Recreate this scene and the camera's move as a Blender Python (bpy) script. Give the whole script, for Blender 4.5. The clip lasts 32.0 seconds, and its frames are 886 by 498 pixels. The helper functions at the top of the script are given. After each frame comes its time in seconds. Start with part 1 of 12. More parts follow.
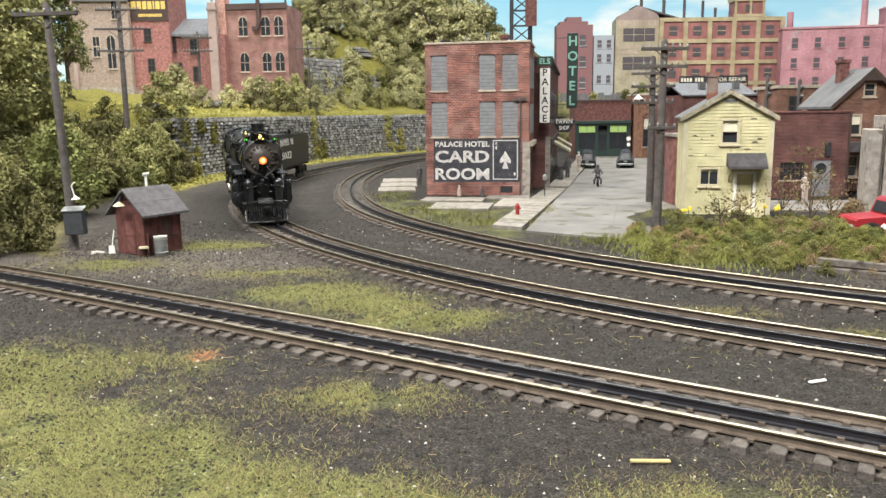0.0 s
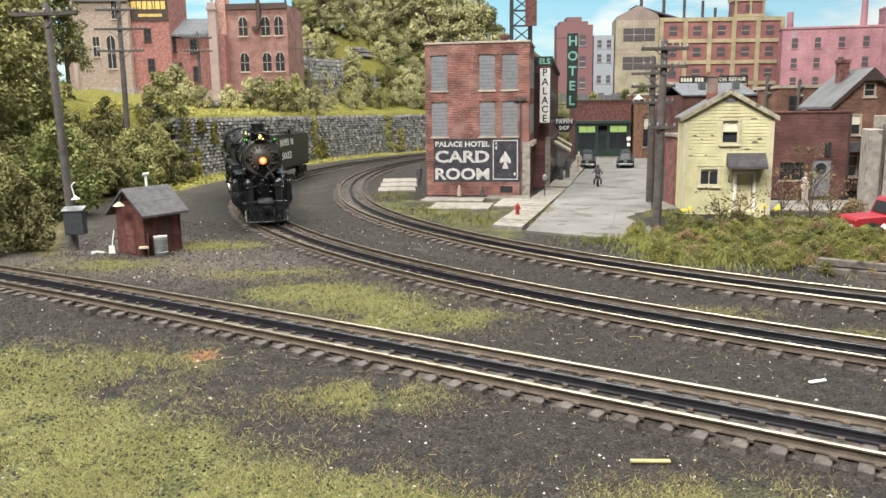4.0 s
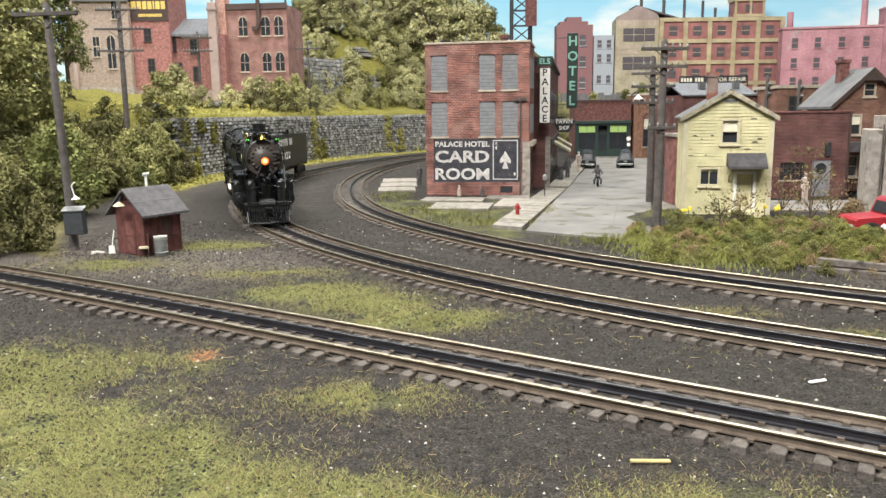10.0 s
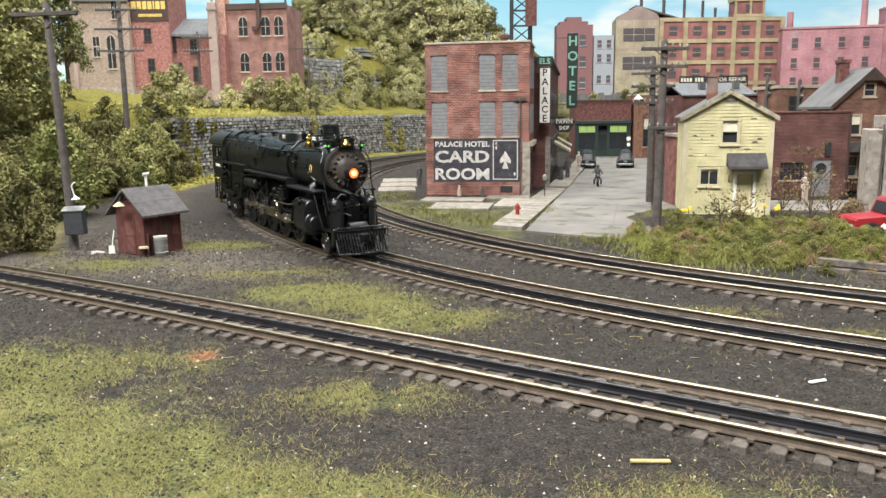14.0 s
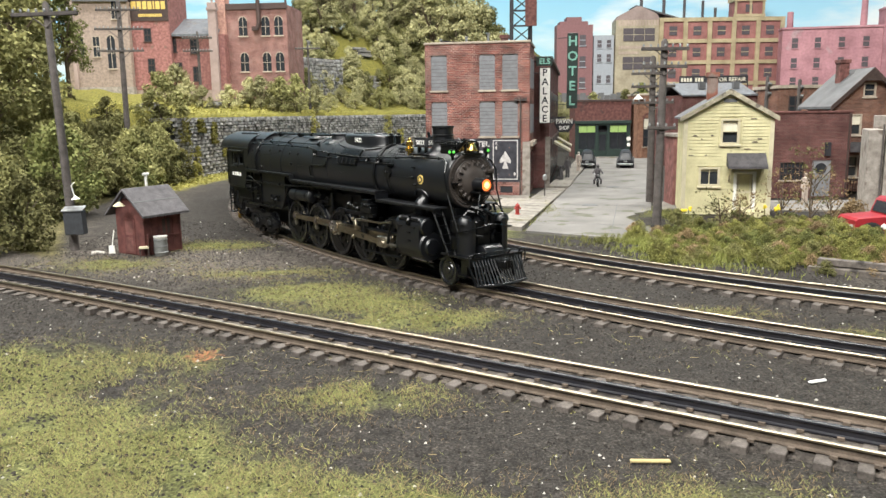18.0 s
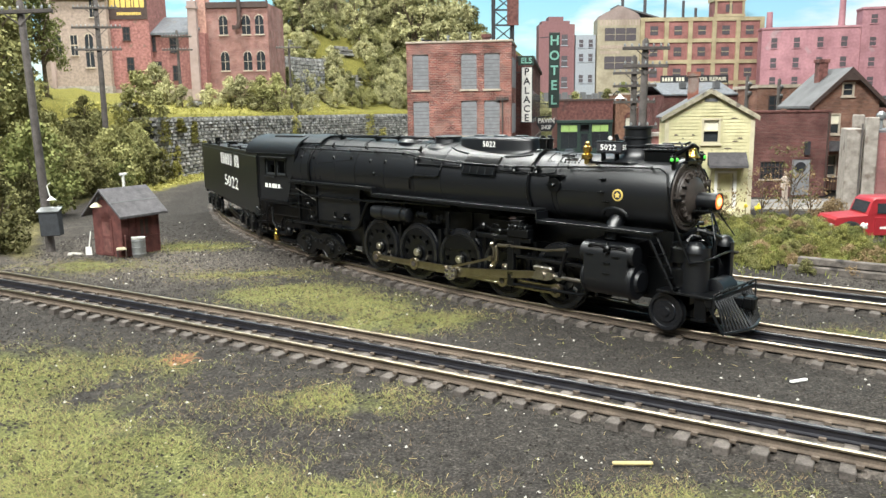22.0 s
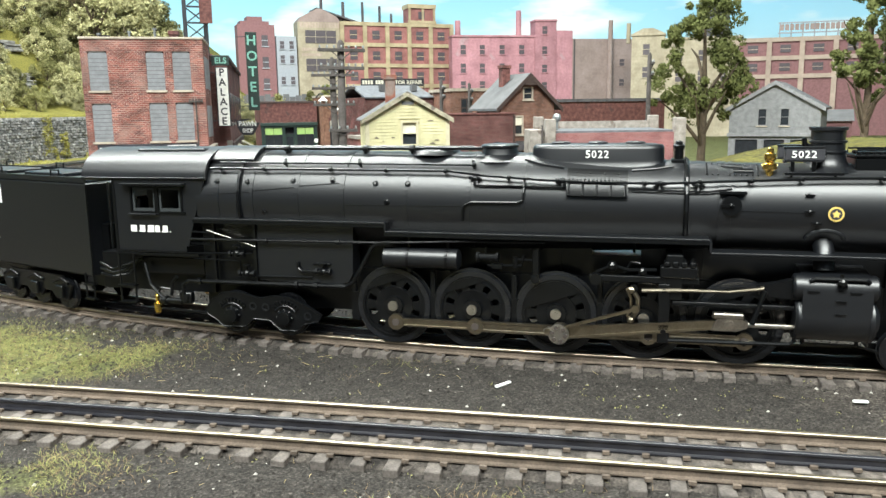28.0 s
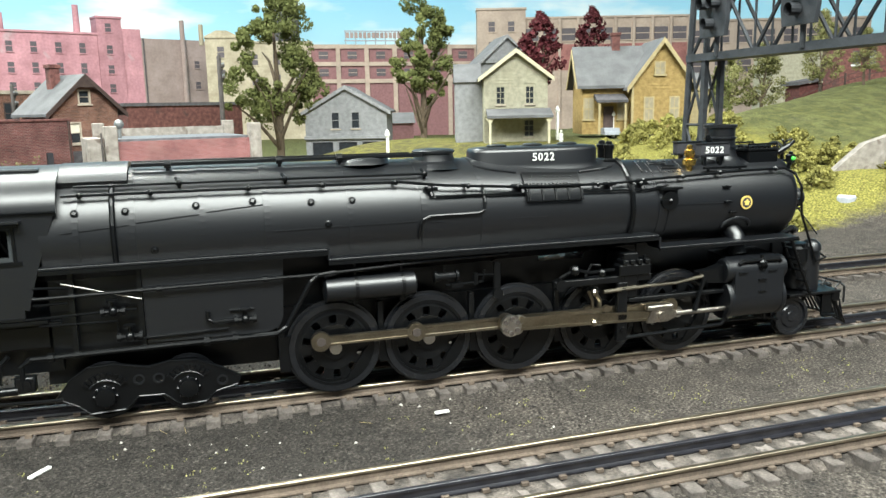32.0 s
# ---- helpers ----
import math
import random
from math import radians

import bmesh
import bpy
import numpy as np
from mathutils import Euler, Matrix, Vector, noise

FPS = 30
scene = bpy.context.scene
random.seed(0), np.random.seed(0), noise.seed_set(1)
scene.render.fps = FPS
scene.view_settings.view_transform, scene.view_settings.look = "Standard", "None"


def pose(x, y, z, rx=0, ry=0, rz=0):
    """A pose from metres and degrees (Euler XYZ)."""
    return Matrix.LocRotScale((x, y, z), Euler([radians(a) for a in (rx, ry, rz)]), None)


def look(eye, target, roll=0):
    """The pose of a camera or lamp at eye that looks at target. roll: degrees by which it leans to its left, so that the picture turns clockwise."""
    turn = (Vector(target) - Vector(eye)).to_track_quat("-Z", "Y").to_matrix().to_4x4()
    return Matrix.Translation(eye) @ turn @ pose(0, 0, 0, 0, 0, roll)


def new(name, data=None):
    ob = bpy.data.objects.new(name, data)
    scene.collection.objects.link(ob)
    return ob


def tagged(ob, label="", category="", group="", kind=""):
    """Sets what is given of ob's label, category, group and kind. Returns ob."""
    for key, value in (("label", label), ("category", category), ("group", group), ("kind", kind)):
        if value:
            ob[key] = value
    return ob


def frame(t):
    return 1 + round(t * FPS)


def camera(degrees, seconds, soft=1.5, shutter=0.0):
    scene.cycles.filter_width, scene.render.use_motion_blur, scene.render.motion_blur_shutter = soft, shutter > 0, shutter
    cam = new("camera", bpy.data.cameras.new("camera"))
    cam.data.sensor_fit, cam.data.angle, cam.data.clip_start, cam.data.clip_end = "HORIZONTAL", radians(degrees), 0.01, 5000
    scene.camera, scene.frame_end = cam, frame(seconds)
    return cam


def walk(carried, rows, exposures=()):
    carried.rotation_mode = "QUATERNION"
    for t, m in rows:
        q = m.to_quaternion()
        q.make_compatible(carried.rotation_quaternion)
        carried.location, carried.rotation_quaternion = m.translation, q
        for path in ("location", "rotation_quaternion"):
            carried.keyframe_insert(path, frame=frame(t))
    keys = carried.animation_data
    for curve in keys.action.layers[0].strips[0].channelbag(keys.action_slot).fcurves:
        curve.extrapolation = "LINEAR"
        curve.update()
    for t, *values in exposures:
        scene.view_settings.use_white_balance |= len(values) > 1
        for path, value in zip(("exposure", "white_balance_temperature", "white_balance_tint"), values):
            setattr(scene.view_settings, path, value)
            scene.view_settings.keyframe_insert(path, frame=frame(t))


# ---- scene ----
# The unit of the plan below is the centimetre; U turns it into metres.
U = 0.01

cam = camera(59.03, 32.0, soft=1.5)
PATH = [
    (0.0, 0.0000, -0.0000, 0.1182, 0.784, -9.844, 0.730),
    (21.6, 0.0000, -0.0000, 0.1182, 0.784, -9.844, 0.730),
    (22.0, 0.0011, 0.0036, 0.1182, -0.467, -9.904, 0.729),
    (22.5, 0.0018, 0.0066, 0.1184, -2.458, -9.921, 0.764),
    (23.0, 0.0031, 0.0096, 0.1182, -4.108, -9.908, 0.816),
    (23.5, 0.0036, 0.0111, 0.1184, -5.452, -9.916, 0.815),
    (24.0, 0.0046, 0.0132, 0.1186, -6.708, -9.930, 0.847),
    (24.5, 0.0054, 0.0152, 0.1187, -8.092, -9.944, 0.814),
    (25.0, 0.0063, 0.0170, 0.1187, -9.551, -9.947, 0.835),
    (25.5, 0.0078, 0.0192, 0.1188, -11.038, -9.942, 0.939),
    (27.5, 0.0139, 0.0307, 0.1189, -18.798, -10.020, 0.849),
    (28.0, 0.0160, 0.0338, 0.1191, -21.315, -10.042, 0.822),
    (28.5, 0.0184, 0.0372, 0.1191, -24.224, -10.063, 0.834),
    (29.0, 0.0227, 0.0419, 0.1194, -27.615, -10.099, 0.898),
    (29.5, 0.0271, 0.0466, 0.1196, -31.171, -10.129, 0.908),
    (30.0, 0.0314, 0.0500, 0.1198, -34.790, -10.156, 0.950),
    (30.5, 0.0361, 0.0536, 0.1201, -38.841, -10.204, 1.014),
    (31.0, 0.0441, 0.0588, 0.1204, -43.233, -10.245, 1.044),
    (31.5, 0.0497, 0.0615, 0.1207, -47.224, -10.286, 1.059),
    (32.0, 0.0539, 0.0634, 0.1208, -50.612, -10.317, 1.114),
]


def eye_pose(x, y, z, yaw, pitch, roll):
    a, b = radians(yaw), radians(pitch)
    ahead = Vector((-math.sin(a) * math.cos(b), math.cos(a) * math.cos(b), math.sin(b)))
    eye = Vector((x, y, z))
    return look(eye, eye + ahead, -roll)


walk(cam, [(t, eye_pose(x, y, z, yaw, pitch, roll)) for t, x, y, z, yaw, pitch, roll in PATH],
     exposures=[(0.0, -0.24, 6480, 9), (16.0, -0.24, 6480, 9), (19.0, -0.16, 6420, 8), (21.5, -0.06, 6300, 6), (25.0, 0.1, 6180, 3), (28.0, 0.16, 6160, 2), (32.0, 0.26, 6160, 1)])

# ---- light: the train room's ceiling lamps and a little grey room light ----
world = bpy.data.worlds.new("room_light")
scene.world = world
world.use_nodes = True
world.node_tree.nodes["Background"].inputs[0].default_value = (0.93, 0.96, 1.0, 1)
world.node_tree.nodes["Background"].inputs[1].default_value = 0.25


def ceiling_lamp(x, y, z, sx, sy, watts, tilt, turn, tint=(1.0, 0.97, 0.92)):
    data = bpy.data.lights.new("ceiling_lamp", "AREA")
    data.shape, data.size, data.size_y, data.energy, data.color = "RECTANGLE", sx * U, sy * U, watts, tint
    ob = new("ceiling_lamp", data)
    ob.matrix_world = pose(x * U, y * U, z * U, tilt, 0, turn)
    return ob


# rows of tubes on the ceiling: one along the edge of the layout, one over the town: x, y, z, length, breadth, watts, tilt, turn
for lx, ly, lz, ln, br, w, tilt, turn in ((-60, -84, 206, 300, 100, 262, 14, -30), (-10, 170, 208, 260, 30, 158, 0, 0)):
    ceiling_lamp(lx, ly, lz, ln, br, w, tilt, turn)

# ---- mesh building ----


def bar_row(name, x0, x1, z0, z1, y, widths, material, parent, t=0.03):
    """Plain upright bars, one part each, on a plane facing -y, in place of lettering."""
    x, k = x0, (x1 - x0) / sum(widths)
    for i, w in enumerate(widths):
        if i % 2 == 0:
            part(name, Mesh().box(x, x + w * k, y - t, y, z0, z1), material, parent)
        x += w * k


class Mesh:
    """Collects vertices and faces, in centimetres."""

    def __init__(self):
        self.v, self.f, self.m = [], [], []
        self.slot = 0

    def add(self, verts, faces):
        n = len(self.v)
        self.v.extend(verts)
        self.f.extend([tuple(i + n for i in f) for f in faces])
        self.m.extend([self.slot] * len(faces))
        return self

    def box(self, x0, x1, y0, y1, z0, z1, c=0.0):
        if c <= 0:
            v = [(x, y, z) for z in (z0, z1) for y in (y0, y1) for x in (x0, x1)]
            f = [(0, 2, 3, 1), (4, 5, 7, 6), (0, 1, 5, 4), (2, 6, 7, 3), (0, 4, 6, 2), (1, 3, 7, 5)]
            return self.add(v, f)
        c = min(c, (x1 - x0) * 0.45, (y1 - y0) * 0.45, (z1 - z0) * 0.45)
        bm = bmesh.new()
        bmesh.ops.create_cube(bm, size=1)
        for q in bm.verts:
            q.co = ((x0 + x1) / 2 + q.co.x * (x1 - x0), (y0 + y1) / 2 + q.co.y * (y1 - y0), (z0 + z1) / 2 + q.co.z * (z1 - z0))
        bmesh.ops.bevel(bm, geom=bm.edges[:], offset=c, segments=1, affect="EDGES")
        return self.take(bm)

    def take(self, bm):
        bm.verts.index_update()
        self.add([tuple(q.co) for q in bm.verts], [tuple(q.index for q in f.verts) for f in bm.faces])
        bm.free()
        return self

    def prism(self, pts, a, b, axis="y"):
        """A polygon of (p, q) pushed from a to b along an axis: y gives (p, t, q), x gives (t, p, q), z gives (p, q, t)."""
        put = {"y": lambda p, q, t: (p, t, q), "x": lambda p, q, t: (t, p, q), "z": lambda p, q, t: (p, q, t)}[axis]
        n = len(pts)
        v = [put(p, q, a) for p, q in pts] + [put(p, q, b) for p, q in pts]
        f = [tuple(range(n)), tuple(range(2 * n - 1, n - 1, -1))] + [(i, i + n, (i + 1) % n + n, (i + 1) % n) for i in range(n)]
        return self.add(v, f)

    def lathe(self, prof, at=(0, 0, 0), axis="z", n=24, closed=True):
        """prof: (along, radius) pairs."""
        v, f = [], []
        for t, r in prof:
            for k in range(n):
                a = 2 * math.pi * k / n
                p, q = r * math.cos(a), r * math.sin(a)
                v.append({"z": (p, q, t), "x": (t, p, q), "y": (q, t, p)}[axis])
        for i in range(len(prof) - 1):
            for k in range(n):
                f.append((i * n + k, i * n + (k + 1) % n, (i + 1) * n + (k + 1) % n, (i + 1) * n + k))
        if closed:
            f.append(tuple(range(n - 1, -1, -1)))
            f.append(tuple(range((len(prof) - 1) * n, len(prof) * n)))
        return self.add([(x + at[0], y + at[1], z + at[2]) for x, y, z in v], f)

    def cyl(self, at, axis, length, r, n=14, r2=None):
        return self.lathe([(0, r), (length, r if r2 is None else r2)], at, axis, n)

    def tube(self, pts, r, n=7):
        """A round bar along points."""
        pts = [Vector(p) for p in pts]
        v, f, side = [], [], None
        for i, p in enumerate(pts):
            d = (pts[min(i + 1, len(pts) - 1)] - pts[max(i - 1, 0)]).normalized()
            if side is None:
                side = d.orthogonal().normalized()
            side = (side - d * side.dot(d)).normalized()
            up = d.cross(side)
            rr = r[i] if isinstance(r, (list, tuple)) else r
            for k in range(n):
                a = 2 * math.pi * k / n
                v.append(tuple(p + side * (rr * math.cos(a)) + up * (rr * math.sin(a))))
        for i in range(len(pts) - 1):
            for k in range(n):
                f.append((i * n + k, i * n + (k + 1) % n, (i + 1) * n + (k + 1) % n, (i + 1) * n + k))
        f.append(tuple(range(n - 1, -1, -1)))
        f.append(tuple(range((len(pts) - 1) * n, len(pts) * n)))
        return self.add(v, f)

    def ball(self, c, r, n=10, sz=1.0):
        m = max(5, n // 2)
        prof = [(-r * sz * math.cos(math.pi * i / m), max(r * math.sin(math.pi * i / m), r * 0.02)) for i in range(m + 1)]
        return self.lathe(prof, c, "z", n)

    def moved(self, matrix):
        self.v = [tuple(matrix @ Vector(p)) for p in self.v]
        return self


def data_of(name, m, mats, smooth=False):
    me = bpy.data.meshes.new(name)
    me.from_pydata([(x * U, y * U, z * U) for x, y, z in m.v], [], m.f)
    for q in mats if isinstance(mats, (list, tuple)) else [mats]:
        me.materials.append(q)
    if any(m.m):
        me.polygons.foreach_set("material_index", m.m)
    if smooth:
        me.polygons.foreach_set("use_smooth", [True] * len(me.polygons))
        me.set_sharp_from_angle(angle=radians(38))
    me.validate()
    return me


def part(name, m, mats, parent=None, label="", smooth=False, at=None):
    """One mesh under a thing or under a part. at: its pose in its parent's space, in centimetres."""
    ob = new(name, data_of(name, m, mats, smooth))
    if parent is not None:
        ob.parent = parent
    if at is not None:
        ob.matrix_basis = at
    if label:
        ob["label"] = label
    return ob


def cm(x, y, z, rx=0, ry=0, rz=0):
    return pose(x * U, y * U, z * U, rx, ry, rz)


def thing(name, label, category, at=None, group="", kind=""):
    ob = new(name)
    ob.empty_display_size = 0.01
    if at is not None:
        ob.matrix_basis = at
    return tagged(ob, label, category, group, kind)


def solid(name, m, mats, label, category="", at=None, group="", kind="", smooth=False):
    ob = part(name, m, mats, smooth=smooth)
    if at is not None:
        ob.matrix_basis = at
    return tagged(ob, label, category, group, kind)


def letters(text, height, parent, at, material, name="lettering", depth=0.02, bold=0.0, width=None):
    """Writing as a flat mesh, standing in its parent's xz plane, facing -y, centred on at (x, y, z)."""
    cu = bpy.data.curves.new("writing", "FONT")
    cu.body, cu.align_x, cu.align_y, cu.size, cu.extrude, cu.offset = text, "CENTER", "CENTER", 1.0, 0.01, bold
    cu.resolution_u = 3
    tmp = new("writing", cu)
    me = bpy.data.meshes.new_from_object(tmp.evaluated_get(bpy.context.evaluated_depsgraph_get()))
    bpy.data.objects.remove(tmp)
    co = np.empty(len(me.vertices) * 3)
    me.vertices.foreach_get("co", co)
    co = co.reshape(-1, 3)
    lo, hi = co.min(0), co.max(0)
    sy = height / (hi[1] - lo[1])
    sx = sy if width is None else width / (hi[0] - lo[0])
    mid = (lo + hi) / 2
    out = np.stack([at[0] + (co[:, 0] - mid[0]) * sx, at[1] - (co[:, 2] - lo[2]) / max(hi[2] - lo[2], 1e-6) * depth, at[2] + (co[:, 1] - mid[1]) * sy], 1) * U
    me.vertices.foreach_set("co", out.ravel())
    me.materials.append(material)
    ob = new(name, me)
    ob.parent = parent
    return ob



def number_row(text, height, parent, at, material, width, bold=0.01):
    """Characters side by side on a panel, one part each; at: the pose of the row's middle, facing -y."""
    step = width / (len(text) - 0.15)
    for i, ch in enumerate(text):
        ob = letters(ch, height, parent, (0, 0, 0), material, name="number_character", bold=bold, width=step * 0.78)
        ob.matrix_basis = at @ cm((i - (len(text) - 1) / 2) * step, 0, 0)


# ---- materials ----


def mat(name, base, rough=0.8, metal=0.0, var=0.25, scale=1.5, fine=12.0, bump=0.3, spec=0.4, tint=None, stain=None, emit=0.0, dist=0.02):
    """A painted or natural surface: base colour, broad and fine variation (scale and fine: features per centimetre), relief, and stains."""
    m = bpy.data.materials.new(name)
    m.use_nodes = True
    nt = m.node_tree
    N, L = nt.nodes, nt.links
    b = N["Principled BSDF"]
    b.inputs["Roughness"].default_value, b.inputs["Metallic"].default_value = rough, metal
    b.inputs["Specular IOR Level"].default_value = spec
    tc = N.new("ShaderNodeTexCoord")
    info = N.new("ShaderNodeObjectInfo")

    def noise_at(sc, detail):
        n = N.new("ShaderNodeTexNoise")
        n.inputs["Scale"].default_value, n.inputs["Detail"].default_value = sc * 100, detail
        L.new(tc.outputs["Object"], n.inputs["Vector"])
        return n

    big, small = noise_at(scale, 4), noise_at(fine, 3)
    ramp = N.new("ShaderNodeMapRange")
    ramp.inputs[1].default_value, ramp.inputs[2].default_value = 0.3, 0.7
    ramp.inputs[3].default_value, ramp.inputs[4].default_value = 1 - var, 1 + var
    L.new(big.outputs["Fac"], ramp.inputs[0])
    ramp2 = N.new("ShaderNodeMapRange")
    ramp2.inputs[1].default_value, ramp2.inputs[2].default_value = 0.25, 0.75
    ramp2.inputs[3].default_value, ramp2.inputs[4].default_value = 1 - var * 0.7, 1 + var * 0.7
    L.new(small.outputs["Fac"], ramp2.inputs[0])
    mul = N.new("ShaderNodeMath")
    mul.operation = "MULTIPLY"
    L.new(ramp.outputs[0], mul.inputs[0])
    L.new(ramp2.outputs[0], mul.inputs[1])
    rnd = N.new("ShaderNodeMapRange")
    rnd.inputs[3].default_value, rnd.inputs[4].default_value = 1 - var * 0.5, 1 + var * 0.5
    L.new(info.outputs["Random"], rnd.inputs[0])
    mul2 = N.new("ShaderNodeMath")
    mul2.operation = "MULTIPLY"
    L.new(mul.outputs[0], mul2.inputs[0])
    L.new(rnd.outputs[0], mul2.inputs[1])
    col = N.new("ShaderNodeMix")
    col.data_type = "RGBA"
    col.inputs[6].default_value = (*base, 1)
    col.inputs[7].default_value = (*(tint or base), 1)
    L.new(big.outputs["Fac"], col.inputs[0])
    last = col.outputs[2]
    if stain:
        st = noise_at(stain[1], 6)
        cut = N.new("ShaderNodeMapRange")
        cut.inputs[1].default_value, cut.inputs[2].default_value = stain[2], stain[2] + 0.06
        L.new(st.outputs["Fac"], cut.inputs[0])
        mx = N.new("ShaderNodeMix")
        mx.data_type = "RGBA"
        mx.inputs[7].default_value = (*stain[0], 1)
        L.new(last, mx.inputs[6])
        L.new(cut.outputs[0], mx.inputs[0])
        last = mx.outputs[2]
    hsv = N.new("ShaderNodeHueSaturation")
    L.new(last, hsv.inputs["Color"])
    L.new(mul2.outputs[0], hsv.inputs["Value"])
    L.new(hsv.outputs["Color"], b.inputs["Base Color"])
    if bump:
        bp = N.new("ShaderNodeBump")
        bp.inputs["Strength"].default_value, bp.inputs["Distance"].default_value = bump, dist * U
        L.new(small.outputs["Fac"], bp.inputs["Height"])
        L.new(bp.outputs["Normal"], b.inputs["Normal"])
    if emit:
        b.inputs["Emission Color"].default_value = (*base, 1)
        b.inputs["Emission Strength"].default_value = emit
    return m


def leaf_mat(name, base, tip, rough=0.9, var=0.35):
    """Foliage: colour by clump and by leaf."""
    m = bpy.data.materials.new(name)
    m.use_nodes = True
    N, L = m.node_tree.nodes, m.node_tree.links
    b = N["Principled BSDF"]
    b.inputs["Roughness"].default_value = rough
    b.inputs["Specular IOR Level"].default_value = 0.15
    geo = N.new("ShaderNodeNewGeometry")
    tc = N.new("ShaderNodeTexCoord")
    n = N.new("ShaderNodeTexNoise")
    n.inputs["Scale"].default_value = 40
    L.new(tc.outputs["Object"], n.inputs["Vector"])
    add = N.new("ShaderNodeMath")
    add.operation = "ADD"
    L.new(geo.outputs["Random Per Island"], add.inputs[0])
    L.new(n.outputs["Fac"], add.inputs[1])
    half = N.new("ShaderNodeMath")
    half.operation = "MULTIPLY"
    half.inputs[1].default_value = 0.5
    L.new(add.outputs[0], half.inputs[0])
    mx = N.new("ShaderNodeMix")
    mx.data_type = "RGBA"
    mx.inputs[6].default_value, mx.inputs[7].default_value = (*base, 1), (*tip, 1)
    L.new(half.outputs[0], mx.inputs[0])
    info = N.new("ShaderNodeObjectInfo")
    rg = N.new("ShaderNodeMapRange")
    rg.inputs[3].default_value, rg.inputs[4].default_value = 1 - var, 1 + var
    L.new(info.outputs["Random"], rg.inputs[0])
    hsv = N.new("ShaderNodeHueSaturation")
    L.new(mx.outputs[2], hsv.inputs["Color"])
    L.new(rg.outputs[0], hsv.inputs["Value"])
    L.new(hsv.outputs["Color"], b.inputs["Base Color"])
    return m


BLACK = mat("loco_black_paint", (0.0024, 0.003, 0.0045), rough=0.39, var=0.12, scale=0.4, bump=0.05, spec=0.76)
BLACK_FLAT = mat("black_iron", (0.0022, 0.0025, 0.003), rough=0.3, var=0.2, bump=0.08, spec=0.4)
# graphite, lightened and browned: the headlight's glow is put into its colour
GRAPHITE_LIT = mat("graphite_with_headlight_glow", (0.05, 0.041, 0.036), rough=0.42, var=0.2, bump=0.06)
CAB_SASH = mat("grey_sash_paint", (0.03, 0.034, 0.036), rough=0.5, var=0.1, bump=0.02)
ROD = mat("rod_steel", (0.33, 0.29, 0.22), rough=0.3, metal=1.0, var=0.15, bump=0.05)
STEEL = mat("bright_steel", (0.62, 0.60, 0.56), rough=0.28, metal=1.0, var=0.1, bump=0.03)
CROSSHEAD = mat("oily_crosshead_steel", (0.36, 0.33, 0.29), rough=0.33, metal=1.0, var=0.25, bump=0.06)
TYRE = mat("dark_wheel_tyre", (0.006, 0.0065, 0.008), rough=0.26, var=0.2, bump=0.05, spec=0.7)
BRASS = mat("polished_brass", (0.75, 0.5, 0.13), rough=0.25, metal=1.0, var=0.1, bump=0.03)
GOLD = mat("gold_paint", (0.62, 0.45, 0.12), rough=0.5, var=0.1, bump=0.0)
WHITE = mat("white_lettering", (0.82, 0.82, 0.78), rough=0.6, var=0.06, bump=0.0)
SIGN_BLACK = mat("sign_black_paint", (0.03, 0.03, 0.035), rough=0.7, var=0.2)
LENS = mat("headlight_glow", (1.0, 0.2, 0.04), rough=0.3, var=0.0, bump=0, emit=1.6)
LAMP_CORE = mat("headlight_bulb_glow", (1.0, 0.5, 0.2), rough=0.3, var=0.0, bump=0, emit=2.6)
GRIT = leaf_mat("cinder_grit", (0.007, 0.0062, 0.0055), (0.075, 0.067, 0.06), rough=0.95)
GREEN_LENS = mat("green_marker_glow", (0.1, 0.62, 0.07), rough=0.3, var=0.0, bump=0, emit=0.5)
RAIL_TOP = mat("worn_railhead", (0.4, 0.34, 0.255), rough=0.36, metal=1.0, var=0.12, scale=0.6, bump=0.04)
RAIL_SIDE = mat("rusty_rail_web", (0.11, 0.085, 0.065), rough=0.75, var=0.3)
RAIL_MID = mat("blackened_middle_rail", (0.014, 0.014, 0.018), rough=0.3, var=0.2, bump=0.04, spec=0.6)
TIE = mat("weathered_tie", (0.08, 0.069, 0.061), rough=0.9, var=0.4, scale=1.6, bump=0.6, tint=(0.14, 0.122, 0.109), stain=((0.03, 0.026, 0.023), 0.9, 0.6))
BRICK_RED = mat("red_brick", (0.2, 0.085, 0.065), rough=0.9, var=0.35, scale=0.5, fine=9, tint=(0.3, 0.115, 0.075), stain=((0.2, 0.15, 0.13), 0.25, 0.62))
BRICK_BROWN = mat("brown_brick", (0.2, 0.1, 0.065), rough=0.9, var=0.3, tint=(0.27, 0.15, 0.1))
BRICK_DARK = mat("maroon_brick", (0.115, 0.046, 0.041), rough=0.9, var=0.35, tint=(0.16, 0.072, 0.062), stain=((0.09, 0.05, 0.045), 0.3, 0.58))
STUCCO = mat("grey_brown_stucco", (0.3, 0.24, 0.2), rough=0.95, var=0.2, tint=(0.36, 0.28, 0.24))
RED_BOARD = mat("red_clapboard_paint", (0.23, 0.095, 0.085), rough=0.85, var=0.3, tint=(0.31, 0.15, 0.135), stain=((0.2, 0.12, 0.1), 0.6, 0.62))
PINKBROWN = mat("pink_brown_stucco", (0.36, 0.2, 0.16), rough=0.95, var=0.22, tint=(0.44, 0.26, 0.21), stain=((0.3, 0.2, 0.17), 0.15, 0.6))
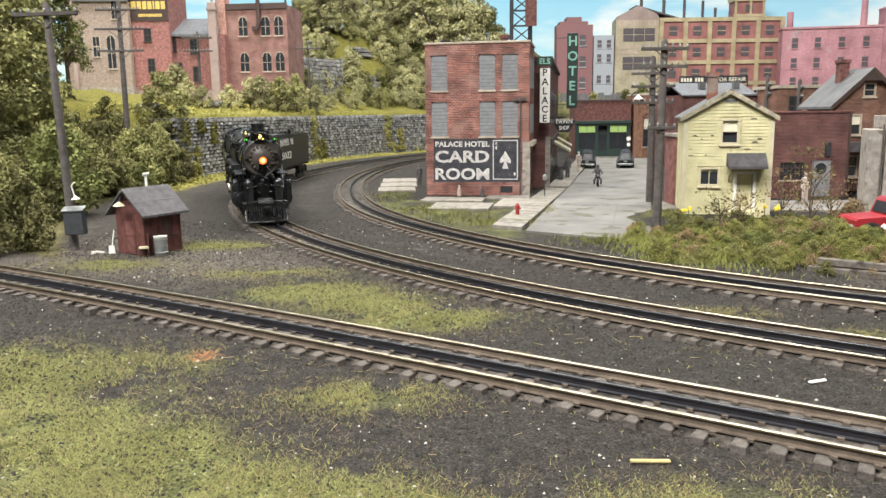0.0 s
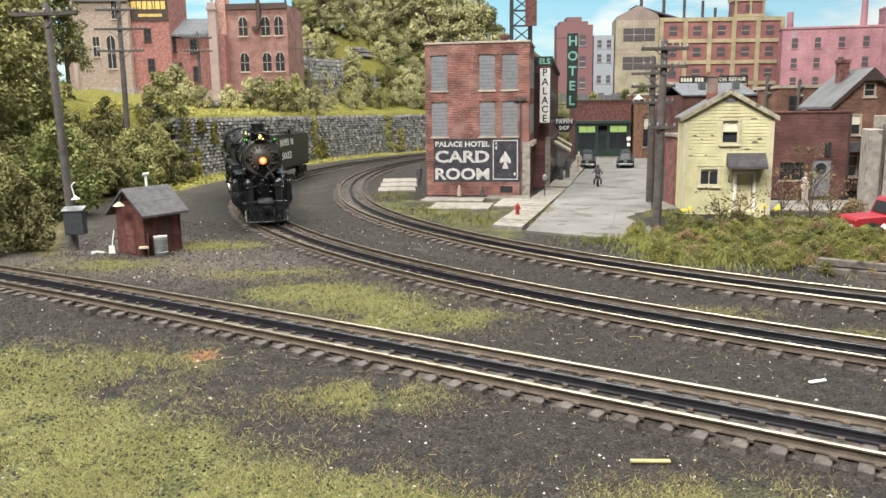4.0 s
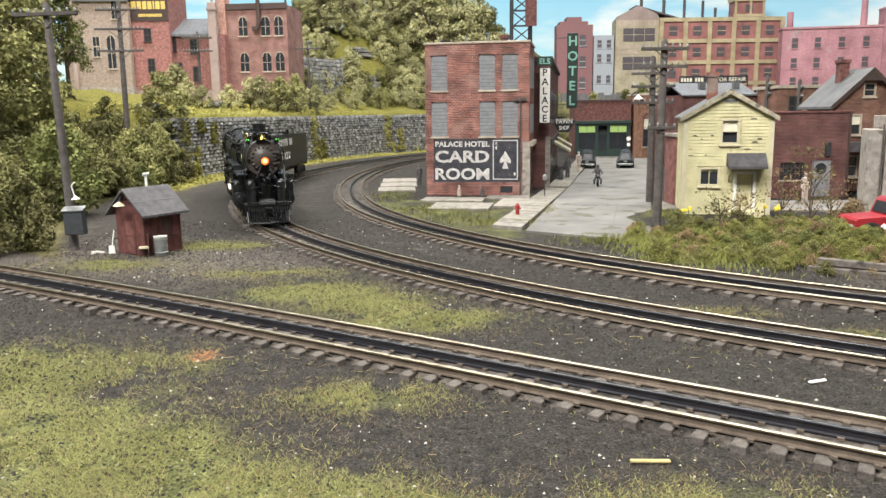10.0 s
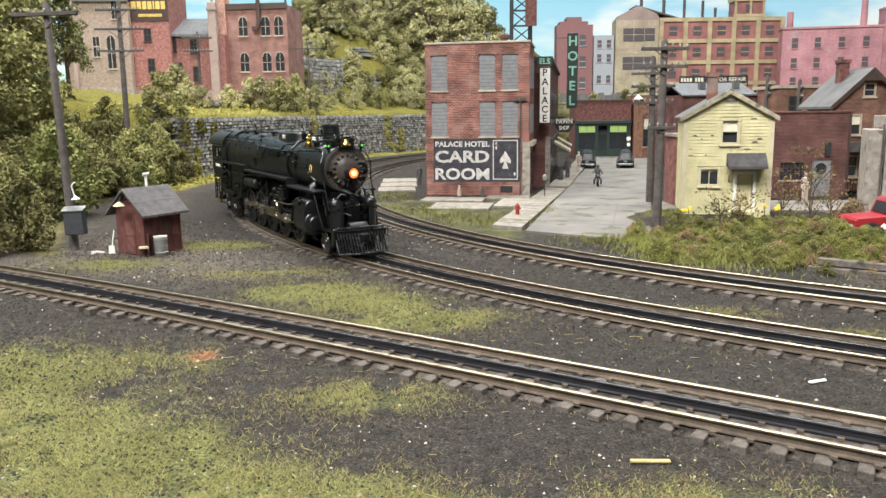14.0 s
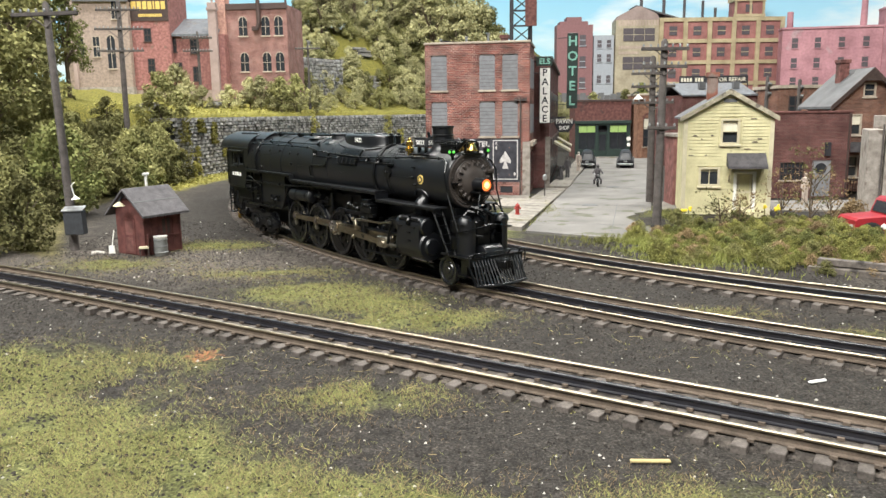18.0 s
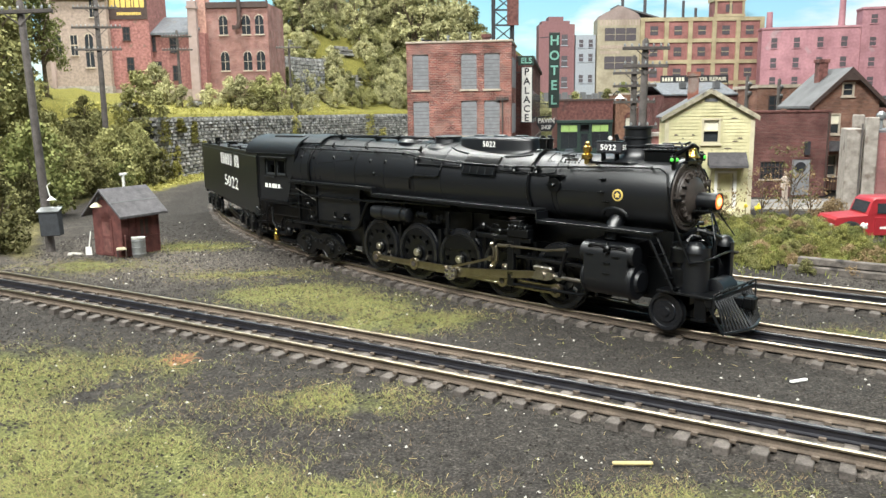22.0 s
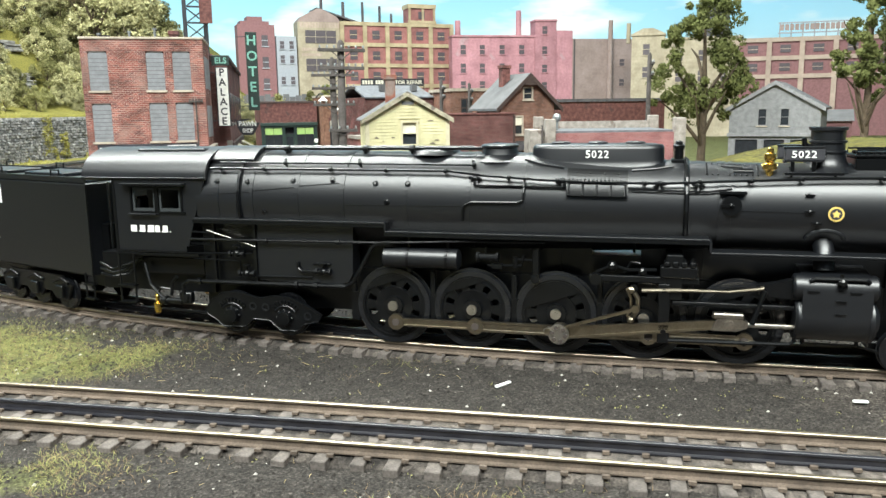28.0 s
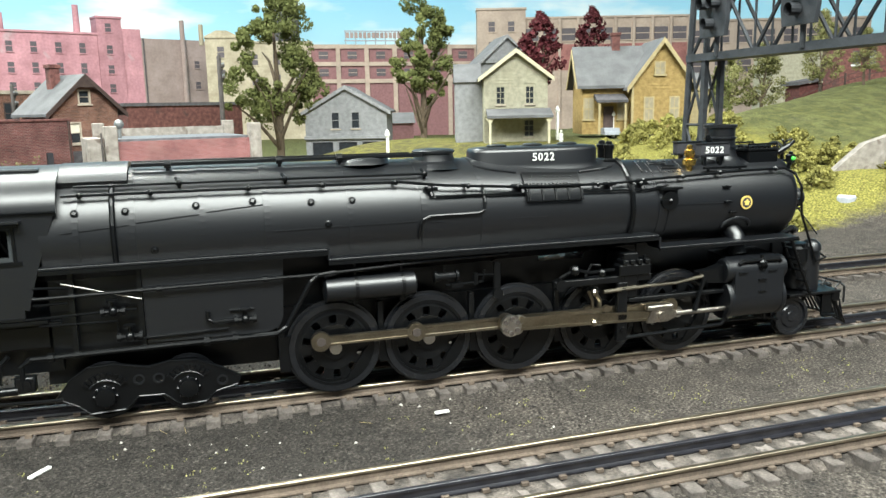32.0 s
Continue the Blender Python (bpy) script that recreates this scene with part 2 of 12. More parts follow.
YELLOW = mat("pale_yellow_clapboard", (0.5, 0.46, 0.26), rough=0.8, var=0.14, scale=0.6, tint=(0.6, 0.56, 0.35), stain=((0.28, 0.23, 0.15), 1.3, 0.7))
BARE_WOOD = mat("bare_grey_brown_wood", (0.13, 0.11, 0.085), rough=0.95, var=0.3)
TRIM_WORN = mat("worn_cream_trim", (0.34, 0.31, 0.23), rough=0.85, var=0.3, stain=((0.14, 0.12, 0.1), 1.2, 0.6))
CREAM = mat("cream_clapboard", (0.33, 0.31, 0.23), rough=0.85, var=0.18)
GREY_BOARD = mat("grey_clapboard", (0.22, 0.222, 0.232), rough=0.85, var=0.14, tint=(0.27, 0.27, 0.275))
OCHRE = mat("ochre_clapboard", (0.25, 0.17, 0.055), rough=0.85, var=0.15, tint=(0.4, 0.28, 0.11))
TRIM_OCHRE = mat("dull_cream_trim", (0.38, 0.31, 0.17), rough=0.85, var=0.15)
PANE_OCHRE = mat("pale_curtained_pane", (0.3, 0.26, 0.18), rough=0.6, var=0.15, bump=0)
ROOF_GREY = mat("grey_roofing", (0.1, 0.1, 0.104), rough=0.85, var=0.14, scale=0.5, fine=5, tint=(0.13, 0.13, 0.133))
ROOF_DARK = mat("dark_tar_roof", (0.09, 0.085, 0.09), rough=0.9, var=0.3)
ROOF_PALE = mat("pale_metal_roof", (0.11, 0.115, 0.125), rough=0.6, var=0.3, stain=((0.12, 0.11, 0.1), 0.4, 0.6))
TRIM_CREAM = mat("cream_trim", (0.56, 0.51, 0.36), rough=0.8, var=0.1)
TRIM_WHITE = mat("white_trim", (0.75, 0.74, 0.7), rough=0.75, var=0.1)
TRIM_DARK = mat("dark_brown_trim", (0.06, 0.04, 0.035), rough=0.8, var=0.2)
STONE_TRIM = mat("limestone_trim", (0.42, 0.36, 0.29), rough=0.9, var=0.2)
CONCRETE = mat("weathered_concrete", (0.25, 0.22, 0.19), rough=0.9, var=0.22, tint=(0.33, 0.3, 0.27), stain=((0.16, 0.13, 0.11), 0.5, 0.6))
ROAD = mat("pale_concrete_road", (0.15, 0.143, 0.135), rough=0.9, var=0.2, scale=0.2, tint=(0.19, 0.182, 0.17), stain=((0.1, 0.1, 0.07), 0.3, 0.58))
PAVING = mat("sidewalk_concrete", (0.18, 0.165, 0.145), rough=0.9, var=0.25, tint=(0.24, 0.22, 0.19), stain=((0.14, 0.13, 0.08), 0.5, 0.6))
SHUTTER = mat("grey_boarded_window", (0.2, 0.205, 0.22), rough=0.85, var=0.1, tint=(0.25, 0.255, 0.27))
GLASS_DARK = mat("dark_window_glass", (0.03, 0.034, 0.04), rough=0.12, var=0.15, bump=0.0, spec=0.6)
GLASS_LIT = mat("pale_window_shade", (0.72, 0.68, 0.55), rough=0.7, var=0.1, bump=0.0)
GREEN_PAINT = mat("dark_green_storefront", (0.016, 0.034, 0.028), rough=0.6, var=0.2)
GREEN_SIGN = mat("dark_green_sign", (0.02, 0.035, 0.03), rough=0.6, var=0.15)
MINT = mat("mint_letters", (0.22, 0.46, 0.38), rough=0.6, var=0.06, bump=0)
LIME_SHADE = mat("lime_blind", (0.42, 0.62, 0.2), rough=0.7, var=0.08, bump=0)
WALL_STONE = mat("slate_block", (0.13, 0.13, 0.13), rough=0.9, var=0.6, scale=0.9, fine=6, bump=0.8, tint=(0.32, 0.31, 0.295), dist=0.04)
WALL_JOINT = mat("dark_wall_joints", (0.02, 0.02, 0.02), rough=1.0, var=0.3)
ROCK = mat("grey_rock", (0.13, 0.125, 0.115), rough=0.95, var=0.4, scale=0.6, bump=0.8, tint=(0.3, 0.29, 0.27), dist=0.1)
POLE = mat("weathered_pole", (0.085, 0.075, 0.07), rough=0.9, var=0.3)
SHED_RED = mat("barn_red_paint", (0.095, 0.034, 0.03), rough=0.85, var=0.35)
BARREL = mat("galvanised_steel", (0.3, 0.31, 0.31), rough=0.45, metal=0.6, var=0.2)
CAR_BLACK = mat("black_car_enamel", (0.022, 0.023, 0.026), rough=0.5, var=0.1, bump=0.02, spec=0.3)
RUBBER = mat("black_rubber", (0.02, 0.02, 0.021), rough=0.85, var=0.2)
CHROME = mat("chrome", (0.35, 0.35, 0.36), rough=0.3, metal=1.0, var=0.05, bump=0)
HYDRANT = mat("hydrant_red", (0.3, 0.035, 0.03), rough=0.6, var=0.15)
TRUCK_RED = mat("truck_red", (0.3, 0.022, 0.03), rough=0.35, var=0.1, bump=0.03)
STAKE_RED = mat("stake_bed_maroon", (0.2, 0.035, 0.04), rough=0.7, var=0.2)
FIGURE = mat("painted_figure", (0.09, 0.085, 0.09), rough=0.8, var=0.3)
FIGURE_PALE = mat("pale_painted_figure", (0.5, 0.42, 0.36), rough=0.8, var=0.3)
GANTRY = mat("gantry_grey_black", (0.035, 0.038, 0.043), rough=0.65, var=0.25)
YELLOW_BG = mat("hazy_yellow_masonry", (0.42, 0.34, 0.2), rough=0.95, var=0.2, scale=0.2, fine=2, tint=(0.48, 0.4, 0.27))
BRICK_BG = mat("hazy_brick_infill", (0.29, 0.13, 0.12), rough=0.95, var=0.25, scale=0.2, fine=2)
PINK_BG = mat("hazy_pink_masonry", (0.4, 0.185, 0.215), rough=0.95, var=0.2, scale=0.12, fine=1, tint=(0.5, 0.27, 0.3), stain=((0.44, 0.3, 0.32), 0.1, 0.6))
TAN_BG = mat("hazy_tan_masonry", (0.31, 0.235, 0.21), rough=0.95, var=0.14, scale=0.15, fine=1, tint=(0.37, 0.29, 0.27))
CREAM_BG = mat("hazy_cream_masonry", (0.38, 0.32, 0.22), rough=0.95, var=0.2, scale=0.15, fine=1, tint=(0.44, 0.39, 0.3))
PURPLE_BG = mat("hazy_purple_brick", (0.25, 0.13, 0.135), rough=0.95, var=0.15)
GREY_BG = mat("hazy_grey_masonry", (0.36, 0.38, 0.42), rough=0.95, var=0.1)
PALE_BG = mat("hazy_pale_masonry", (0.44, 0.35, 0.29), rough=0.95, var=0.15, scale=0.15, fine=1)
WINDOW_BG = mat("hazy_window", (0.1, 0.085, 0.095), rough=0.5, var=0.15, bump=0)
# olive, dark and mid green: lowered base colours hold shadow from between the leaves
LEAF_OLIVE = leaf_mat("olive_foliage", (0.055, 0.06, 0.02), (0.35, 0.335, 0.14))
LEAF_HILL = leaf_mat("pale_olive_foliage", (0.12, 0.12, 0.055), (0.56, 0.53, 0.28))
LEAF_DARK = leaf_mat("dark_olive_foliage", (0.03, 0.034, 0.013), (0.23, 0.215, 0.09))
LEAF_GREEN = leaf_mat("mid_green_foliage", (0.045, 0.06, 0.018), (0.27, 0.28, 0.1))
LEAF_LIME = leaf_mat("yellow_green_foliage", (0.12, 0.115, 0.035), (0.36, 0.33, 0.1))
LEAF_SHADE = leaf_mat("shade_tree_foliage", (0.075, 0.09, 0.028), (0.18, 0.19, 0.07))
LEAF_MOUND = leaf_mat("mossy_green_foliage", (0.095, 0.1, 0.03), (0.3, 0.29, 0.09))
LEAF_MAROON = leaf_mat("maroon_foliage", (0.05, 0.012, 0.016), (0.12, 0.03, 0.035))
LEAF_BROWN = leaf_mat("dry_brown_weeds", (0.16, 0.11, 0.06), (0.3, 0.22, 0.12))
GRASS = leaf_mat("static_grass", (0.045, 0.05, 0.016), (0.31, 0.31, 0.115))
GRASS_BRIGHT = leaf_mat("bright_grass", (0.1, 0.12, 0.03), (0.32, 0.33, 0.1))
BARK = mat("bark", (0.1, 0.075, 0.05), rough=0.95, var=0.3)
FLOWER_YELLOW = mat("yellow_flowers", (0.8, 0.62, 0.05), rough=0.8, var=0.1, bump=0)
FLOWER_WHITE = mat("white_flowers", (0.8, 0.8, 0.76), rough=0.8, var=0.1, bump=0)
CHIP = mat("pale_chips", (0.42, 0.4, 0.36), rough=0.9, var=0.2)
STRAW = mat("straw", (0.4, 0.32, 0.15), rough=0.9, var=0.2)
# unseen room surfaces, darkened to cut locomotive reflections and fill light
ROOM_WALL = mat("room_wall_darkened", (0.045, 0.055, 0.07), rough=0.95, var=0.05, scale=0.05, bump=0)
CEILING = mat("ceiling_dimmed", (0.5, 0.5, 0.5), rough=0.95, var=0.04, scale=0.05, bump=0)
CARPET = mat("room_floor_darkened", (0.05, 0.048, 0.05), rough=1.0, var=0.1, scale=0.2)

# ---- the plan of the three tracks: a straight and then curves, walked from the straight's end towards the back ----


class Line:
    def __init__(self, x0, y0, heading, bends, width, first=-150.0, last=250.0, step=0.5):
        """bends: (distance, curvature) pairs; each curvature holds from its distance on and blends in over width."""
        s = np.arange(first, last, step)
        k, before = np.zeros_like(s), 0.0
        for at, c in bends:
            k += (c - before) * np.clip((s - at) / width + 0.5, 0, 1)
            before = c
        h = heading - np.cumsum(k * step)
        x, y = np.cumsum(np.cos(h) * step), np.cumsum(np.sin(h) * step)
        i = int(np.searchsorted(s, 0))
        self.s, self.x, self.y, self.h = s, x - x[i] + x0, y - y[i] + y0, h

    def at(self, s, off=0.0):
        """The place and heading at distance s; off: centimetres to the inner (back) side."""
        x, y, h = (float(np.interp(s, self.s, a)) for a in (self.x, self.y, self.h))
        return x + math.sin(h) * off, y - math.cos(h) * off, h


MAIN = Line(30.0, 28.97, 2.55126, [(9.4, 0.00813), (60.4, 0.00852), (142.0, 0.00461)], 16, last=300)
INNER = Line(36.37, 38.43, 2.5455, [(10.7, 0.01008), (87.5, 0.00605)], 12)
FRONT = Line(10.0, 28.82, 2.56828, [(15.8, -0.00108)], 12, last=150)


def smooth01(v):
    v = np.clip(v, 0, 1)
    return v * v * (3 - 2 * v)


def near_main(x, y):
    """For arrays of places: the distance along the main track, and how far outside its curve they lie."""
    px, py, ph, ps = MAIN.x[::4], MAIN.y[::4], MAIN.h[::4], MAIN.s[::4]
    s, u = np.empty_like(x), np.empty_like(x)
    for a in range(0, len(x), 4000):
        dx, dy = x[a:a + 4000, None] - px, y[a:a + 4000, None] - py
        i = (dx * dx + dy * dy).argmin(1)
        r = np.arange(len(i))
        s[a:a + 4000] = ps[i]
        u[a:a + 4000] = -(dx[r, i] * np.sin(ph[i]) - dy[r, i] * np.cos(ph[i]))
    return s, u


def bumps(x, y, size, seed=0.0):
    return np.array([noise.noise(Vector((p / size + seed, q / size, seed * 1.7))) for p, q in zip(x, y)])


WALL_OFF, WALL_FROM, WALL_TO, WALL_TOP = 20.5, 136.0, 264.0, 11.4


def lay_of_land(x, y, rough=True):
    x, y = np.asarray(x, float), np.asarray(y, float)
    s, u = near_main(x, y)
    z = np.zeros_like(x)
    past = smooth01((beyond_front(x, y) - 4) / 9)
    # the hillside and the terrace outside the curve
    hill = 15 * smooth01((u - 21) / 42) * smooth01((s - 20) / 45) * past
    terrace = np.where(u > WALL_OFF + 2.2, WALL_TOP + 0.3 + 0.13 * np.clip(u - WALL_OFF, 0, 80), 0)
    mix = smooth01((s - WALL_FROM + 3) / 5)
    z = np.where(u > 0, hill * (1 - mix) + terrace * mix, 0)
    # the rocky hill behind the terrace
    z += np.where(u > 30, 24 * smooth01((u - 34) / 34) * smooth01((x + 0.2 * y + 2) / 8) * smooth01((70 - x) / 40), 0)
    # town level stays flat; the residential slope and the green bank to the east
    inner = np.clip(-u - 11.4, 0, None)
    z += np.where(u < 0, 6.6 * smooth01((x - 66) / 40) * smooth01((inner - 26) / 40) * smooth01((128 - y) / 30), 0)
    z += np.where(u < 0, 4.6 * smooth01((x - 84) / 16) * smooth01((inner - 7) / 14) * smooth01((62 - y) / 18), 0)
    z += np.where(u < 0, 7.0 * smooth01((x - 110) / 70) * smooth01((inner - 40) / 70) * smooth01((62 - y) / 26), 0)
    # the weedy mound before the yellow house
    z += 1.5 * np.exp(-(((x - 31) / 11) ** 2 + ((y - 66) / 8.5) ** 2)) * (u < -15)
    z += 1.0 * np.exp(-(((x - 29) / 8) ** 2 + ((y - 84) / 8) ** 2)) * (u < -15)
    if rough:
        road = ((x > 2) & (x < 80) & (u < -20) & (y < 205))
        amp = np.where(road, 0.05, 1) * np.clip(0.12 + 0.05 * np.clip(np.abs(u) - 18, 0, 20) * (u > 18), 0, 1.0)
        z = z + bumps(x, y, 6.0) * amp + bumps(x, y, 1.3, 3.1) * 0.06
    return z


def beyond_front(x, y):
    """How far behind the front track a place lies."""
    return (y - 28.8 - (10 - x) * 0.645) * 0.84


def ground_z(x, y):
    return float(lay_of_land([x], [y], False)[0])


def ground_mat():
    m = bpy.data.materials.new("cinder_and_grass_scenery")
    m.use_nodes = True
    N, L = m.node_tree.nodes, m.node_tree.links
    b = N["Principled BSDF"]
    b.inputs["Roughness"].default_value = 0.95
    b.inputs["Specular IOR Level"].default_value = 0.2
    tc = N.new("ShaderNodeTexCoord")

    def nz(scale, detail=5, rough=0.6):
        n = N.new("ShaderNodeTexNoise")
        n.inputs["Scale"].default_value, n.inputs["Detail"].default_value, n.inputs["Roughness"].default_value = scale * 100, detail, rough
        L.new(tc.outputs["Object"], n.inputs["Vector"])
        return n.outputs["Fac"]

    def ramp(src, stops):
        r = N.new("ShaderNodeValToRGB")
        while len(r.color_ramp.elements) < len(stops):
            r.color_ramp.elements.new(0.5)
        for e, (p, c) in zip(r.color_ramp.elements, stops):
            e.position, e.color = p, (*c, 1)
        L.new(src, r.inputs[0])
        return r.outputs["Color"]

    def mixed(fac, a, c):
        x = N.new("ShaderNodeMix")
        x.data_type = "RGBA"
        L.new(fac, x.inputs[0])
        L.new(a, x.inputs[6])
        L.new(c, x.inputs[7])
        return x.outputs[2]

    def masked(name, scale, gain, cut):
        at = N.new("ShaderNodeAttribute")
        at.attribute_name = name
        n = nz(scale, 4, 0.6)
        s1 = N.new("ShaderNodeMath")
        s1.operation = "MULTIPLY_ADD"
        L.new(n, s1.inputs[0])
        s1.inputs[1].default_value = gain
        L.new(at.outputs["Fac"], s1.inputs[2])
        rg = N.new("ShaderNodeMapRange")
        rg.inputs[1].default_value, rg.inputs[2].default_value = cut - 0.06, cut + 0.34
        L.new(s1.outputs[0], rg.inputs[0])
        return rg.outputs[0]

    mottle = N.new("ShaderNodeMapRange")
    mottle.inputs[1].default_value, mottle.inputs[2].default_value = 0.36, 0.64
    L.new(nz(1.3, 6, 0.72), mottle.inputs[0])
    cinder = mixed(mottle.outputs[0], ramp(nz(11, 3, 0.6), [(0.33, (0.005, 0.0045, 0.004)), (0.47, (0.0135, 0.012, 0.0105)), (0.6, (0.028, 0.025, 0.022)), (0.74, (0.11, 0.098, 0.085))]),
                   ramp(nz(9, 3, 0.6), [(0.33, (0.011, 0.0098, 0.0086)), (0.47, (0.032, 0.0285, 0.025)), (0.6, (0.064, 0.057, 0.05)), (0.74, (0.17, 0.152, 0.132))]))
    dirt = ramp(nz(9, 3, 0.6), [(0.36, (0.02, 0.018, 0.016)), (0.48, (0.06, 0.051, 0.043)), (0.58, (0.108, 0.093, 0.079)), (0.7, (0.2, 0.185, 0.16))])
    grass = ramp(nz(9, 3, 0.6), [(0.28, (0.016, 0.016, 0.007)), (0.46, (0.045, 0.048, 0.017)), (0.6, (0.1, 0.104, 0.036)), (0.75, (0.24, 0.235, 0.1))])
    pale = ramp(nz(8, 3, 0.6), [(0.32, (0.04, 0.043, 0.015)), (0.47, (0.085, 0.09, 0.03)), (0.58, (0.145, 0.147, 0.055)), (0.7, (0.29, 0.28, 0.13))])
    patchy = N.new("ShaderNodeMapRange")
    patchy.inputs[1].default_value, patchy.inputs[2].default_value = 0.44, 0.58
    L.new(nz(0.45, 5, 0.65), patchy.inputs[0])
    grass = mixed(patchy.outputs[0], grass, pale)
    lime = ramp(nz(5, 2.5, 0.55), [(0.28, (0.05, 0.048, 0.014)), (0.46, (0.135, 0.125, 0.03)), (0.62, (0.23, 0.21, 0.05)), (0.74, (0.36, 0.33, 0.11))])
    rust = ramp(nz(9, 2.5, 0.55), [(0.35, (0.1, 0.06, 0.04)), (0.6, (0.32, 0.13, 0.06)), (0.75, (0.42, 0.24, 0.14))])
    wood = ramp(nz(3, 2.5, 0.55), [(0.3, (0.05, 0.045, 0.02)), (0.55, (0.13, 0.115, 0.05)), (0.72, (0.22, 0.19, 0.1))])
    c = mixed(masked("dirt", 0.8, 0.8, 0.85), cinder, dirt)
    c = mixed(masked("wood", 0.5, 0.6, 0.75), c, wood)
    c = mixed(masked("grass", 0.3, 1.3, 1.06), c, grass)
    c = mixed(masked("lime", 0.7, 0.8, 0.85), c, lime)
    c = mixed(masked("rust", 3.0, 1.8, 1.62), c, rust)
    L.new(c, b.inputs["Base Color"])
    bp = N.new("ShaderNodeBump")
    bp.inputs["Strength"].default_value, bp.inputs["Distance"].default_value = 0.8, 0.07 * U
    L.new(nz(8, 3, 0.6), bp.inputs["Height"])
    L.new(bp.outputs["Normal"], b.inputs["Normal"])
    return m


GRASS_SPOTS = [(-12, 16.5, 12, 4.5, 0.8), (-1, 17.2, 7, 3.2, 0.6), (6, 16.5, 6, 2.5, 0.45), (-16, 36.5, 5, 3, 0.5), (-9.5, 51.5, 5, 3.6, 1.0), (-5.5, 48, 4.5, 3.0, 1.0), (-1.5, 44, 4.5, 2.4, 0.95), (-22, 33, 6, 6, 1.0), (-17, 28.5, 6, 5.5, 1.0), (-12.5, 25, 5.5, 4.5, 1.0), (-7, 22.5, 5, 3.2, 1.0), (-21, 24, 8, 7, 1.0),
               (-14, 20, 8, 5, 1.0), (-2.5, 20.5, 5, 3.0, 0.95), (4, 18, 5, 3, 0.7), (20, 39, 6, 2.2, 0.5), (15, 44, 3, 2, 0.4), (-4, 31.5, 4, 2, 0.5), (-22, 71, 5, 2.5, 0.8), (-28, 62, 6, 3, 0.6), (-14, 58, 6, 2, 0.5), (8, 22, 4, 2, 0.5)]


def build_ground():
    ang = np.radians(np.concatenate([np.arange(-44, 92, 0.42), np.arange(92, 316, 6.0)]))
    rad = [2.0]
    while rad[-1] < 396:
        rad.append(rad[-1] * 1.0135 + 0.06)
    rad = np.array(rad)
    reach = np.where((np.degrees(ang) > -60) & (np.degrees(ang) < 100), 1.0, 0.12)
    A, R = len(ang), len(rad)
    x = (np.sin(ang)[:, None] * rad[None, :] * reach[:, None]).ravel()
    y = (np.cos(ang)[:, None] * rad[None, :] * reach[:, None]).ravel()
    z = lay_of_land(x, y)
    me = bpy.data.meshes.new("ground")
    verts = np.stack([x, y, z], 1) * U
    i, j = np.meshgrid(np.arange(A), np.arange(R - 1), indexing="ij")
    i2 = (i + 1) % A
    f = np.stack([i * R + j, i2 * R + j, i2 * R + j + 1, i * R + j + 1], -1).reshape(-1, 4)
    me.from_pydata(verts.tolist(), [], f[:, ::-1].tolist())
    s, u = near_main(x, y)
    wob = bumps(x, y, 3.0, 5.0) * 0.35

    def put(name, val):
        a = me.attributes.new(name, "FLOAT", "POINT")
        a.data.foreach_set("value", np.clip(val, 0, 1).astype(np.float32))

    g = np.zeros_like(x)
    for gx, gy, rx, ry, k in GRASS_SPOTS:
        g = np.maximum(g, k * np.exp(-((((x - gx) / rx) ** 2 + ((y - gy) / ry) ** 2) ** 1.5)))
    town = (u < -15) & (x < 70)
    g = np.maximum(g, 0.55 * town * (y < 108) * (np.hypot(x - 3, (y - 96)) < 22))
    east = smooth01((x - 55) / 20) * smooth01((-u - 22) / 10)
    # the far lawn is olive and darker, with the trees' shade in its colour
    g = np.maximum(g, 0.95 * east * smooth01((x - 98) / 14))
    put("grass", np.clip(g + wob * (g > 0.08), 0, 1))
    out = smooth01((u - 18) / 4) * smooth01((beyond_front(x, y) - 4) / 5)
    lime = out * smooth01((s - 133) / 6) * np.where(u > WALL_OFF, 1.0, 0.9) * (1 - smooth01((u - 33) / 7))
    strip = smooth01((u - 9.5) / 5) * smooth01((s - 100) / 30)
    put("lime", np.maximum(np.maximum(lime, 0.85 * strip), (0.62 + 0.3 * smooth01((66 - y) / 14)) * east * (1 - 0.6 * smooth01((x - 106) / 16))) + wob * 0.4 * (u > 8))
    put("wood", np.maximum(out * (1 - smooth01((s - 131) / 8)), out * smooth01((u - 33) / 7)) + 0.6 * np.exp(-(((x - 31) / 12) ** 2 + ((y - 66) / 9) ** 2)))
    dirt = 0.85 * np.exp(-(((x + 20) / 14) ** 2 + ((y - 62) / 11) ** 2)) + 0.35 * ((u < -6) & (u > -60) & (x < 8)) + 0.12 * ((s > 85) & (u < 9) & (u > -10)) + 0.62 * smooth01((x - 16) / 16) * (y < 60) + 0.5 * smooth01((u - 6) / 4) * (s > 60)
    put("dirt", dirt + wob * 0.3)
    put("rust", 1.0 * np.exp(-(((x + 12.6) / 1.5) ** 2 + ((y - 37.6) / 1.7) ** 2)) + 0.5 * np.exp(-(((x + 6.5) / 2.5) ** 2 + ((y - 33.5) / 1.6) ** 2)))
    me.materials.append(ground_mat())
    me.polygons.foreach_set("use_smooth", [True] * len(me.polygons))
    ob = new("ground", me)
    return tagged(ob, "dark cinder ground with patches of yellow-green static grass", "ground", kind="structure")


build_ground()

# ---- the train room ----


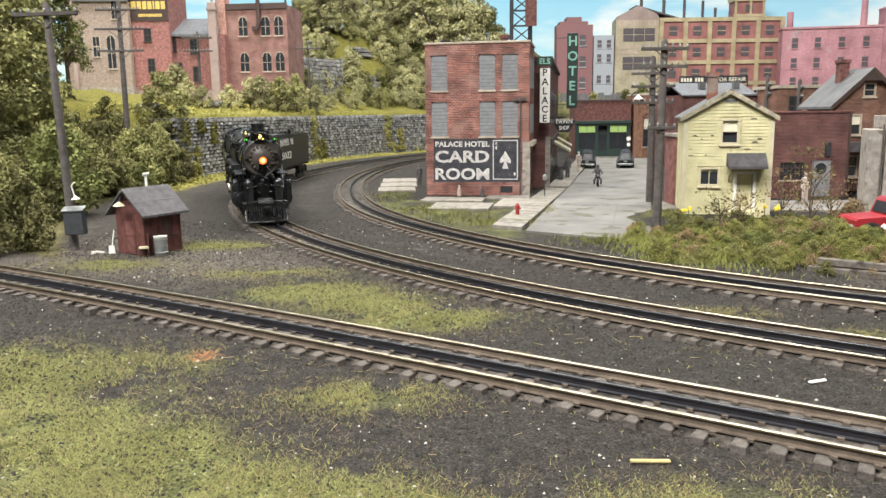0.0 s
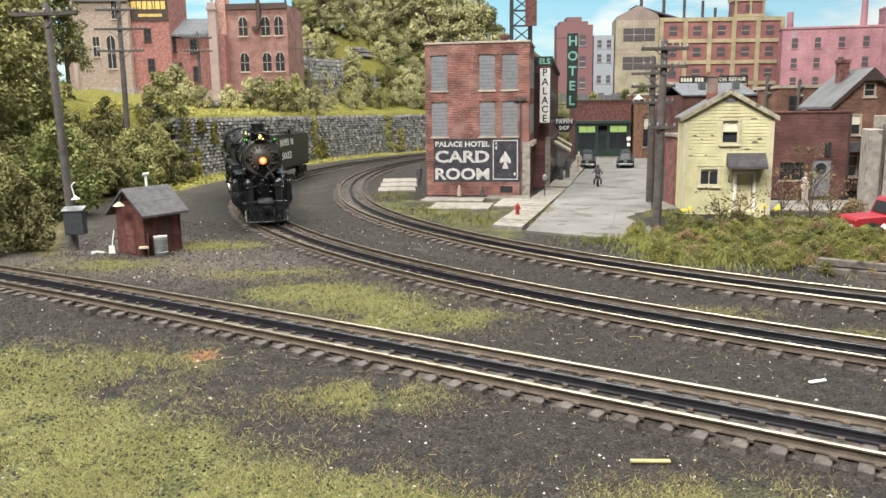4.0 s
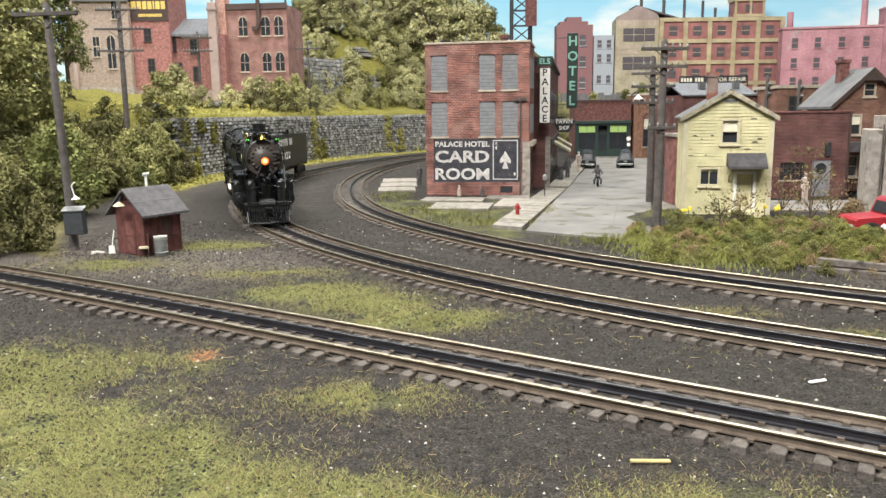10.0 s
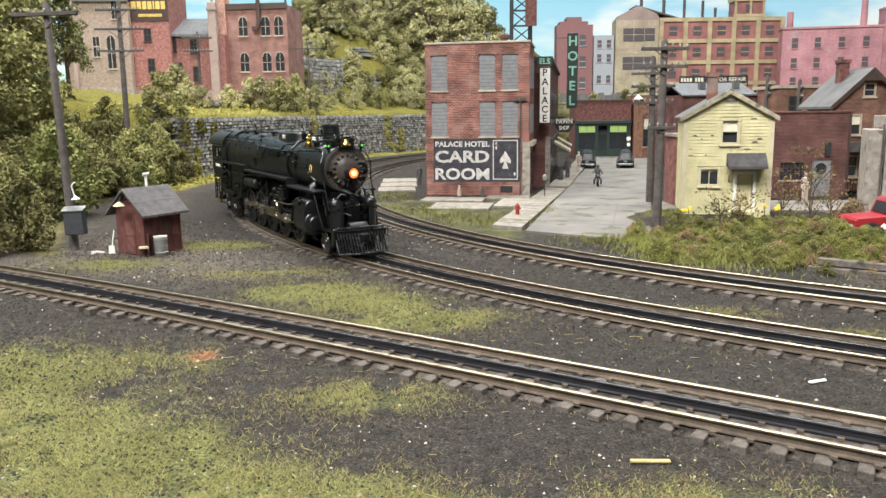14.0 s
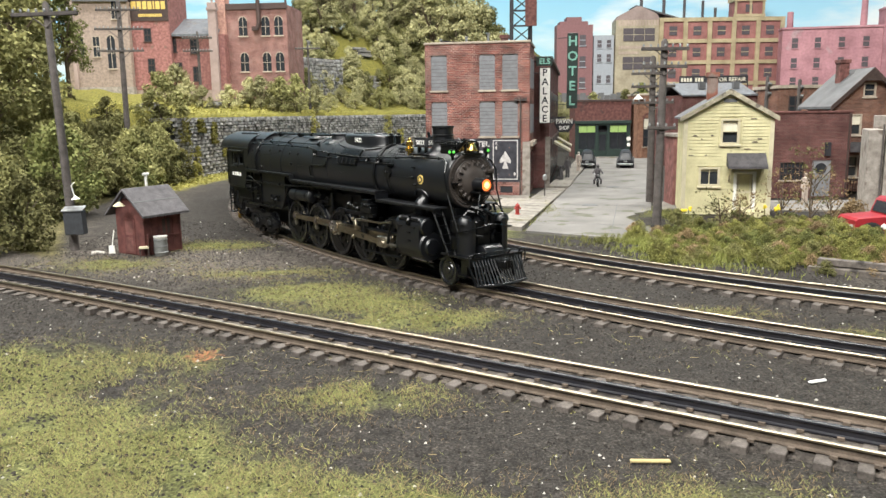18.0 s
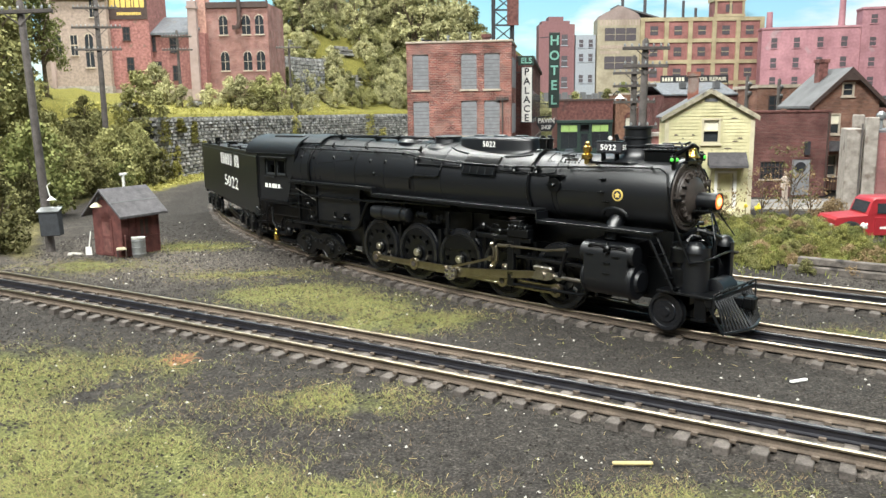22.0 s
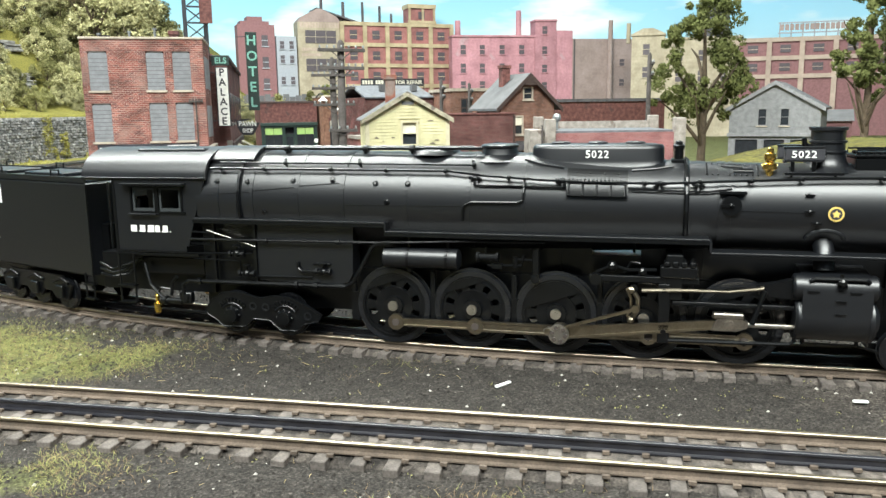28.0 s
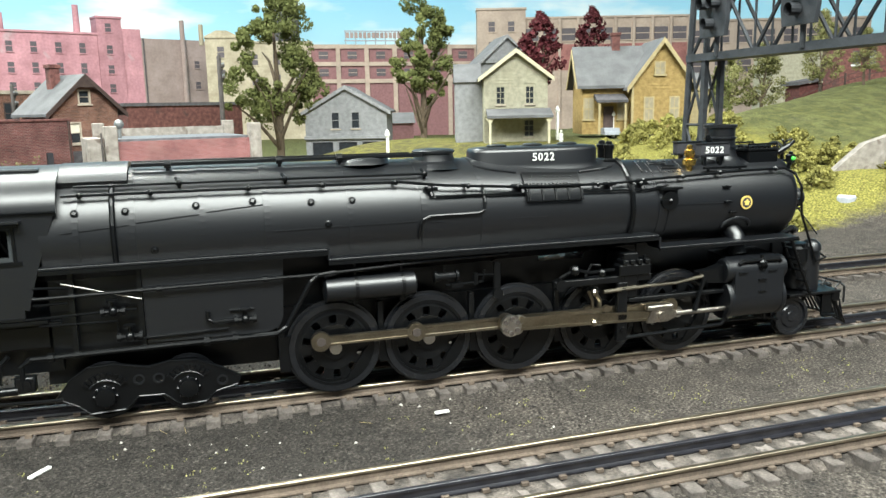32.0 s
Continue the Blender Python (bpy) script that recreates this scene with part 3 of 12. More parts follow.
# an added enclosure out of view; its dark surfaces shape the light
def build_room():
    x0, x1, y0, y1, z0, z1 = -330, 420, -200, 460, -95, 216
    f = Mesh().box(x0, x1, y0, y1, z0 - 4, z0)
    solid("floor", f, CARPET, "unseen floor of the train room, darkened to dim reflections", "floor", kind="structure")
    solid("ceiling", Mesh().box(x0, x1, y0, y1, z1, z1 + 4), CEILING, "unseen ceiling of the train room, dimmed to deepen shadows", "ceiling", kind="structure")
    for nm, a in (("wall_south", (x0, x1, y0 - 4, y0)), ("wall_north", (x0, x1, y1, y1 + 4)), ("wall_west", (x0 - 4, x0, y0, y1)), ("wall_east", (x1, x1 + 4, y0, y1))):
        solid(nm, Mesh().box(*a, z0, z1), ROOM_WALL, "unseen wall of the train room, darkened to dim reflections", "wall", kind="structure")


build_room()


def sky_mat():
    m = bpy.data.materials.new("painted_sky")
    m.use_nodes = True
    N, L = m.node_tree.nodes, m.node_tree.links
    b = N["Principled BSDF"]
    b.inputs["Roughness"].default_value = 0.9
    tc = N.new("ShaderNodeTexCoord")
    mp = N.new("ShaderNodeMapping")
    mp.inputs["Scale"].default_value = (1.2, 1.2, 4.0)
    L.new(tc.outputs["Object"], mp.inputs[0])
    n = N.new("ShaderNodeTexNoise")
    n.inputs["Scale"].default_value, n.inputs["Detail"].default_value = 1.6, 5
    L.new(mp.outputs[0], n.inputs["Vector"])
    sep = N.new("ShaderNodeSeparateXYZ")
    L.new(tc.outputs["Object"], sep.inputs[0])
    up = N.new("ShaderNodeMapRange")
    up.inputs[1].default_value, up.inputs[2].default_value = 0.3, 0.85
    L.new(sep.outputs[2], up.inputs[0])
    blue = N.new("ShaderNodeMix")
    blue.data_type = "RGBA"
    blue.inputs[6].default_value, blue.inputs[7].default_value = (0.5, 0.76, 0.85, 1), (0.2, 0.52, 0.76, 1)
    L.new(up.outputs[0], blue.inputs[0])
    r = N.new("ShaderNodeMapRange")
    r.inputs[1].default_value, r.inputs[2].default_value = 0.5, 0.68
    L.new(n.outputs["Fac"], r.inputs[0])
    mx = N.new("ShaderNodeMix")
    mx.data_type = "RGBA"
    mx.inputs[7].default_value = (0.82, 0.86, 0.86, 1)
    L.new(r.outputs[0], mx.inputs[0])
    L.new(blue.outputs[2], mx.inputs[6])
    L.new(mx.outputs[2], b.inputs["Base Color"])
    return m


def build_backdrop():
    """A curved sky board round the layout."""
    m = Mesh()
    n = 72
    pts = []
    for i in range(n + 1):
        a = radians(-52 + 160 * i / n)
        pts.append((math.sin(a) * 392 + 10, math.cos(a) * 392 - 5))
    for r in (0, 1):
        for i in range(n + 1):
            x, y = pts[i]
            k = 1 + r * 0.004
            m.v += [(x * k, y * k, -20), (x * k, y * k, 205)]
    q = 2 * (n + 1)
    for i in range(n):
        a = 2 * i
        m.f += [(a, a + 2, a + 3, a + 1), (q + a, q + a + 1, q + a + 3, q + a + 2), (a + 1, a + 3, q + a + 3, q + a + 1)]
    m.m = [0] * len(m.f)
    solid("backdrop", m, sky_mat(), "curved backdrop painted as pale blue sky with thin clouds", "backdrop", kind="structure", smooth=True)


build_backdrop()

# ---- tracks ----
GAUGE = 1.7
RAIL_Z0, RAIL_Z1 = 0.3, 0.72


def rail(line, off, a, b, head, web, name, parent, w=0.1, step=1.0):
    """A rail with foot, web and head swept along the line."""
    prof = [(-0.17, RAIL_Z0), (-0.17, RAIL_Z0 + 0.05), (-0.035, RAIL_Z0 + 0.09), (-0.035, RAIL_Z1 - 0.14), (-w, RAIL_Z1 - 0.11), (-w, RAIL_Z1 - 0.055), (-w * 0.9, RAIL_Z1 - 0.024), (-w * 0.7, RAIL_Z1 - 0.007), (-w * 0.4, RAIL_Z1),
            (w * 0.4, RAIL_Z1), (w * 0.7, RAIL_Z1 - 0.007), (w * 0.9, RAIL_Z1 - 0.024), (w, RAIL_Z1 - 0.055), (w, RAIL_Z1 - 0.11), (0.035, RAIL_Z1 - 0.14), (0.035, RAIL_Z0 + 0.09), (0.17, RAIL_Z0 + 0.05), (0.17, RAIL_Z0)]
    m = Mesh()
    ss = np.arange(a, b + step, step)
    n = len(prof)
    for s in ss:
        for p, z in prof:
            x, y, h = line.at(s, off + p)
            m.v.append((x, y, z))
    top = set(range(4, 13))
    for i in range(len(ss) - 1):
        for k in range(n):
            m.f.append((i * n + k, i * n + (k + 1) % n, (i + 1) * n + (k + 1) % n, (i + 1) * n + k))
            m.m.append(1 if k in top else 0)
    return part(name, m, [web, head], parent, smooth=True)


TIE_PITCH = 1.32


def build_track(line, a, b, label):
    t = thing("railway_track", label, "track", kind="structure", group="three-rail tracks")
    rail(line, -GAUGE, a, b, RAIL_TOP, RAIL_SIDE, "rail", t)
    rail(line, GAUGE, a, b, RAIL_TOP, RAIL_SIDE, "rail", t)
    rail(line, 0.0, a, b, RAIL_MID, RAIL_MID, "middle_rail", t, w=0.09)
    bed = Mesh()
    ss = np.arange(a, b + 1, 0.4)
    prof = [(-2.3, -0.1), (-1.95, 0.16), (-1.7, 0.23), (-1.5, 0.25), (-0.8, 0.24), (-0.25, 0.26), (0.25, 0.26), (0.8, 0.24), (1.5, 0.25), (1.7, 0.23), (1.95, 0.16), (2.3, -0.1)]
    for s in ss:
        for o, z in prof:
            x, y, h = line.at(s, o)
            bed.v.append((x, y, z + 0.06 * noise.noise(Vector((x * 1.7, y * 1.7, o)))))
    n = len(prof)
    for i in range(len(ss) - 1):
        for k in range(n - 1):
            bed.f.append((i * n + k, i * n + k + 1, (i + 1) * n + k + 1, (i + 1) * n + k))
    bed.m = [0] * len(bed.f)
    part("ballast_bed", bed, BALLAST, t, "brown-grey ballast packed between the rails", smooth=True)
    return t


BALLAST = mat("packed_ballast", (0.035, 0.03, 0.026), rough=0.95, var=0.75, scale=1.4, fine=11, bump=1.0, tint=(0.09, 0.077, 0.066), dist=0.08)
TRACKS = [(build_track(FRONT, -80, 70, "straight three-rail track with bright running rails"), FRONT, -78, 68, (-48, 44)),
          (build_track(MAIN, -110, 222, "curved three-rail main track with bright running rails"), MAIN, -108, 220, (-50, 95)),
          (build_track(INNER, -110, 205, "curved three-rail inner track beside the town"), INNER, -108, 203, (-45, 85))]


def build_ties():
    """Last of the pieces: ties near the camera are single, those farther off are joined."""
    rng = random.Random(4)
    kinds = []
    for k in range(4):
        m = Mesh().box(-0.25 - 0.02 * k, 0.25, -2.55 - 0.05 * (k % 3), 2.55 + 0.06 * (k % 2), -0.1, 0.3, c=0.03)
        kinds.append(data_of("tie", m, TIE))
    plates = Mesh()
    for sy in (-GAUGE, GAUGE):
        plates.box(-0.2, 0.2, sy - 0.36, sy + 0.36, 0.28, 0.335)
    for t, line, a, b, near in TRACKS:
        far = Mesh()
        count = 0
        s = a
        while s < b:
            x, y, h = line.at(s + rng.uniform(-0.06, 0.06), rng.uniform(-0.12, 0.12))
            m = cm(x, y, rng.uniform(-0.06, 0.0), 0, 0, math.degrees(h) + rng.uniform(-2.0, 2.0))
            if near[0] < s < near[1] and count < 290:
                ob = new("tie", kinds[rng.randrange(4)])
                ob.parent, ob.matrix_basis = t, m
                count += 1
            else:
                c, d = math.cos(h), math.sin(h)
                bx = Mesh().box(-0.26, 0.26, -2.62, 2.62, -0.1, 0.3)
                far.add([(x + c * p - d * q, y + d * p + c * q, r) for p, q, r in bx.v], bx.f)
            s += TIE_PITCH
        if far.v:
            tagged(part("far_ties", far, TIE, t), kind="stuff")
        chairs = Mesh()
        s = max(a, near[0])
        while s < near[1]:
            x, y, h = line.at(s)
            c, d = math.cos(h), math.sin(h)
            for off in (-2.08, -1.32, 1.32, 2.08, -0.3, 0.3):
                bx = Mesh().box(-0.12, 0.12, off - 0.07, off + 0.07, 0.29, 0.4)
                chairs.add([(x + c * p - d * q, y + d * p + c * q, r) for p, q, r in bx.v], bx.f)
            s += TIE_PITCH
        tagged(part("spike_heads", chairs, RAIL_SIDE, t), kind="stuff")
    return


# ---- retaining wall of slate blocks, following the main track ----


def build_wall():
    t = thing("retaining_wall", "long curved retaining wall of dark slate blocks with ivy on it", "wall", kind="structure")
    core, cap = Mesh(), Mesh()
    ss = np.arange(WALL_FROM, WALL_TO + 1, 2.0)
    for m, z0, z1, o0, o1 in ((core, -0.5, WALL_TOP - 0.4, -WALL_OFF - 0.25, -WALL_OFF - 4.2), (cap, WALL_TOP - 0.4, WALL_TOP + 0.15, -WALL_OFF + 0.25, -WALL_OFF - 4.6)):
        for s in ss:
            for o, z in ((o0, z0), (o0, z1), (o1, z1), (o1, z0)):
                x, y, h = MAIN.at(s, o)
                m.v.append((x, y, z))
        for i in range(len(ss) - 1):
            for k in range(4):
                m.f.append((i * 4 + k, (i + 1) * 4 + k, (i + 1) * 4 + (k + 1) % 4, i * 4 + (k + 1) % 4))
        m.f += [(0, 1, 2, 3), tuple(len(m.v) - 4 + k for k in (3, 2, 1, 0))]
        m.m = [0] * len(m.f)
    part("wall_core", core, WALL_JOINT, t)
    part("coping", cap, WALL_STONE, t, "thin slate coping")
    return t


WALL = build_wall()


def build_wall_blocks():
    rng = random.Random(8)
    kinds = []
    for k in range(8):
        bm = bmesh.new()
        bmesh.ops.create_cube(bm, size=1)
        bmesh.ops.bevel(bm, geom=bm.edges[:], offset=0.1, segments=1, affect="EDGES")
        for q in bm.verts:
            q.co += Vector((rng.uniform(-0.05, 0.05), rng.uniform(-0.2, 0.12), rng.uniform(-0.025, 0.025)))
        kinds.append(Mesh().take(bm))
    datas = [data_of("stone_block", m, WALL_STONE) for m in kinds]
    rest = Mesh()
    count, z, row = 0, -0.05, 0
    while z < WALL_TOP - 0.5:
        hgt = rng.uniform(0.62, 0.8)
        s = WALL_FROM + (0.6 if row % 2 else 0)
        while s < WALL_TO:
            w = rng.uniform(1.1, 2.3)
            x, y, h = MAIN.at(s + w / 2, -WALL_OFF + rng.uniform(-0.18, 0.12))
            k = rng.randrange(8)
            mx = Matrix.LocRotScale(Vector((x, y, z + hgt / 2)), Euler((0, 0, h)), Vector((w * 0.92, 0.85, hgt * 0.86)))
            if count < 300 and s < WALL_FROM + 26:
                ob = new("stone_block", datas[k])
                ob.parent = WALL
                ob.matrix_basis = Matrix.LocRotScale(Vector((x, y, z + hgt / 2)) * U, Euler((0, 0, h)), Vector((w * 0.92, 0.85, hgt * 0.86)))
                count += 1
            else:
                rest.add([tuple(mx @ Vector(p)) for p in kinds[k].v], kinds[k].f)
            s += w
        z += hgt
        row += 1
    tagged(part("far_stone_blocks", rest, WALL_STONE, WALL), kind="stuff")

# ---- buildings ----


def brick_mat(name, c1, c2, mortar, bw=0.42, bh=0.14, rough=0.9, var=0.3, stain=None):
    m = bpy.data.materials.new(name)
    m.use_nodes = True
    N, L = m.node_tree.nodes, m.node_tree.links
    b = N["Principled BSDF"]
    b.inputs["Roughness"].default_value = rough
    b.inputs["Specular IOR Level"].default_value = 0.2
    tc, sep, com, add = N.new("ShaderNodeTexCoord"), N.new("ShaderNodeSeparateXYZ"), N.new("ShaderNodeCombineXYZ"), N.new("ShaderNodeMath")
    L.new(tc.outputs["Object"], sep.inputs[0])
    L.new(sep.outputs[0], add.inputs[0])
    L.new(sep.outputs[1], add.inputs[1])
    L.new(add.outputs[0], com.inputs[0])
    L.new(sep.outputs[2], com.inputs[1])
    br = N.new("ShaderNodeTexBrick")
    br.inputs["Scale"].default_value = 100
    br.inputs["Brick Width"].default_value, br.inputs["Row Height"].default_value, br.inputs["Mortar Size"].default_value = bw, bh, 0.016
    br.inputs["Color1"].default_value, br.inputs["Color2"].default_value, br.inputs["Mortar"].default_value = (*c1, 1), (*c2, 1), (*mortar, 1)
    L.new(com.outputs[0], br.inputs["Vector"])
    n = N.new("ShaderNodeTexNoise")
    n.inputs["Scale"].default_value, n.inputs["Detail"].default_value = 35, 5
    L.new(tc.outputs["Object"], n.inputs["Vector"])
    rg = N.new("ShaderNodeMapRange")
    rg.inputs[1].default_value, rg.inputs[2].default_value = 0.3, 0.7
    rg.inputs[3].default_value, rg.inputs[4].default_value = 1 - var, 1 + var
    L.new(n.outputs["Fac"], rg.inputs[0])
    hsv = N.new("ShaderNodeHueSaturation")
    L.new(br.outputs["Color"], hsv.inputs["Color"])
    L.new(rg.outputs[0], hsv.inputs["Value"])
    last = hsv.outputs["Color"]
    if stain:
        n2 = N.new("ShaderNodeTexNoise")
        n2.inputs["Scale"].default_value, n2.inputs["Detail"].default_value = 22, 7
        L.new(tc.outputs["Object"], n2.inputs["Vector"])
        r2 = N.new("ShaderNodeMapRange")
        r2.inputs[1].default_value, r2.inputs[2].default_value, r2.inputs[4].default_value = 0.52, 0.72, 0.65
        L.new(n2.outputs["Fac"], r2.inputs[0])
        mx = N.new("ShaderNodeMix")
        mx.data_type = "RGBA"
        mx.inputs[7].default_value = (*stain, 1)
        L.new(r2.outputs[0], mx.inputs[0])
        L.new(last, mx.inputs[6])
        last = mx.outputs[2]
    L.new(last, b.inputs["Base Color"])
    bp = N.new("ShaderNodeBump")
    bp.inputs["Strength"].default_value, bp.inputs["Distance"].default_value = 0.5, 0.03 * U
    inv = N.new("ShaderNodeMath")
    inv.operation = "SUBTRACT"
    inv.inputs[0].default_value = 1.0
    L.new(br.outputs["Fac"], inv.inputs[1])
    L.new(inv.outputs[0], bp.inputs["Height"])
    L.new(bp.outputs["Normal"], b.inputs["Normal"])
    return m


HOTEL_BRICK = brick_mat("hotel_brick", (0.27, 0.1, 0.08), (0.12, 0.055, 0.05), (0.44, 0.34, 0.29), bw=0.6, bh=0.24, var=0.55, stain=(0.33, 0.23, 0.2))
TOWN_BRICK = brick_mat("town_brick", (0.14, 0.055, 0.05), (0.085, 0.036, 0.034), (0.2, 0.14, 0.125), bw=0.5, bh=0.18, var=0.4)
BROWN_BRICK = brick_mat("house_brown_brick", (0.22, 0.11, 0.075), (0.13, 0.065, 0.048), (0.25, 0.18, 0.15), bw=0.5, bh=0.18, var=0.4)
FADED_BRICK = brick_mat("warehouse_brick", (0.3, 0.12, 0.115), (0.22, 0.085, 0.085), (0.36, 0.24, 0.23), stain=(0.42, 0.25, 0.23))
PINK_BRICK = brick_mat("factory_brick", (0.29, 0.155, 0.135), (0.22, 0.115, 0.1), (0.32, 0.22, 0.2), stain=(0.34, 0.23, 0.2), bw=0.7, bh=0.24)


def pierced(m, x0, x1, z0, z1, y0, y1, holes):
    """A wall slab with openings through it, as one closed skin."""
    def cuts(lo, hi, vals):
        return sorted({lo, hi} | {v for v in vals if lo < v < hi})

    xs, zs = cuts(x0, x1, [q for h in holes for q in h[:2]]), cuts(z0, z1, [q for h in holes for q in h[2:]])

    def full(i, j):
        if not (0 <= i < len(xs) - 1 and 0 <= j < len(zs) - 1):
            return False
        x, z = (xs[i] + xs[i + 1]) / 2, (zs[j] + zs[j + 1]) / 2
        return not any(a < x < b and c < z < e for a, b, c, e in holes)

    nz = len(zs)
    base = len(xs) * nz
    v = [(x, y, z) for y in (y0, y1) for x in xs for z in zs]
    f = []
    for i in range(len(xs) - 1):
        for j in range(nz - 1):
            if not full(i, j):
                continue
            a, b, c, d = i * nz + j, (i + 1) * nz + j, (i + 1) * nz + j + 1, i * nz + j + 1
            f += [(a, b, c, d), (d + base, c + base, b + base, a + base)]
            for (p, q), (di, dj) in (((b, a), (0, -1)), ((d, c), (0, 1)), ((a, d), (-1, 0)), ((c, b), (1, 0))):
                if not full(i + di, j + dj):
                    f.append((p, q, q + base, p + base))
    return m.add(v, f)


def window(parent, x0, x1, z0, z1, y, frame_mat, pane_mat, sill=True, bars=(1, 2), fw=0.14, depth=0.3, lintel=None, shade=None):
    """A sash window set into an opening whose outer face is at y: frame with glazing bars, pane, sill."""
    f = Mesh()
    ya, yb = y - 0.06, y + depth
    f.box(x0, x0 + fw, ya, yb, z0, z1).box(x1 - fw, x1, ya, yb, z0, z1)
    f.box(x0 + fw, x1 - fw, ya, yb, z1 - fw, z1).box(x0 + fw, x1 - fw, ya, yb, z0, z0 + fw)
    for i in range(1, bars[0]):
        c = x0 + (x1 - x0) * i / bars[0]
        f.box(c - 0.035, c + 0.035, ya + 0.1, yb - 0.02, z0 + fw, z1 - fw)
    for i in range(1, bars[1]):
        c = z0 + (z1 - z0) * i / bars[1]
        f.box(x0 + fw, x1 - fw, ya + 0.08, yb - 0.02, c - 0.045, c + 0.045)
    w = part("window", f, frame_mat, parent)
    part("pane", Mesh().box(x0 + fw * 0.5, x1 - fw * 0.5, yb - 0.12, yb - 0.04, z0 + fw * 0.5, z1 - fw * 0.5), pane_mat, w)
    if shade:
        part("blind", Mesh().box(x0 + fw, x1 - fw, yb - 0.18, yb - 0.13, z0 + (z1 - z0) * shade[1], z1 - fw), shade[0], w, "pale roller blind")
    if sill:
        part("sill", Mesh().box(x0 - 0.15, x1 + 0.15, y - 0.22, y + 0.1, z0 - 0.2, z0, c=0.03), lintel or STONE_TRIM, w)
    return w


def shell(parent, w, d, h, material, holes=(), t=0.5, name="wall", back=True, side_holes=()):
    """Four walls with thickness; the front stands at y = 0 and looks to -y."""
    m = pierced(Mesh(), -w / 2, w / 2, 0, h, 0, t, holes)
    part("front_" + name, m, material, parent)
    for x0, x1, nm in ((-w / 2, -w / 2 + t, "side_" + name), (w / 2 - t, w / 2, "side_" + name)):
        part(nm, Mesh().box(x0, x1, t + 0.002, d - t - 0.002, 0, h), material, parent)
    if back:
        part("back_" + name, Mesh().box(-w / 2, w / 2, d - t, d, 0, h), material, parent)
    # a black sheet behind the front stands in for the unlit room
    part("interior", Mesh().box(-w / 2 + t + 0.1, w / 2 - t - 0.1, t + 1.2, t + 1.3, 0.05, h - 0.2), SIGN_BLACK, parent, "black sheet that stands in for the dark room behind the windows")


def flat_roof(parent, w, d, h, cap_mat, over=0.15, t=0.45, tar=ROOF_DARK):
    part("roof", Mesh().box(-w / 2 + 0.5, w / 2 - 0.5, 0.5, d - 0.5, h - 0.9, h - 0.6), tar, parent)
    m = Mesh()
    m.box(-w / 2 - over, w / 2 + over, -over, 0.55, h, h + t, c=0.05).box(-w / 2 - over, w / 2 + over, d - 0.55, d + over, h, h + t, c=0.05)
    m.box(-w / 2 - over, -w / 2 + 0.55, 0.56, d - 0.56, h, h + t, c=0.05).box(w / 2 - 0.55, w / 2 + over, 0.56, d - 0.56, h, h + t, c=0.05)
    part("coping", m, cap_mat, parent)


def gable_roof(parent, w, d, h, rise, roof_mat, trim_mat, over=0.7, front=0.7, t=0.3):
    """Two slopes whose ridge runs from front to back, with a barge board on the front."""
    for sg, nm in ((-1, "roof_slope"), (1, "roof_slope")):
        ex, ez = sg * (w / 2 + over), h - rise * over / (w / 2)
        part(nm, Mesh().prism([(0, h + rise), (ex, ez), (ex, ez + t), (0, h + rise + t)], -front, d + front), roof_mat, parent)
        part("barge_board", Mesh().prism([(0, h + rise - 0.35), (ex, ez - 0.3), (ex, ez + t + 0.02), (0, h + rise + t + 0.02)], -front - 0.14, -front - 0.01), trim_mat, parent)


def clapboards(w, h, holes, y, pitch=0.34, gable=0.0, x_in=0.0):
    """Overlapping boards on a front, cut round the openings and to the gable."""
    m = Mesh()
    z = 0.0
    while z < h + gable - 0.2:
        zb = z + pitch
        half = w / 2 if z < h else max(0.0, (w / 2) * (1 - (z - h) / gable)) if gable else w / 2
        half -= x_in
        cuts = sorted((a, b) for a, b, c, d in holes if c < z + pitch * 0.5 < d)
        x = -half
        spans = []
        for a, b in cuts:
            spans.append((x, a))
            x = b
        spans.append((x, half))
        for a, b in spans:
            if b - a > 0.05:
                m.add([(a, y, z), (b, y, z), (a, y - 0.1, z + 0.01), (b, y - 0.1, z + 0.01), (a, y - 0.03, zb + 0.02), (b, y - 0.03, zb + 0.02), (a, y, zb + 0.02), (b, y, zb + 0.02)],
                      [(0, 2, 3, 1), (2, 4, 5, 3), (4, 6, 7, 5), (0, 6, 4, 2), (1, 3, 5, 7)])
        z += pitch
    return m


def chimney(parent, x, y, z0, z1, s, material, name="chimney"):
    m = Mesh().box(x - s / 2, x + s / 2, y - s / 2, y + s / 2, z0, z1 - 0.5, c=0.03).box(x - s / 2 - 0.15, x + s / 2 + 0.15, y - s / 2 - 0.15, y + s / 2 + 0.15, z1 - 0.5, z1, c=0.03)
    part(name, m, material, parent)


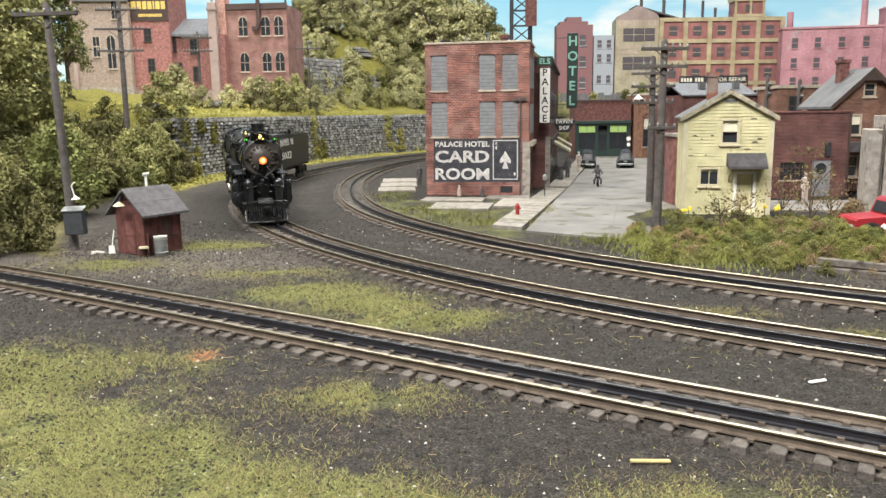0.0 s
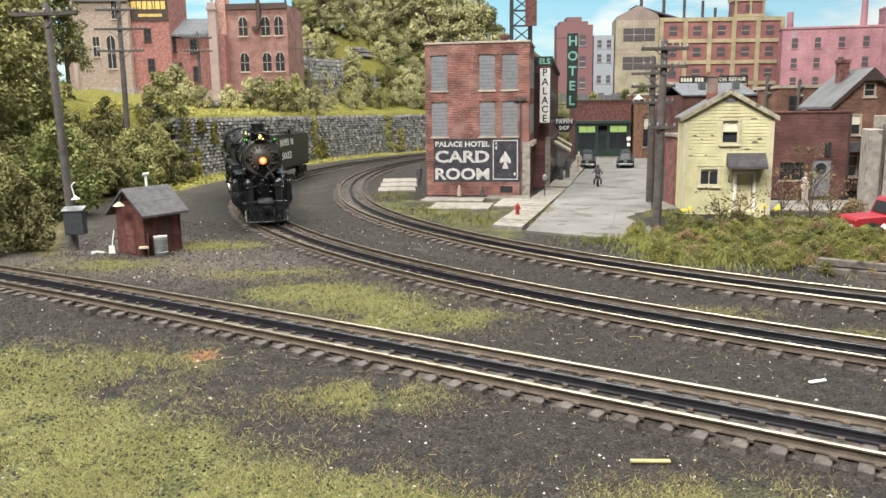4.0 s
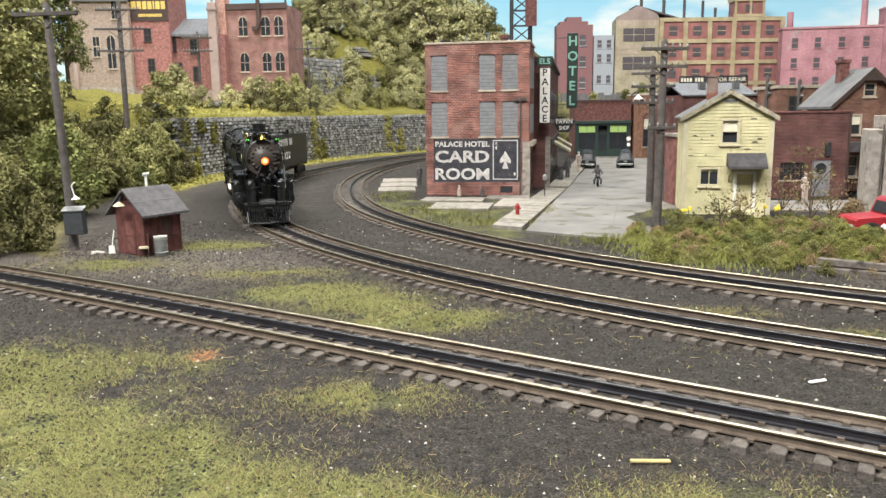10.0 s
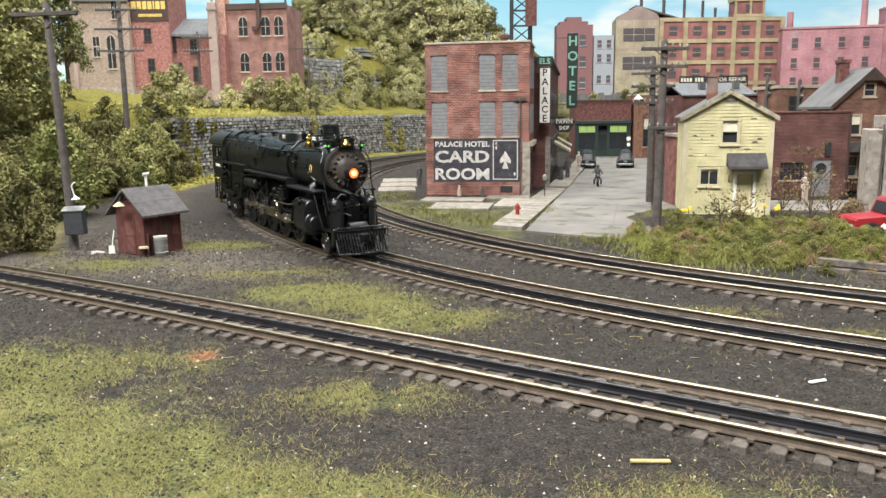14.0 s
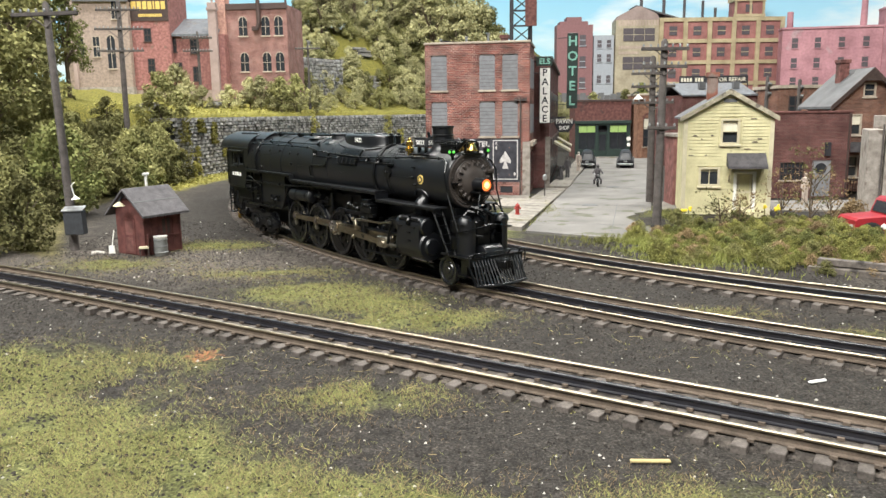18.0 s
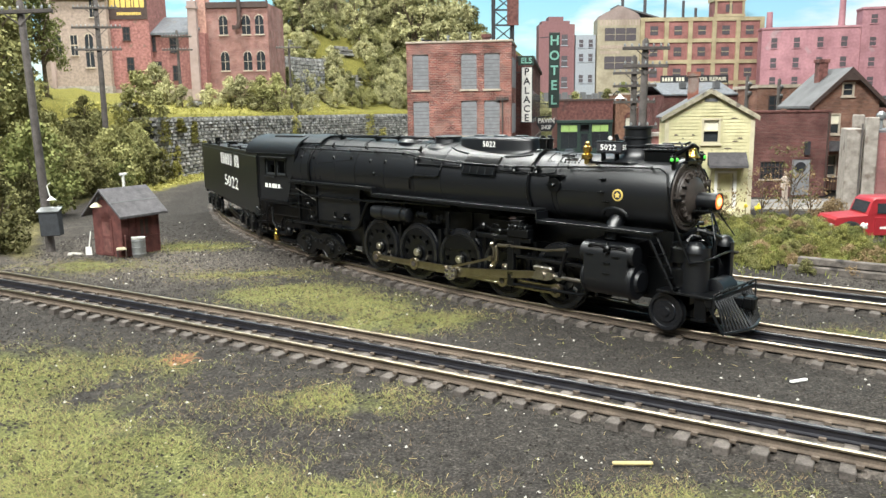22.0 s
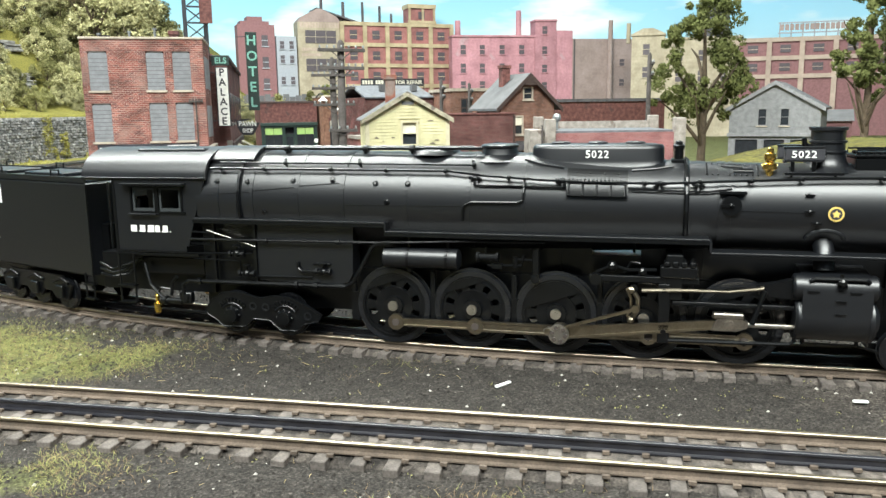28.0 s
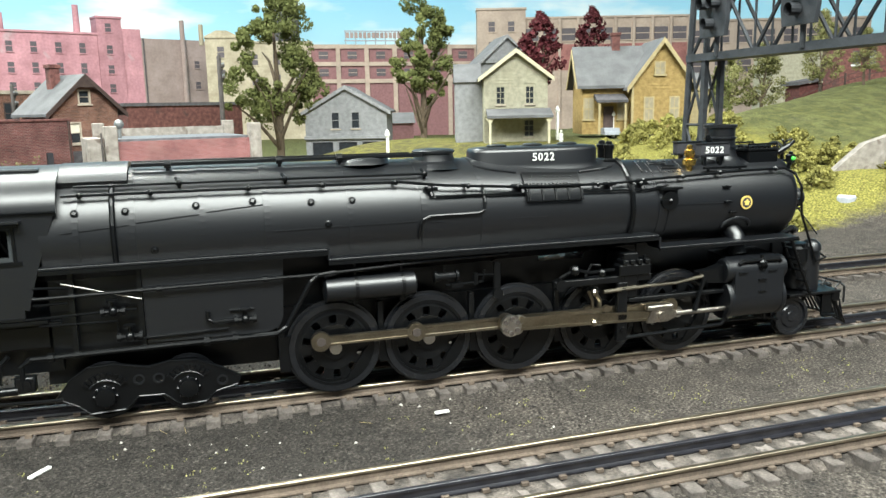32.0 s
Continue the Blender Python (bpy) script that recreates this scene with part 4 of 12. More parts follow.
def brick_hotel():
    t = thing("brick_hotel", "three-storey red brick hotel with boarded windows and a painted wall sign", "building", cm(3.55, 113.4, 0, 0, 0, -9))
    w, d, h = 14.9, 11, 21.4
    xs = [(-6.6, -4.3), (0.35, 2.55), (3.6, 5.8)]
    holes = [(a, b, c, e) for a, b in xs for c, e in ((8.5, 13.4), (15.0, 19.9))]
    vent = (3.3, 5.1, 0.4, 1.35)
    shell(t, w, d, h, HOTEL_BRICK, holes + [vent])
    flat_roof(t, w, d, h, STONE_TRIM, t=0.3)
    for a, b, c, e in holes:
        f = Mesh().box(a, b, 0.12, 0.3, c, e - 0.35)
        f.prism([(a, e - 0.36), (b, e - 0.36), (b - 0.3, e), (a + 0.3, e)], 0.12, 0.3)
        q = part("window_boarding", f, SHUTTER, t, "grey boards closing the window")
        for i in range(1, 9):
            zz = c + (e - 0.4 - c) * i / 9
            part("board_joint", Mesh().box(a + 0.05, b - 0.05, 0.095, 0.118, zz - 0.03, zz + 0.03), ROOF_GREY, q)
        part("sill", Mesh().box(a - 0.2, b + 0.2, -0.2, 0.1, c - 0.28, c, c=0.03), STONE_TRIM, t)
        part("arch_lintel", Mesh().prism([(a - 0.25, e), (b + 0.25, e), (b + 0.1, e + 0.4), (a - 0.1, e + 0.4)], -0.06, 0.1), HOTEL_BRICK, t)
    part("vent_grille", Mesh().box(vent[0], vent[1], 0.15, 0.3, vent[2], vent[3]), SIGN_BLACK, t)
    # painted wall sign
    sg = part("painted_sign", Mesh().box(-6.35, 6.1, -0.03, -0.004, 1.95, 8.15), mat("faded_sign_black", (0.045, 0.045, 0.055), rough=0.9, var=0.35, scale=1.2, stain=((0.16, 0.09, 0.08), 1.8, 0.66)), t, "faded black wall sign with white lettering")
    fade = mat("faded_sign_white", (0.52, 0.5, 0.49), rough=0.9, var=0.25, scale=2, stain=((0.35, 0.3, 0.3), 2.5, 0.72), bump=0)
    letters("PALACE HOTEL", 0.78, sg, (-2.15, -0.035, 7.4), fade, bold=0.03, width=7.9)
    letters("CARD", 1.75, sg, (-2.2, -0.035, 5.6), fade, bold=0.03, width=7.9)
    letters("ROOM", 1.7, sg, (-2.2, -0.035, 3.1), fade, bold=0.03, width=7.9)
    fr = Mesh()
    x0, x1, z0, z1 = 2.25, 5.85, 2.3, 7.95
    fr.box(x0, x1, -0.06, -0.035, z0, z0 + 0.14).box(x0, x1, -0.06, -0.035, z1 - 0.14, z1).box(x0, x0 + 0.14, -0.06, -0.035, z0 + 0.14, z1 - 0.14).box(x1 - 0.14, x1, -0.06, -0.035, z0 + 0.14, z1 - 0.14)
    part("card_border", fr, fade, sg)

    def spade(cx, cz, s):
        pts = [(0, 1.0)]
        for k in range(1, 9):
            a = k / 8
            pts.append((0.72 * math.sin(a * 2.2) * (0.35 + 0.65 * a), 1.0 - 1.35 * a))
        pts += [(0.12, -0.2), (0.34, -0.95), (-0.34, -0.95), (-0.12, -0.2)] + [(-p, q) for p, q in reversed(pts[1:])]
        return [(cx + p * s, cz + q * s) for p, q in pts]

    part("spade", Mesh().prism(spade(4.05, 5.1, 1.3), -0.06, -0.035), fade, sg)
    for cx, cz, k in ((2.75, 6.85, 0.28), (5.4, 3.1, -0.28)):
        part("small_spade", Mesh().prism(spade(cx, cz, k), -0.06, -0.035), fade, sg)
    letters("A", 0.45, sg, (2.75, -0.035, 7.45), fade)
    # corner pilaster and street side
    part("corner_pilaster", Mesh().box(6.5, 7.6, -0.15, 0.6, 0, 7.7, c=0.05), CONCRETE, t)
    for yy in (1.2, 4.2, 7.4):
        for zz in (8.8, 15.2):
            part("side_shutter", Mesh().box(7.46, 7.56, yy, yy + 1.7, zz, zz + 4.2), SHUTTER, t)
    part("shop_window", Mesh().box(7.46, 7.6, 1.5, 8.5, 1.2, 6.2), GLASS_DARK, t)
    part("shop_cornice", Mesh().box(7.46, 8.0, 0.3, 10.8, 7.0, 7.7, c=0.05), STONE_TRIM, t)
    for x, hh in ((-5.8, 0.9), (-2.0, 1.2), (1.2, 1.6)):
        m = Mesh().cyl((x, 4, h - 0.6), "z", 0.8 + hh, 0.16, 10).cyl((x, 4, h + hh), "z", 0.2, 0.26, 10)
        part("roof_vent", m, BARREL, t)
    chimney(t, 3.4, 6, h - 0.6, h + 1.6, 1.1, BRICK_DARK)
    dish = Mesh().lathe([(0, 0.1), (0.15, 0.5), (0.35, 0.8)], (-5.0, 3.5, h + 0.4), "z", 14, False)
    part("roof_vent_cap", dish, ROOF_PALE, t)
    # service pipe with cross arm on the corner
    part("drain_pipe", Mesh().tube([(6.2, -0.2, 0.1), (6.2, -0.2, 13.6)], 0.09), POLE, t)
    arm = Mesh().box(5.3, 7.1, -0.35, -0.15, 13.4, 13.65)
    for i in range(5):
        arm.cyl((5.45 + i * 0.38, -0.25, 13.65), "z", 0.25, 0.09, 8)
    part("service_arm", arm, POLE, t)
    return t


brick_hotel()


def street_row():
    """The dark shop row that runs back along the street beside the hotel."""
    t = thing("shop_row", "dark maroon two-storey shop row with awning and hanging signs", "building", cm(8.2, 124.6, 0, 0, 0, -9))
    w, d, h = 14, 52, 19.6
    shell(t, w, d, h, TOWN_BRICK, t=0.5)
    flat_roof(t, w, d, h, TRIM_DARK, t=0.6, over=0.4)
    x = w / 2
    for i in range(5):
        y = 2.5 + i * 10
        part("shopfront", Mesh().box(x - 0.04, x + 0.12, y, y + 7.6, 0.6, 6.0), GLASS_DARK, t, "dark shop window")
        part("fascia", Mesh().box(x - 0.04, x + 0.35, y - 0.3, y + 7.9, 6.4, 7.6, c=0.05), TRIM_DARK, t)
        for k in range(2):
            part("upper_window", Mesh().box(x - 0.04, x + 0.1, y + 0.6 + k * 4, y + 2.8 + k * 4, 10.0, 15.0), GLASS_DARK, t)
    for y in (13, 33):
        part("awning", Mesh().prism([(x, 7.0), (x + 3.2, 5.2), (x + 3.2, 4.9), (x, 6.6)], y, y + 8), CREAM, t, "faded cream canvas awning")
    part("stone_corner", Mesh().box(x - 0.6, x + 0.15, -0.1, 0.9, 0, 8), CONCRETE, t)
    chimney(t, 3.0, 20, h - 0.6, h + 2.2, 1.4, BRICK_DARK)
    return t


street_row()


def hanging_sign(name, label, x, y, z0, z1, w, back, front, text, step, col, size, rz=0):
    """A board on edge over the pavement, lettered downwards."""
    t = thing(name, label, "sign", cm(x, y, 0, 0, 0, rz))
    part("board", Mesh().box(-w / 2, w / 2, 0, 0.3, z0, z1, c=0.04), back, t)
    if front is not back:
        part("face", Mesh().box(-w / 2 + 0.12, w / 2 - 0.12, -0.05, -0.002, z0 + 0.12, z1 - 0.12), front, t)
    zz = z1 - (z1 - z0) / len(text) / 2 - 0.05
    for ch in text:
        letters(ch, size, t, (0, -0.06, zz), col, bold=0.02)
        zz -= step
    part("bracket", Mesh().tube([(-w / 2, 0.15, z1 - 0.8), (-w / 2 - 1.6, 1.4, z1 - 0.8)], 0.07).tube([(-w / 2, 0.15, z0 + 0.8), (-w / 2 - 1.6, 1.4, z0 + 0.8)], 0.07), GANTRY, t)
    return t


hanging_sign("palace_sign", "white upright hotel sign with black letters over the street", 14.0, 120.3, 10.1, 18.4, 1.75, SIGN_BLACK, TRIM_WHITE, "PALACE", 1.36, SIGN_BLACK, 1.05)
lamp_post = thing("wall_lamp", "pale cone-shaded lamp on an iron arm by the green shop", "lamp", cm(45.6, 195.5, 0))
part("arm", Mesh().tube([(-0.6, 5.0, 15.5), (-0.3, 2.5, 16.4), (0, 0.2, 16.2), (0, 0, 15.6)], 0.14), SIGN_BLACK, lamp_post)
part("shade", Mesh().lathe([(14.6, 1.15), (14.75, 1.1), (15.4, 0.35), (15.7, 0.2)], (0, 0, 0), "z", 16), TRIM_WHITE, lamp_post)
els = thing("green_sign_box", "small dark green sign box with mint letters above the white sign", "sign", cm(13.9, 120.35, 0))
part("board", Mesh().box(-1.2, 1.2, 0, 0.3, 18.6, 20.0, c=0.04), GREEN_SIGN, els)
letters("ELS", 0.85, els, (0.05, -0.02, 19.3), MINT, bold=0.02)
part("bracket", Mesh().tube([(-1.2, 0.15, 19.3), (-2.4, 1.4, 19.3)], 0.07), GANTRY, els)
hanging_sign("hotel_sign", "tall dark green upright sign with mint letters", 22.6, 150.3, 12.4, 26.2, 2.0, GREEN_SIGN, GREEN_SIGN, "HOTEL", 2.72, MINT, 1.75)


def pawn_sign():
    t = thing("pawn_sign", "black shaped hanging sign with white letters", "sign", cm(21.2, 150.4, 0))
    part("board", Mesh().prism([(-2.2, 10.2), (2.2, 10.2), (1.5, 8.9), (0.9, 8.0), (-0.9, 8.0), (-1.5, 8.9), (-2.2, 10.2), (-1.2, 10.9), (1.2, 10.9), (2.2, 10.2)][0:6] + [(-2.2, 10.2), (-1.2, 10.9), (1.2, 10.9)], 0, 0.3), SIGN_BLACK, t)
    letters("PAWN", 0.95, t, (0, -0.02, 10.05), WHITE, bold=0.03, width=3.1)
    letters("SHOP", 0.8, t, (0, -0.02, 8.8), WHITE, bold=0.03, width=1.9)
    part("bracket", Mesh().tube([(-2.0, 0.15, 10.8), (-4.0, 1.6, 10.8)], 0.07), GANTRY, t)


pawn_sign()


def green_storefront():
    t = thing("green_storefront", "maroon brick shop with a dark green front and lime blinds", "building", cm(38.0, 200.5, 0, 0, 0, -3))
    w, d, h = 14, 14, 14.2
    holes = [(-6.1, -1.7, 2.2, 8.4), (-1.2, 1.2, 0.3, 8.4), (1.7, 6.1, 2.2, 8.4)]
    shell(t, w, d, h, BRICK_DARK, holes)
    flat_roof(t, w, d, h, TRIM_DARK, t=0.5)
    part("shopfront_frame", pierced(Mesh(), -6.9, 6.9, 0, 9.5, -0.25, -0.003, [(-6.0, -1.8, 2.3, 8.3), (-1.1, 1.1, 0.4, 8.3), (1.8, 6.0, 2.3, 8.3)]), GREEN_PAINT, t, "dark green painted shop front")
    for a, b in ((-6.1, -1.7), (1.7, 6.1)):
        window(t, a, b, 2.2, 8.4, 0.0, GREEN_PAINT, GLASS_DARK, sill=False, bars=(2, 1), shade=(LIME_SHADE, 0.7))
    dr = part("door", Mesh().box(-1.2, 1.2, 0.1, 0.3, 0.3, 6.6), GREEN_PAINT, t)
    part("door_glass", Mesh().box(-0.8, 0.8, 0.05, 0.098, 2.0, 6.0), GLASS_DARK, dr)
    part("cornice", Mesh().box(-7.1, 7.1, -0.6, -0.26, 8.7, 9.5, c=0.06), GREEN_PAINT, t)
    for i, zz in enumerate((4.9, 3.4)):
        part("round_notice", Mesh().cyl((6.5, -0.3, zz), "y", 0.04, 0.55 - 0.1 * i, 14), TRIM_WHITE, t)


green_storefront()


def arch_building():
    t = thing("arch_window_building", "maroon brick building with a tall arched window", "building", cm(50.2, 195.6, 0.0, 0, 0, 0))
    w, d, h = 9, 12, 15.5
    shell(t, w, d, h, BRICK_BROWN, [(-3.2, -0.2, 3.0, 10.0), (1.0, 3.8, 3.0, 10.0)])
    flat_roof(t, w, d, h, STONE_TRIM)
    for a, b in ((-3.2, -0.2), (1.0, 3.8)):
        window(t, a, b, 3.0, 10.0, 0.0, TRIM_DARK, GLASS_DARK, bars=(2, 3), shade=(GLASS_LIT, 0.62))
        c = (a + b) / 2
        part("arch", Mesh().prism([(c + 1.75 * math.cos(q), 9.6 + 1.75 * math.sin(q)) for q in [i * math.pi / 10 for i in range(11)]] + [(c + 1.35 * math.cos(q), 9.6 + 1.35 * math.sin(q)) for q in [i * math.pi / 10 for i in range(10, -1, -1)]], -0.12, -0.003), BRICK_DARK, t)
    # lamp and its arm
    lamp = thing("wall_lamp", "gooseneck lamp with a white shade on a post", "lamp", cm(47.0, 178, 0))
    part("post", Mesh().tube([(0, 0, 0), (0, 0, 12)], 0.14), POLE, lamp)
    part("arm", Mesh().tube([(0, 0, 12), (-0.4, 0, 13.2), (-1.4, 0, 13.5), (-2.2, 0, 12.8)], 0.08), POLE, lamp)
    part("shade", Mesh().lathe([(0, 0.9), (0.35, 0.5), (0.6, 0.15)], (-2.2, 0, 12.2), "z", 14), TRIM_WHITE, lamp)


arch_building()


def garage():
    t = thing("repair_garage", "long low brick garage with a pale sloping roof and roof sign", "building", cm(57, 160, 0, 0, 0, 2))
    w, d, h = 22, 18, 14.8
    shell(t, w, d, h, TOWN_BRICK, [(6.5, 8.4, 9.8, 13.0)])
    window(t, 6.5, 8.4, 9.8, 13.0, 0.0, TRIM_DARK, GLASS_LIT)
    part("roof", Mesh().prism([(-0.5, h), (9, h + 2.6), (18.5, h), (18.5, h - 0.3), (9, h + 2.3), (-0.5, h - 0.3)], -w / 2 - 0.2, 4, "x"), ROOF_PALE, t, "pale grey sheet roof")
    part("parapet", Mesh().box(4.0, w / 2, -0.2, 0.5, h, h + 1.1), STONE_TRIM, t)
    for x in (-6.5, 0.5):
        part("roof_hatch", Mesh().box(x, x + 1.2, 3.2, 4.4, h + 1.2, h + 2.6), ROOF_GREY, t)
    s = thing("roof_sign", "black roof sign with a row of white lettering on stilts", "sign", cm(55.5, 169.5, 15.3))
    part("board", Mesh().box(-7.4, 7.0, 0, 0.3, 2.0, 3.6), SIGN_BLACK, s)
    bar_row("lettering_bar", -7.1, -2.4, 2.4, 3.2, -0.01, [0.8, 0.3, 0.8, 0.3, 0.8, 0.3, 0.9, 1.2, 0.8, 0.3, 0.9, 0.3, 0.9], GLASS_LIT, s)
    letters("MOTOR REPAIR", 0.85, s, (2.5, -0.01, 2.8), GLASS_LIT, bold=0.02, width=8.2)
    for x in (-7, 0, 7):
        part("stilt", Mesh().tube([(x, 0.15, -1.2), (x, 0.15, 2.0)], 0.1), GANTRY, s)


garage()


def yellow_house():
    t = thing("yellow_house", "two-storey pale yellow clapboard house with peeling paint and a porch hood", "house", cm(28.6, 82.3, 0.9, 0, 0, -12))
    w, d, h, rise = 8.7, 9, 10.3, 2.55
    win_up, win_low, door = (-0.75, 1.1, 7.35, 10.0), (-2.75, -0.65, 3.0, 5.0), (0.75, 2.95, 0.55, 4.55)
    holes = [win_up, win_low, door]
    m = pierced(Mesh(), -w / 2, w / 2, 0, h, 0, 0.4, holes)
    m.prism([(-w / 2, h), (w / 2, h), (0, h + rise)], 0, 0.4)
    part("front_wall", m, YELLOW, t)
    for x0, x1 in ((-w / 2, -w / 2 + 0.4), (w / 2 - 0.4, w / 2)):
        part("side_wall", Mesh().box(x0, x1, 0.402, d - 0.4, 0, h), YELLOW, t)
    bk = Mesh().box(-w / 2, w / 2, d - 0.398, d, 0, h)
    bk.prism([(-w / 2, h), (w / 2, h), (0, h + rise)], d - 0.4, d)
    part("back_wall", bk, YELLOW, t)
    # black sheet in place of the room's darkness
    part("interior", Mesh().box(-3.6, 3.6, 2.0, 2.1, 0.1, h - 0.2), SIGN_BLACK, t, "black sheet that stands in for the dark room behind the windows")
    grow = [(a - 0.22, b + 0.22, c - 0.28, e + 0.2) for a, b, c, e in holes]
    part("siding", clapboards(w, h, grow, -0.002, gable=rise, x_in=0.3), YELLOW, t, "peeling pale yellow clapboards")
    for sx in (-1, 1):
        sd = Mesh()
        z = 0
        while z < h - 0.2:
            sd.box(min(sx * w / 2, sx * (w / 2 + 0.08)), max(sx * w / 2, sx * (w / 2 + 0.08)), 0.2, d - 0.2, z, z + 0.3)
            z += 0.34
        part("side_siding", sd, YELLOW, t)
        part("corner_board", Mesh().box(min(sx * (w / 2 - 0.3), sx * (w / 2 + 0.1)), max(sx * (w / 2 - 0.3), sx * (w / 2 + 0.1)), -0.13, 0.2, 0, h), TRIM_CREAM, t)
    window(t, *win_up, -0.1, TRIM_CREAM, GLASS_DARK, fw=0.2, depth=0.45, lintel=TRIM_CREAM, shade=(GLASS_LIT, 0.5))
    window(t, *win_low, -0.1, TRIM_CREAM, GLASS_DARK, bars=(2, 1), fw=0.2, depth=0.45, lintel=TRIM_CREAM, shade=(GLASS_LIT, 0.75))
    dr = part("door", Mesh().box(door[0] + 0.35, door[1] - 0.35, 0.25, 0.4, door[2], door[3]), TRIM_CREAM, t, "cream panelled door")
    for a, b in ((0.3, 1.7), (2.0, 3.6)):
        part("door_panel", Mesh().box(door[0] + 0.6, door[1] - 0.6, 0.2, 0.248, door[2] + a, door[2] + b), YELLOW, dr)
    fr = Mesh().box(door[0], door[0] + 0.3, -0.12, 0.35, door[2], door[3]).box(door[1] - 0.3, door[1], -0.12, 0.35, door[2], door[3]).box(door[0] + 0.3, door[1] - 0.3, -0.12, 0.35, door[3] - 0.25, door[3])
    part("door_frame", fr, TRIM_WHITE, t)
    hood = part("porch_hood", Mesh().prism([(0.0, 6.5), (-2.0, 5.2), (-2.0, 4.95), (0.0, 5.2)], -0.05, 3.75, "x"), ROOF_DARK, t, "dark grey porch hood")
    for x in (0.25, 3.3):
        part("hood_bracket", Mesh().tube([(x, -0.12, 3.6), (x, -1.7, 5.0)], 0.09), TRIM_CREAM, hood)
    part("porch_step", Mesh().box(0.2, 3.5, -1.6, -0.12, -0.7, 0.5, c=0.05), YELLOW, t)
    gable_roof(t, w, d, h, rise, ROOF_GREY, TRIM_WORN, over=0.5, front=0.4, t=0.16)
    part("gable_vent", Mesh().box(-0.6, 0.7, -0.13, -0.11, h + 1.35, h + 1.7), ROOF_GREY, t)
    # bare boards where the paint has come off
    rng = random.Random(12)
    for i in range(46):
        row = rng.randrange(1, 32)
        x, l = rng.uniform(-w / 2 + 0.5, w / 2 - 0.6), rng.uniform(0.15, 0.75)
        z = row * 0.34 + 0.04
        if z > h - 0.3 or any(a - 0.4 < x < b + 0.2 and c - 0.5 < z < e + 0.4 for a, b, c, e in grow) or (x > -0.4 and z < 6.8):
            continue
        part("bare_patch", Mesh().prism([(x, z), (x + l, z + rng.uniform(-0.02, 0.03)), (x + l * rng.uniform(0.7, 0.95), z + rng.uniform(0.07, 0.16)), (x + l * 0.3, z + rng.uniform(0.08, 0.2)), (x - 0.08, z + 0.07)], -0.125, -0.11), BARE_WOOD, t)
    chimney(t, -1.3, 4.6, h + 1.0, h + 4.6, 1.05, BRICK_RED)
    return t


yellow_house()


def red_back_building():
    t = thing("red_brick_annex", "plain red brick annex with a barred window and grey steel door", "building", cm(46.6, 105.4, 0))
    w, d, h = 12.5, 14, 11.2
    win, door = (-2.9, 0.3, 2.4, 4.8), (1.4, 3.9, 0.2, 5.0)
    shell(t, w, d, h, TOWN_BRICK, [win, door])
    flat_roof(t, w, d, h, BRICK_DARK, t=0.3)
    window(t, *win, 0.0, TRIM_DARK, GLASS_DARK, bars=(6, 3), fw=0.1)
    dr = part("door", Mesh().box(door[0], door[1], 0.1, 0.3, door[2], door[3]), SHUTTER, t, "grey steel door")
    part("round_window", Mesh().cyl((2.6, 0.04, 3.9), "y", 0.06, 0.75, 16), GLASS_DARK, dr)
    part("wall_box", Mesh().box(2.9, 3.6, -0.35, -0.002, 5.6, 7.4), SIGN_BLACK, t)
    part("drain_pipe", Mesh().tube([(5.9, -0.2, 0), (5.9, -0.2, h)], 0.12), TRIM_DARK, t)
    b = thing("brick_lean_to", "small dark red shed with a pale notice beside the pole", "shed", cm(28.2, 97, 0))
    part("wall", Mesh().box(-1.0, 1.6, 0, 4, 0, 8.6, c=0.05), RED_BOARD, b)
    part("roof", Mesh().box(-1.2, 1.8, -0.3, 4.3, 8.6, 9.0), CONCRETE, b)
    part("notice", Mesh().box(0.5, 1.2, -0.05, -0.003, 2.5, 3.9), TRIM_WHITE, b)


red_back_building()


